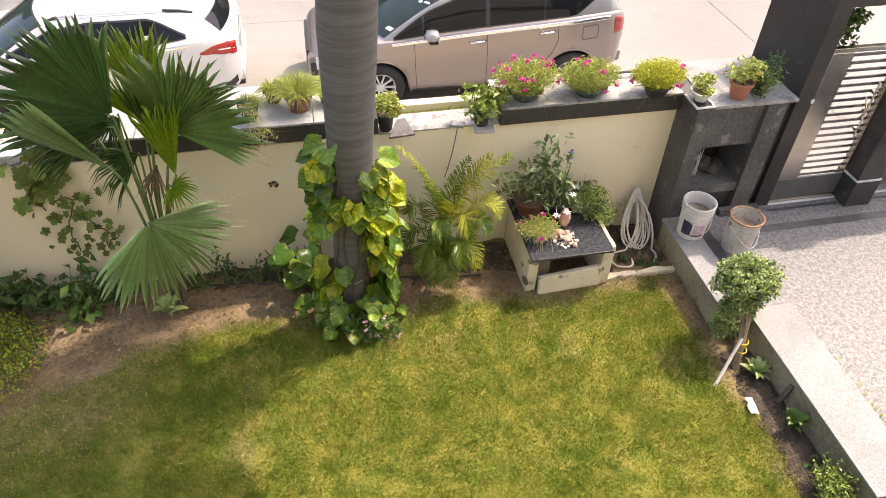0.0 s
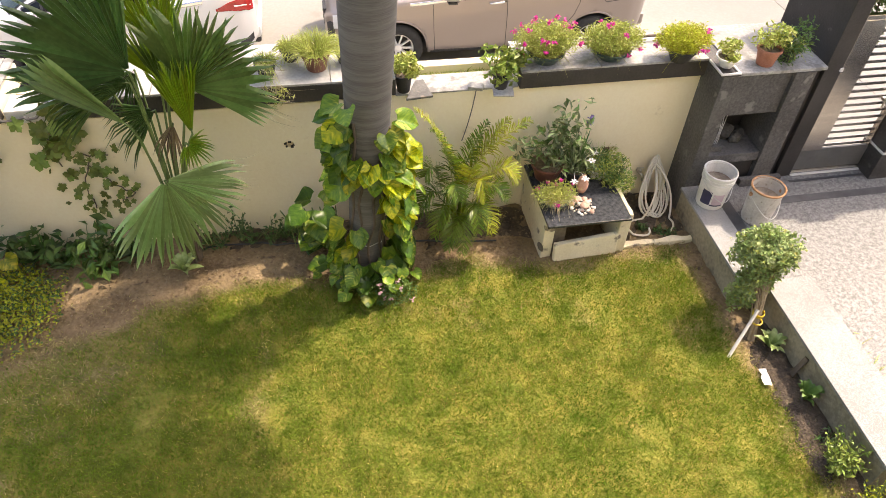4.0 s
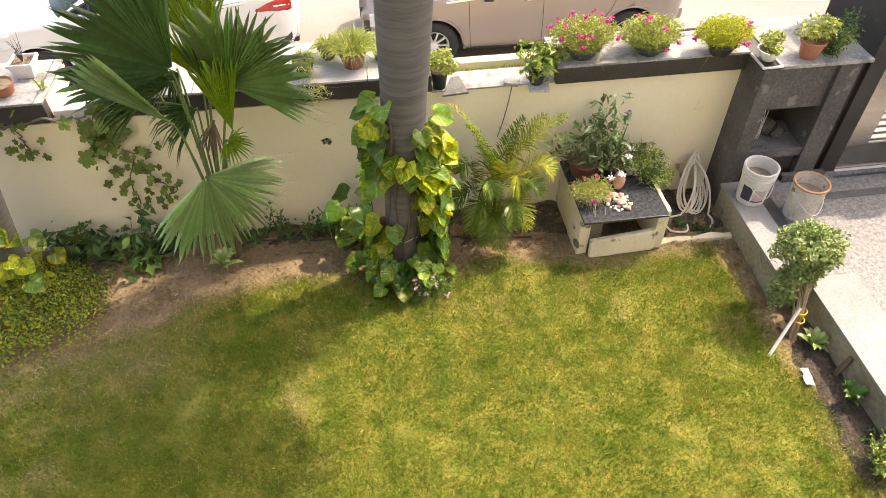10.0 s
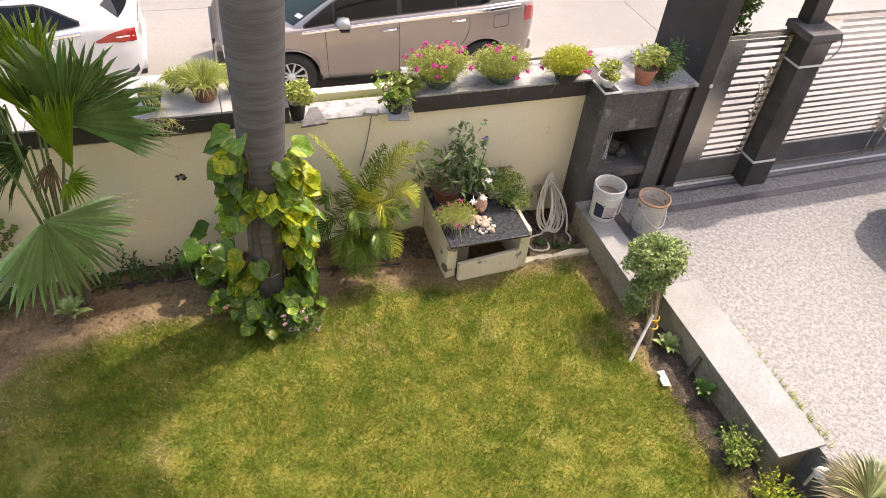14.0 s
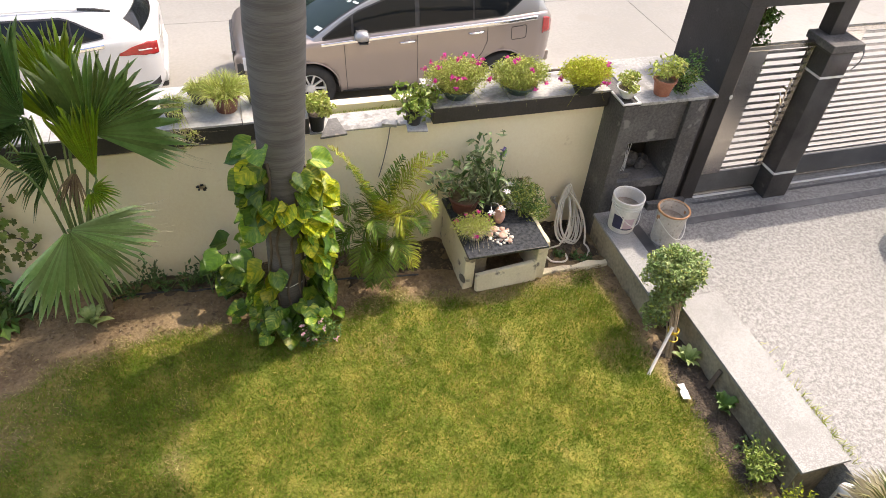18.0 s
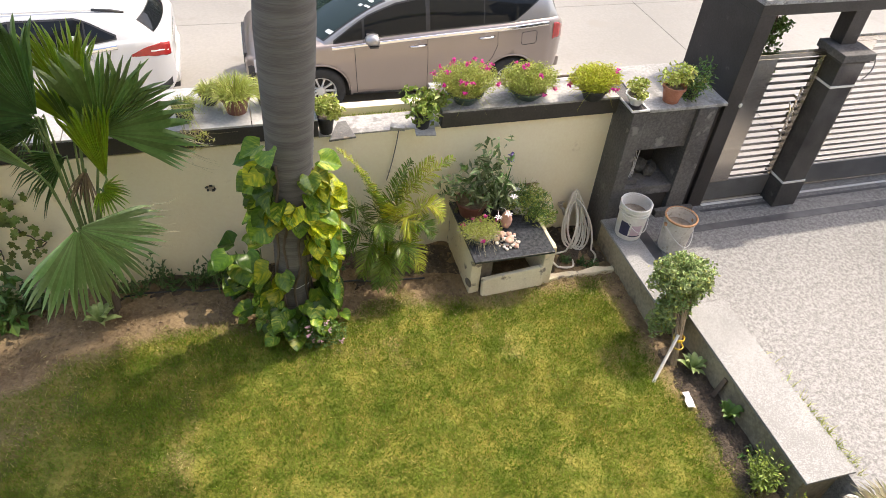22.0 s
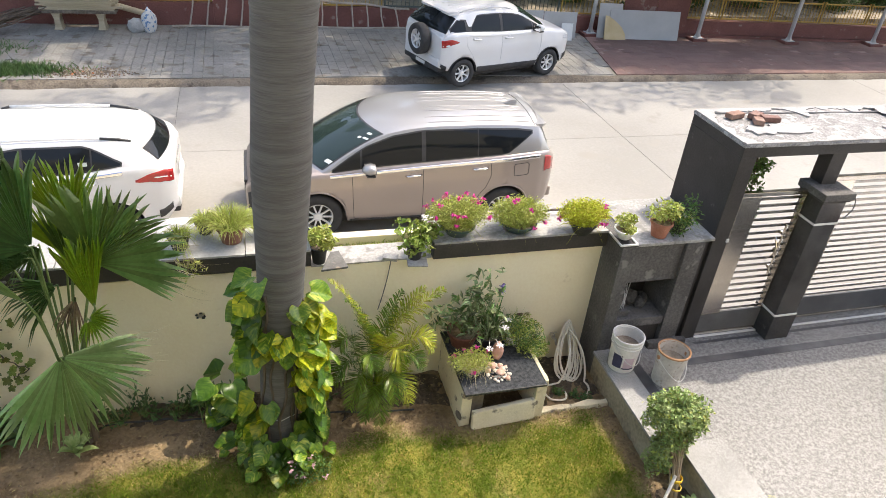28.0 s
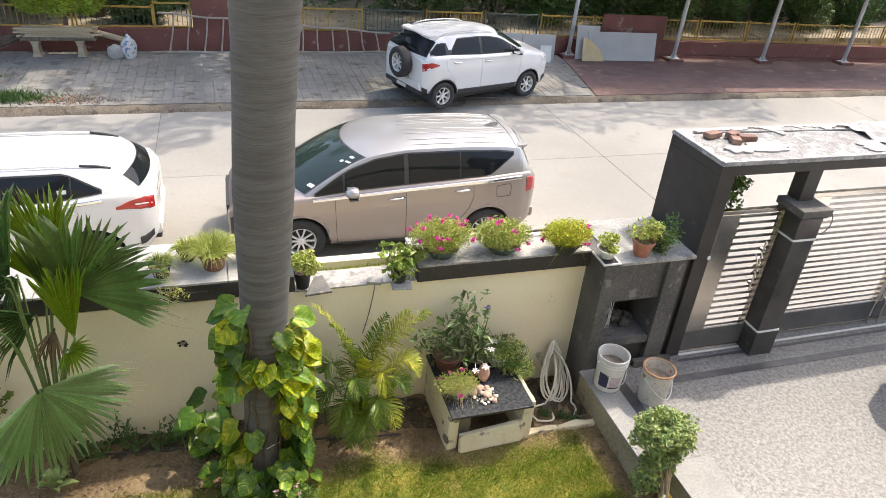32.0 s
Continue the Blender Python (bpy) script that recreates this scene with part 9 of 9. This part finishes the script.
structure(part("gutter_dust", loft(rows_, closed=False, caps=False), DUST, smooth=True), "sandy dust washed against the street kerb", "ground")
structure(part("dirt_patch", bm, DUST), "dusty earth washed over the pavement edge", "ground")

# park trees: trunks, hanging foliage and shrubs behind the railing
structure(part("ground_park", box(-30, 18.9, -0.4, 44, 40, 0.10), PARK_EARTH), "bare tan park ground behind the parapet", "ground")
def park_tree(x, y, r, h, crown, n, seed, label, leaf=PARK_LEAF, size=0.30):
    rg = np.random.default_rng(seed)
    t = thing("park_tree", (x, y, 0.05), label, "tree", "park trees")
    part("trunk", tube([(0, 0, -0.1), (0.05, 0, h * 0.4), (-0.05, -0.15, h)], [r * 1.25, r, r * 0.7], 12), BARK_DARK, t, smooth=True)
    for k, (cx, cy, cz, rr) in enumerate(crown):
        part("limb", tube(arc((0, -0.1, h * 0.7), (cx, cy, cz), (0, 0, 0.3), 6), [r * 0.5, r * 0.42, r * 0.35, r * 0.28, r * 0.2, r * 0.14, r * 0.08], 7), BARK_DARK, t)
    pts = np.concatenate([ball_points(n, (cx, cy, cz), (rr, rr, rr * 0.62), rg, 0.15) for cx, cy, cz, rr in crown])
    v, f = leaves_np(pts, size, size * 0.42, 0.7, rg)
    mesh_np("crown", v, f, leaf, t)
    return t


for k, x in enumerate((-9.0, -3.0, 2.2, 6.6, 13.6, 20.0)):
    rg = np.random.default_rng(120 + k)
    park_tree(x, 20.3 + 0.6 * rg.uniform(), 0.17, 3.4, [(rg.uniform(-1.6, 1.6), rg.uniform(-4.2, -1.0), rg.uniform(4.6, 6.6), rg.uniform(1.1, 1.7)) for _ in range(4)] + [(rg.uniform(-1.5, 1.5), rg.uniform(-1.0, 1.5), rg.uniform(3.2, 5.0), 1.4) for _ in range(0 if k == 2 else 3)], 950, 130 + k, "leafy park tree overhanging the pavement")
# a tall tree whose high boughs shade the road
park_tree(12.0, 19.9, 0.24, 5.2, [(-0.1, -4.0, 7.0, 1.5), (2.4, -3.8, 7.2, 1.4), (-1.9, -4.1, 6.8, 1.2), (-4.2, -4.3, 7.1, 1.2), (4.4, -4.0, 7.0, 1.2)], 300, 177, "tall park tree with boughs spread over the road")
park_tree(1.6, 19.9, 0.22, 5.0, [(-0.4, -4.8, 7.0, 1.2), (1.6, -4.6, 7.2, 1.0), (-2.6, -4.4, 6.9, 1.1)], 260, 178, "tall park tree with boughs spread over the road")
# shrubs
for k in range(17):
    x = -9.5 + 1.95 * k
    if 0 < x < 4.5:
        continue
    rg = np.random.default_rng(160 + k)
    t = thing("park_shrub", (x, 20.0 + rg.uniform(0, 0.8), 0.08), "dark dense park shrub behind the railing", "shrub", "park shrubs")
    pts = np.concatenate([ball_points(900, (rg.uniform(-0.7, 0.7), rg.uniform(-0.4, 0.4), rg.uniform(0.5, 1.7)), (0.85, 0.6, 0.8), rg, 0.2) for _ in range(3)])
    pts[:, 2] = np.maximum(pts[:, 2], 0.03)
    v, f = leaves_np(pts, 0.24, 0.05, 0.4, rg)
    mesh_np("foliage", v, f, LEAF_DARK if k % 3 else PARK_LEAF, t)
    bm = bmesh.new()
    for j in range(7):
        tube([(0.1 * rg.normal(), 0.1 * rg.normal(), -0.05), (0.5 * rg.normal(), 0.3 * rg.normal(), 1.4)], [0.03, 0.012], 6, bm)
    part("stalk_clump", bm, BARK_DARK, t)
rg = np.random.default_rng(190)
pts = np.stack([rg.uniform(-16, 34, 26000), rg.normal(24.0, 0.7, 26000), rg.uniform(0.1, 6.5, 26000)], 1)
v, f = leaves_np(pts, 0.42, 0.16, 0.5, rg)
tagged(mesh_np("park_woods", v, f, LEAF_DARK), "deep dark foliage of the park", "woods", kind="stuff")
pts = np.stack([rg.uniform(-14, 32, 15000), rg.normal(21.9, 0.35, 15000), 0.1 + 3.4 * rg.uniform(size=15000) ** 1.3], 1)
pts = pts[(pts[:, 0] < -0.5) | (pts[:, 0] > 4.8) | (rg.uniform(size=15000) < 0.15)]
v, f = leaves_np(pts, 0.30, 0.10, 0.5, rg)
tagged(mesh_np("park_undergrowth", v, f, PARK_LEAF), "dark tangled undergrowth of the park", "undergrowth", kind="stuff")
# small bright tree by the bench
t = thing("oleander_tree", (-3.45, 18.75, PZ), "small bright green tree with narrow leaves and yellow buds", "tree")
rg = np.random.default_rng(201)
part("trunk", tube([(0, 0, 0), (0.05, -0.1, 0.9), (0.0, -0.4, 1.8)], [0.06, 0.05, 0.03], 9), BARK_DARK, t)
pts = np.concatenate([ball_points(1700, (cx, cy, cz), (rr, rr, rr * 0.75), rg, 0.25) for cx, cy, cz, rr in ((0, -0.6, 2.0, 0.75), (-0.8, -0.5, 1.75, 0.6), (0.8, -0.7, 1.75, 0.65), (0.1, -0.9, 1.45, 0.6), (-0.4, -0.8, 1.35, 0.45), (0.65, -0.9, 1.35, 0.42), (0, -0.5, 2.6, 0.8))])
v, f = leaves_np(pts, 0.125, 0.028, 0.7, rg); mesh_np("crown", v, f, OLEANDER, t)
v, f = leaves_np(pts[rg.integers(0, len(pts), 130)], 0.06, 0.035, 0.6, rg); mesh_np("bud_clump", v, f, YELLOW_TAPE, t)

# block paving: the blocks beside the kerb as pieces, the rest in one
BX, BY = 0.205, 0.205
def block_mesh(mtl):
    me = bpy.data.meshes.new("paver")
    bm = box(-BX / 2 + 0.003, -BY / 2 + 0.0022, -0.02, BX / 2 - 0.003, BY / 2 - 0.0022, 0.022)
    bmesh.ops.delete(bm, geom=[fc for fc in bm.faces if fc.normal.z < -0.5], context="FACES")
    bm.to_mesh(me); bm.free(); me.materials.append(mtl)
    return me


pm = block_mesh(PAVER)
rest_v, rest_f = [], []
base_v = np.array([v_.co[:] for v_ in pm.vertices]); base_f = np.array([list(p.vertices) for p in pm.polygons])
count = 0
j = 0
y = KY + 0.29
while y < 18.75:
    x = -7.02
    while x < 9.5:
        edge = 8.72 + (y - KY) * 0.19
        if y < red_y(x) - 0.24 and x < edge - 0.1 and not (x < -4.4 and y < 17.2 and noise.noise(Vector((x * 0.8, y * 0.8, 2))) > -0.15):
            zz = PZ + 0.006 * noise.noise(Vector((x * 0.5, y * 0.5, 0))) + 0.0012 * fr.normal() - 0.004
            if -0.6 < x < 3.8 and y < KY + 3.6 and count < 300:
                share("paver", pm, pose(x, y, zz, fr.normal() * 0.4, fr.normal() * 0.4, 0), pavement)
                count += 1
            else:
                rest_f.append(base_f + len(rest_v) * len(base_v)); rest_v.append(base_v + [x, y, zz])
        x += BX
    y += BY
    j += 1
red_v, red_f = [], []
yy_ = KY + 0.30
j = 0
while yy_ < 18.4:
    xx_ = 9.0 + (yy_ - KY) * 0.19 + (0.15 if j % 2 else 0)
    while xx_ < 30:
        if yy_ < red_y(xx_) - 0.25:
            red_f.append(base_f + len(red_v) * len(base_v)); red_v.append(base_v * [1.49, 1.034, 0.2] + [xx_, yy_, -0.241 + 0.0015 * fr.normal()])
        xx_ += 0.30
    yy_ += 0.21
    j += 1
RED_JOINED = mat("red_paver_field", (0.150, 0.090, 0.076), (0.220, 0.140, 0.120), 0.9, 0.6, 30, 0.3, c3=(0.19, 0.15, 0.135), spots=0.63, rnd=0.08, island=True, fine_mix=0.9)
tagged(mesh_np("red_paver_field", np.concatenate(red_v), np.concatenate(red_f), RED_JOINED), "faded red paving blocks under the canopy", "paving", kind="stuff")
PAVER_JOINED = mat("grey_paver_field", (0.178, 0.170, 0.153), (0.262, 0.251, 0.230), 0.9, 0.6, 26, 0.3, c3=(0.150, 0.130, 0.105), spots=0.57, rnd=0.06, island=True, fine_mix=0.8)
tagged(mesh_np("paver_field", np.concatenate(rest_v), np.concatenate(rest_f), PAVER_JOINED, pavement), kind="stuff")
# clusters too fine to pick apart
for ob in list(bpy.data.objects):
    if "_clump" in ob.name and ob.type == "MESH":
        ob["kind"] = "stuff"
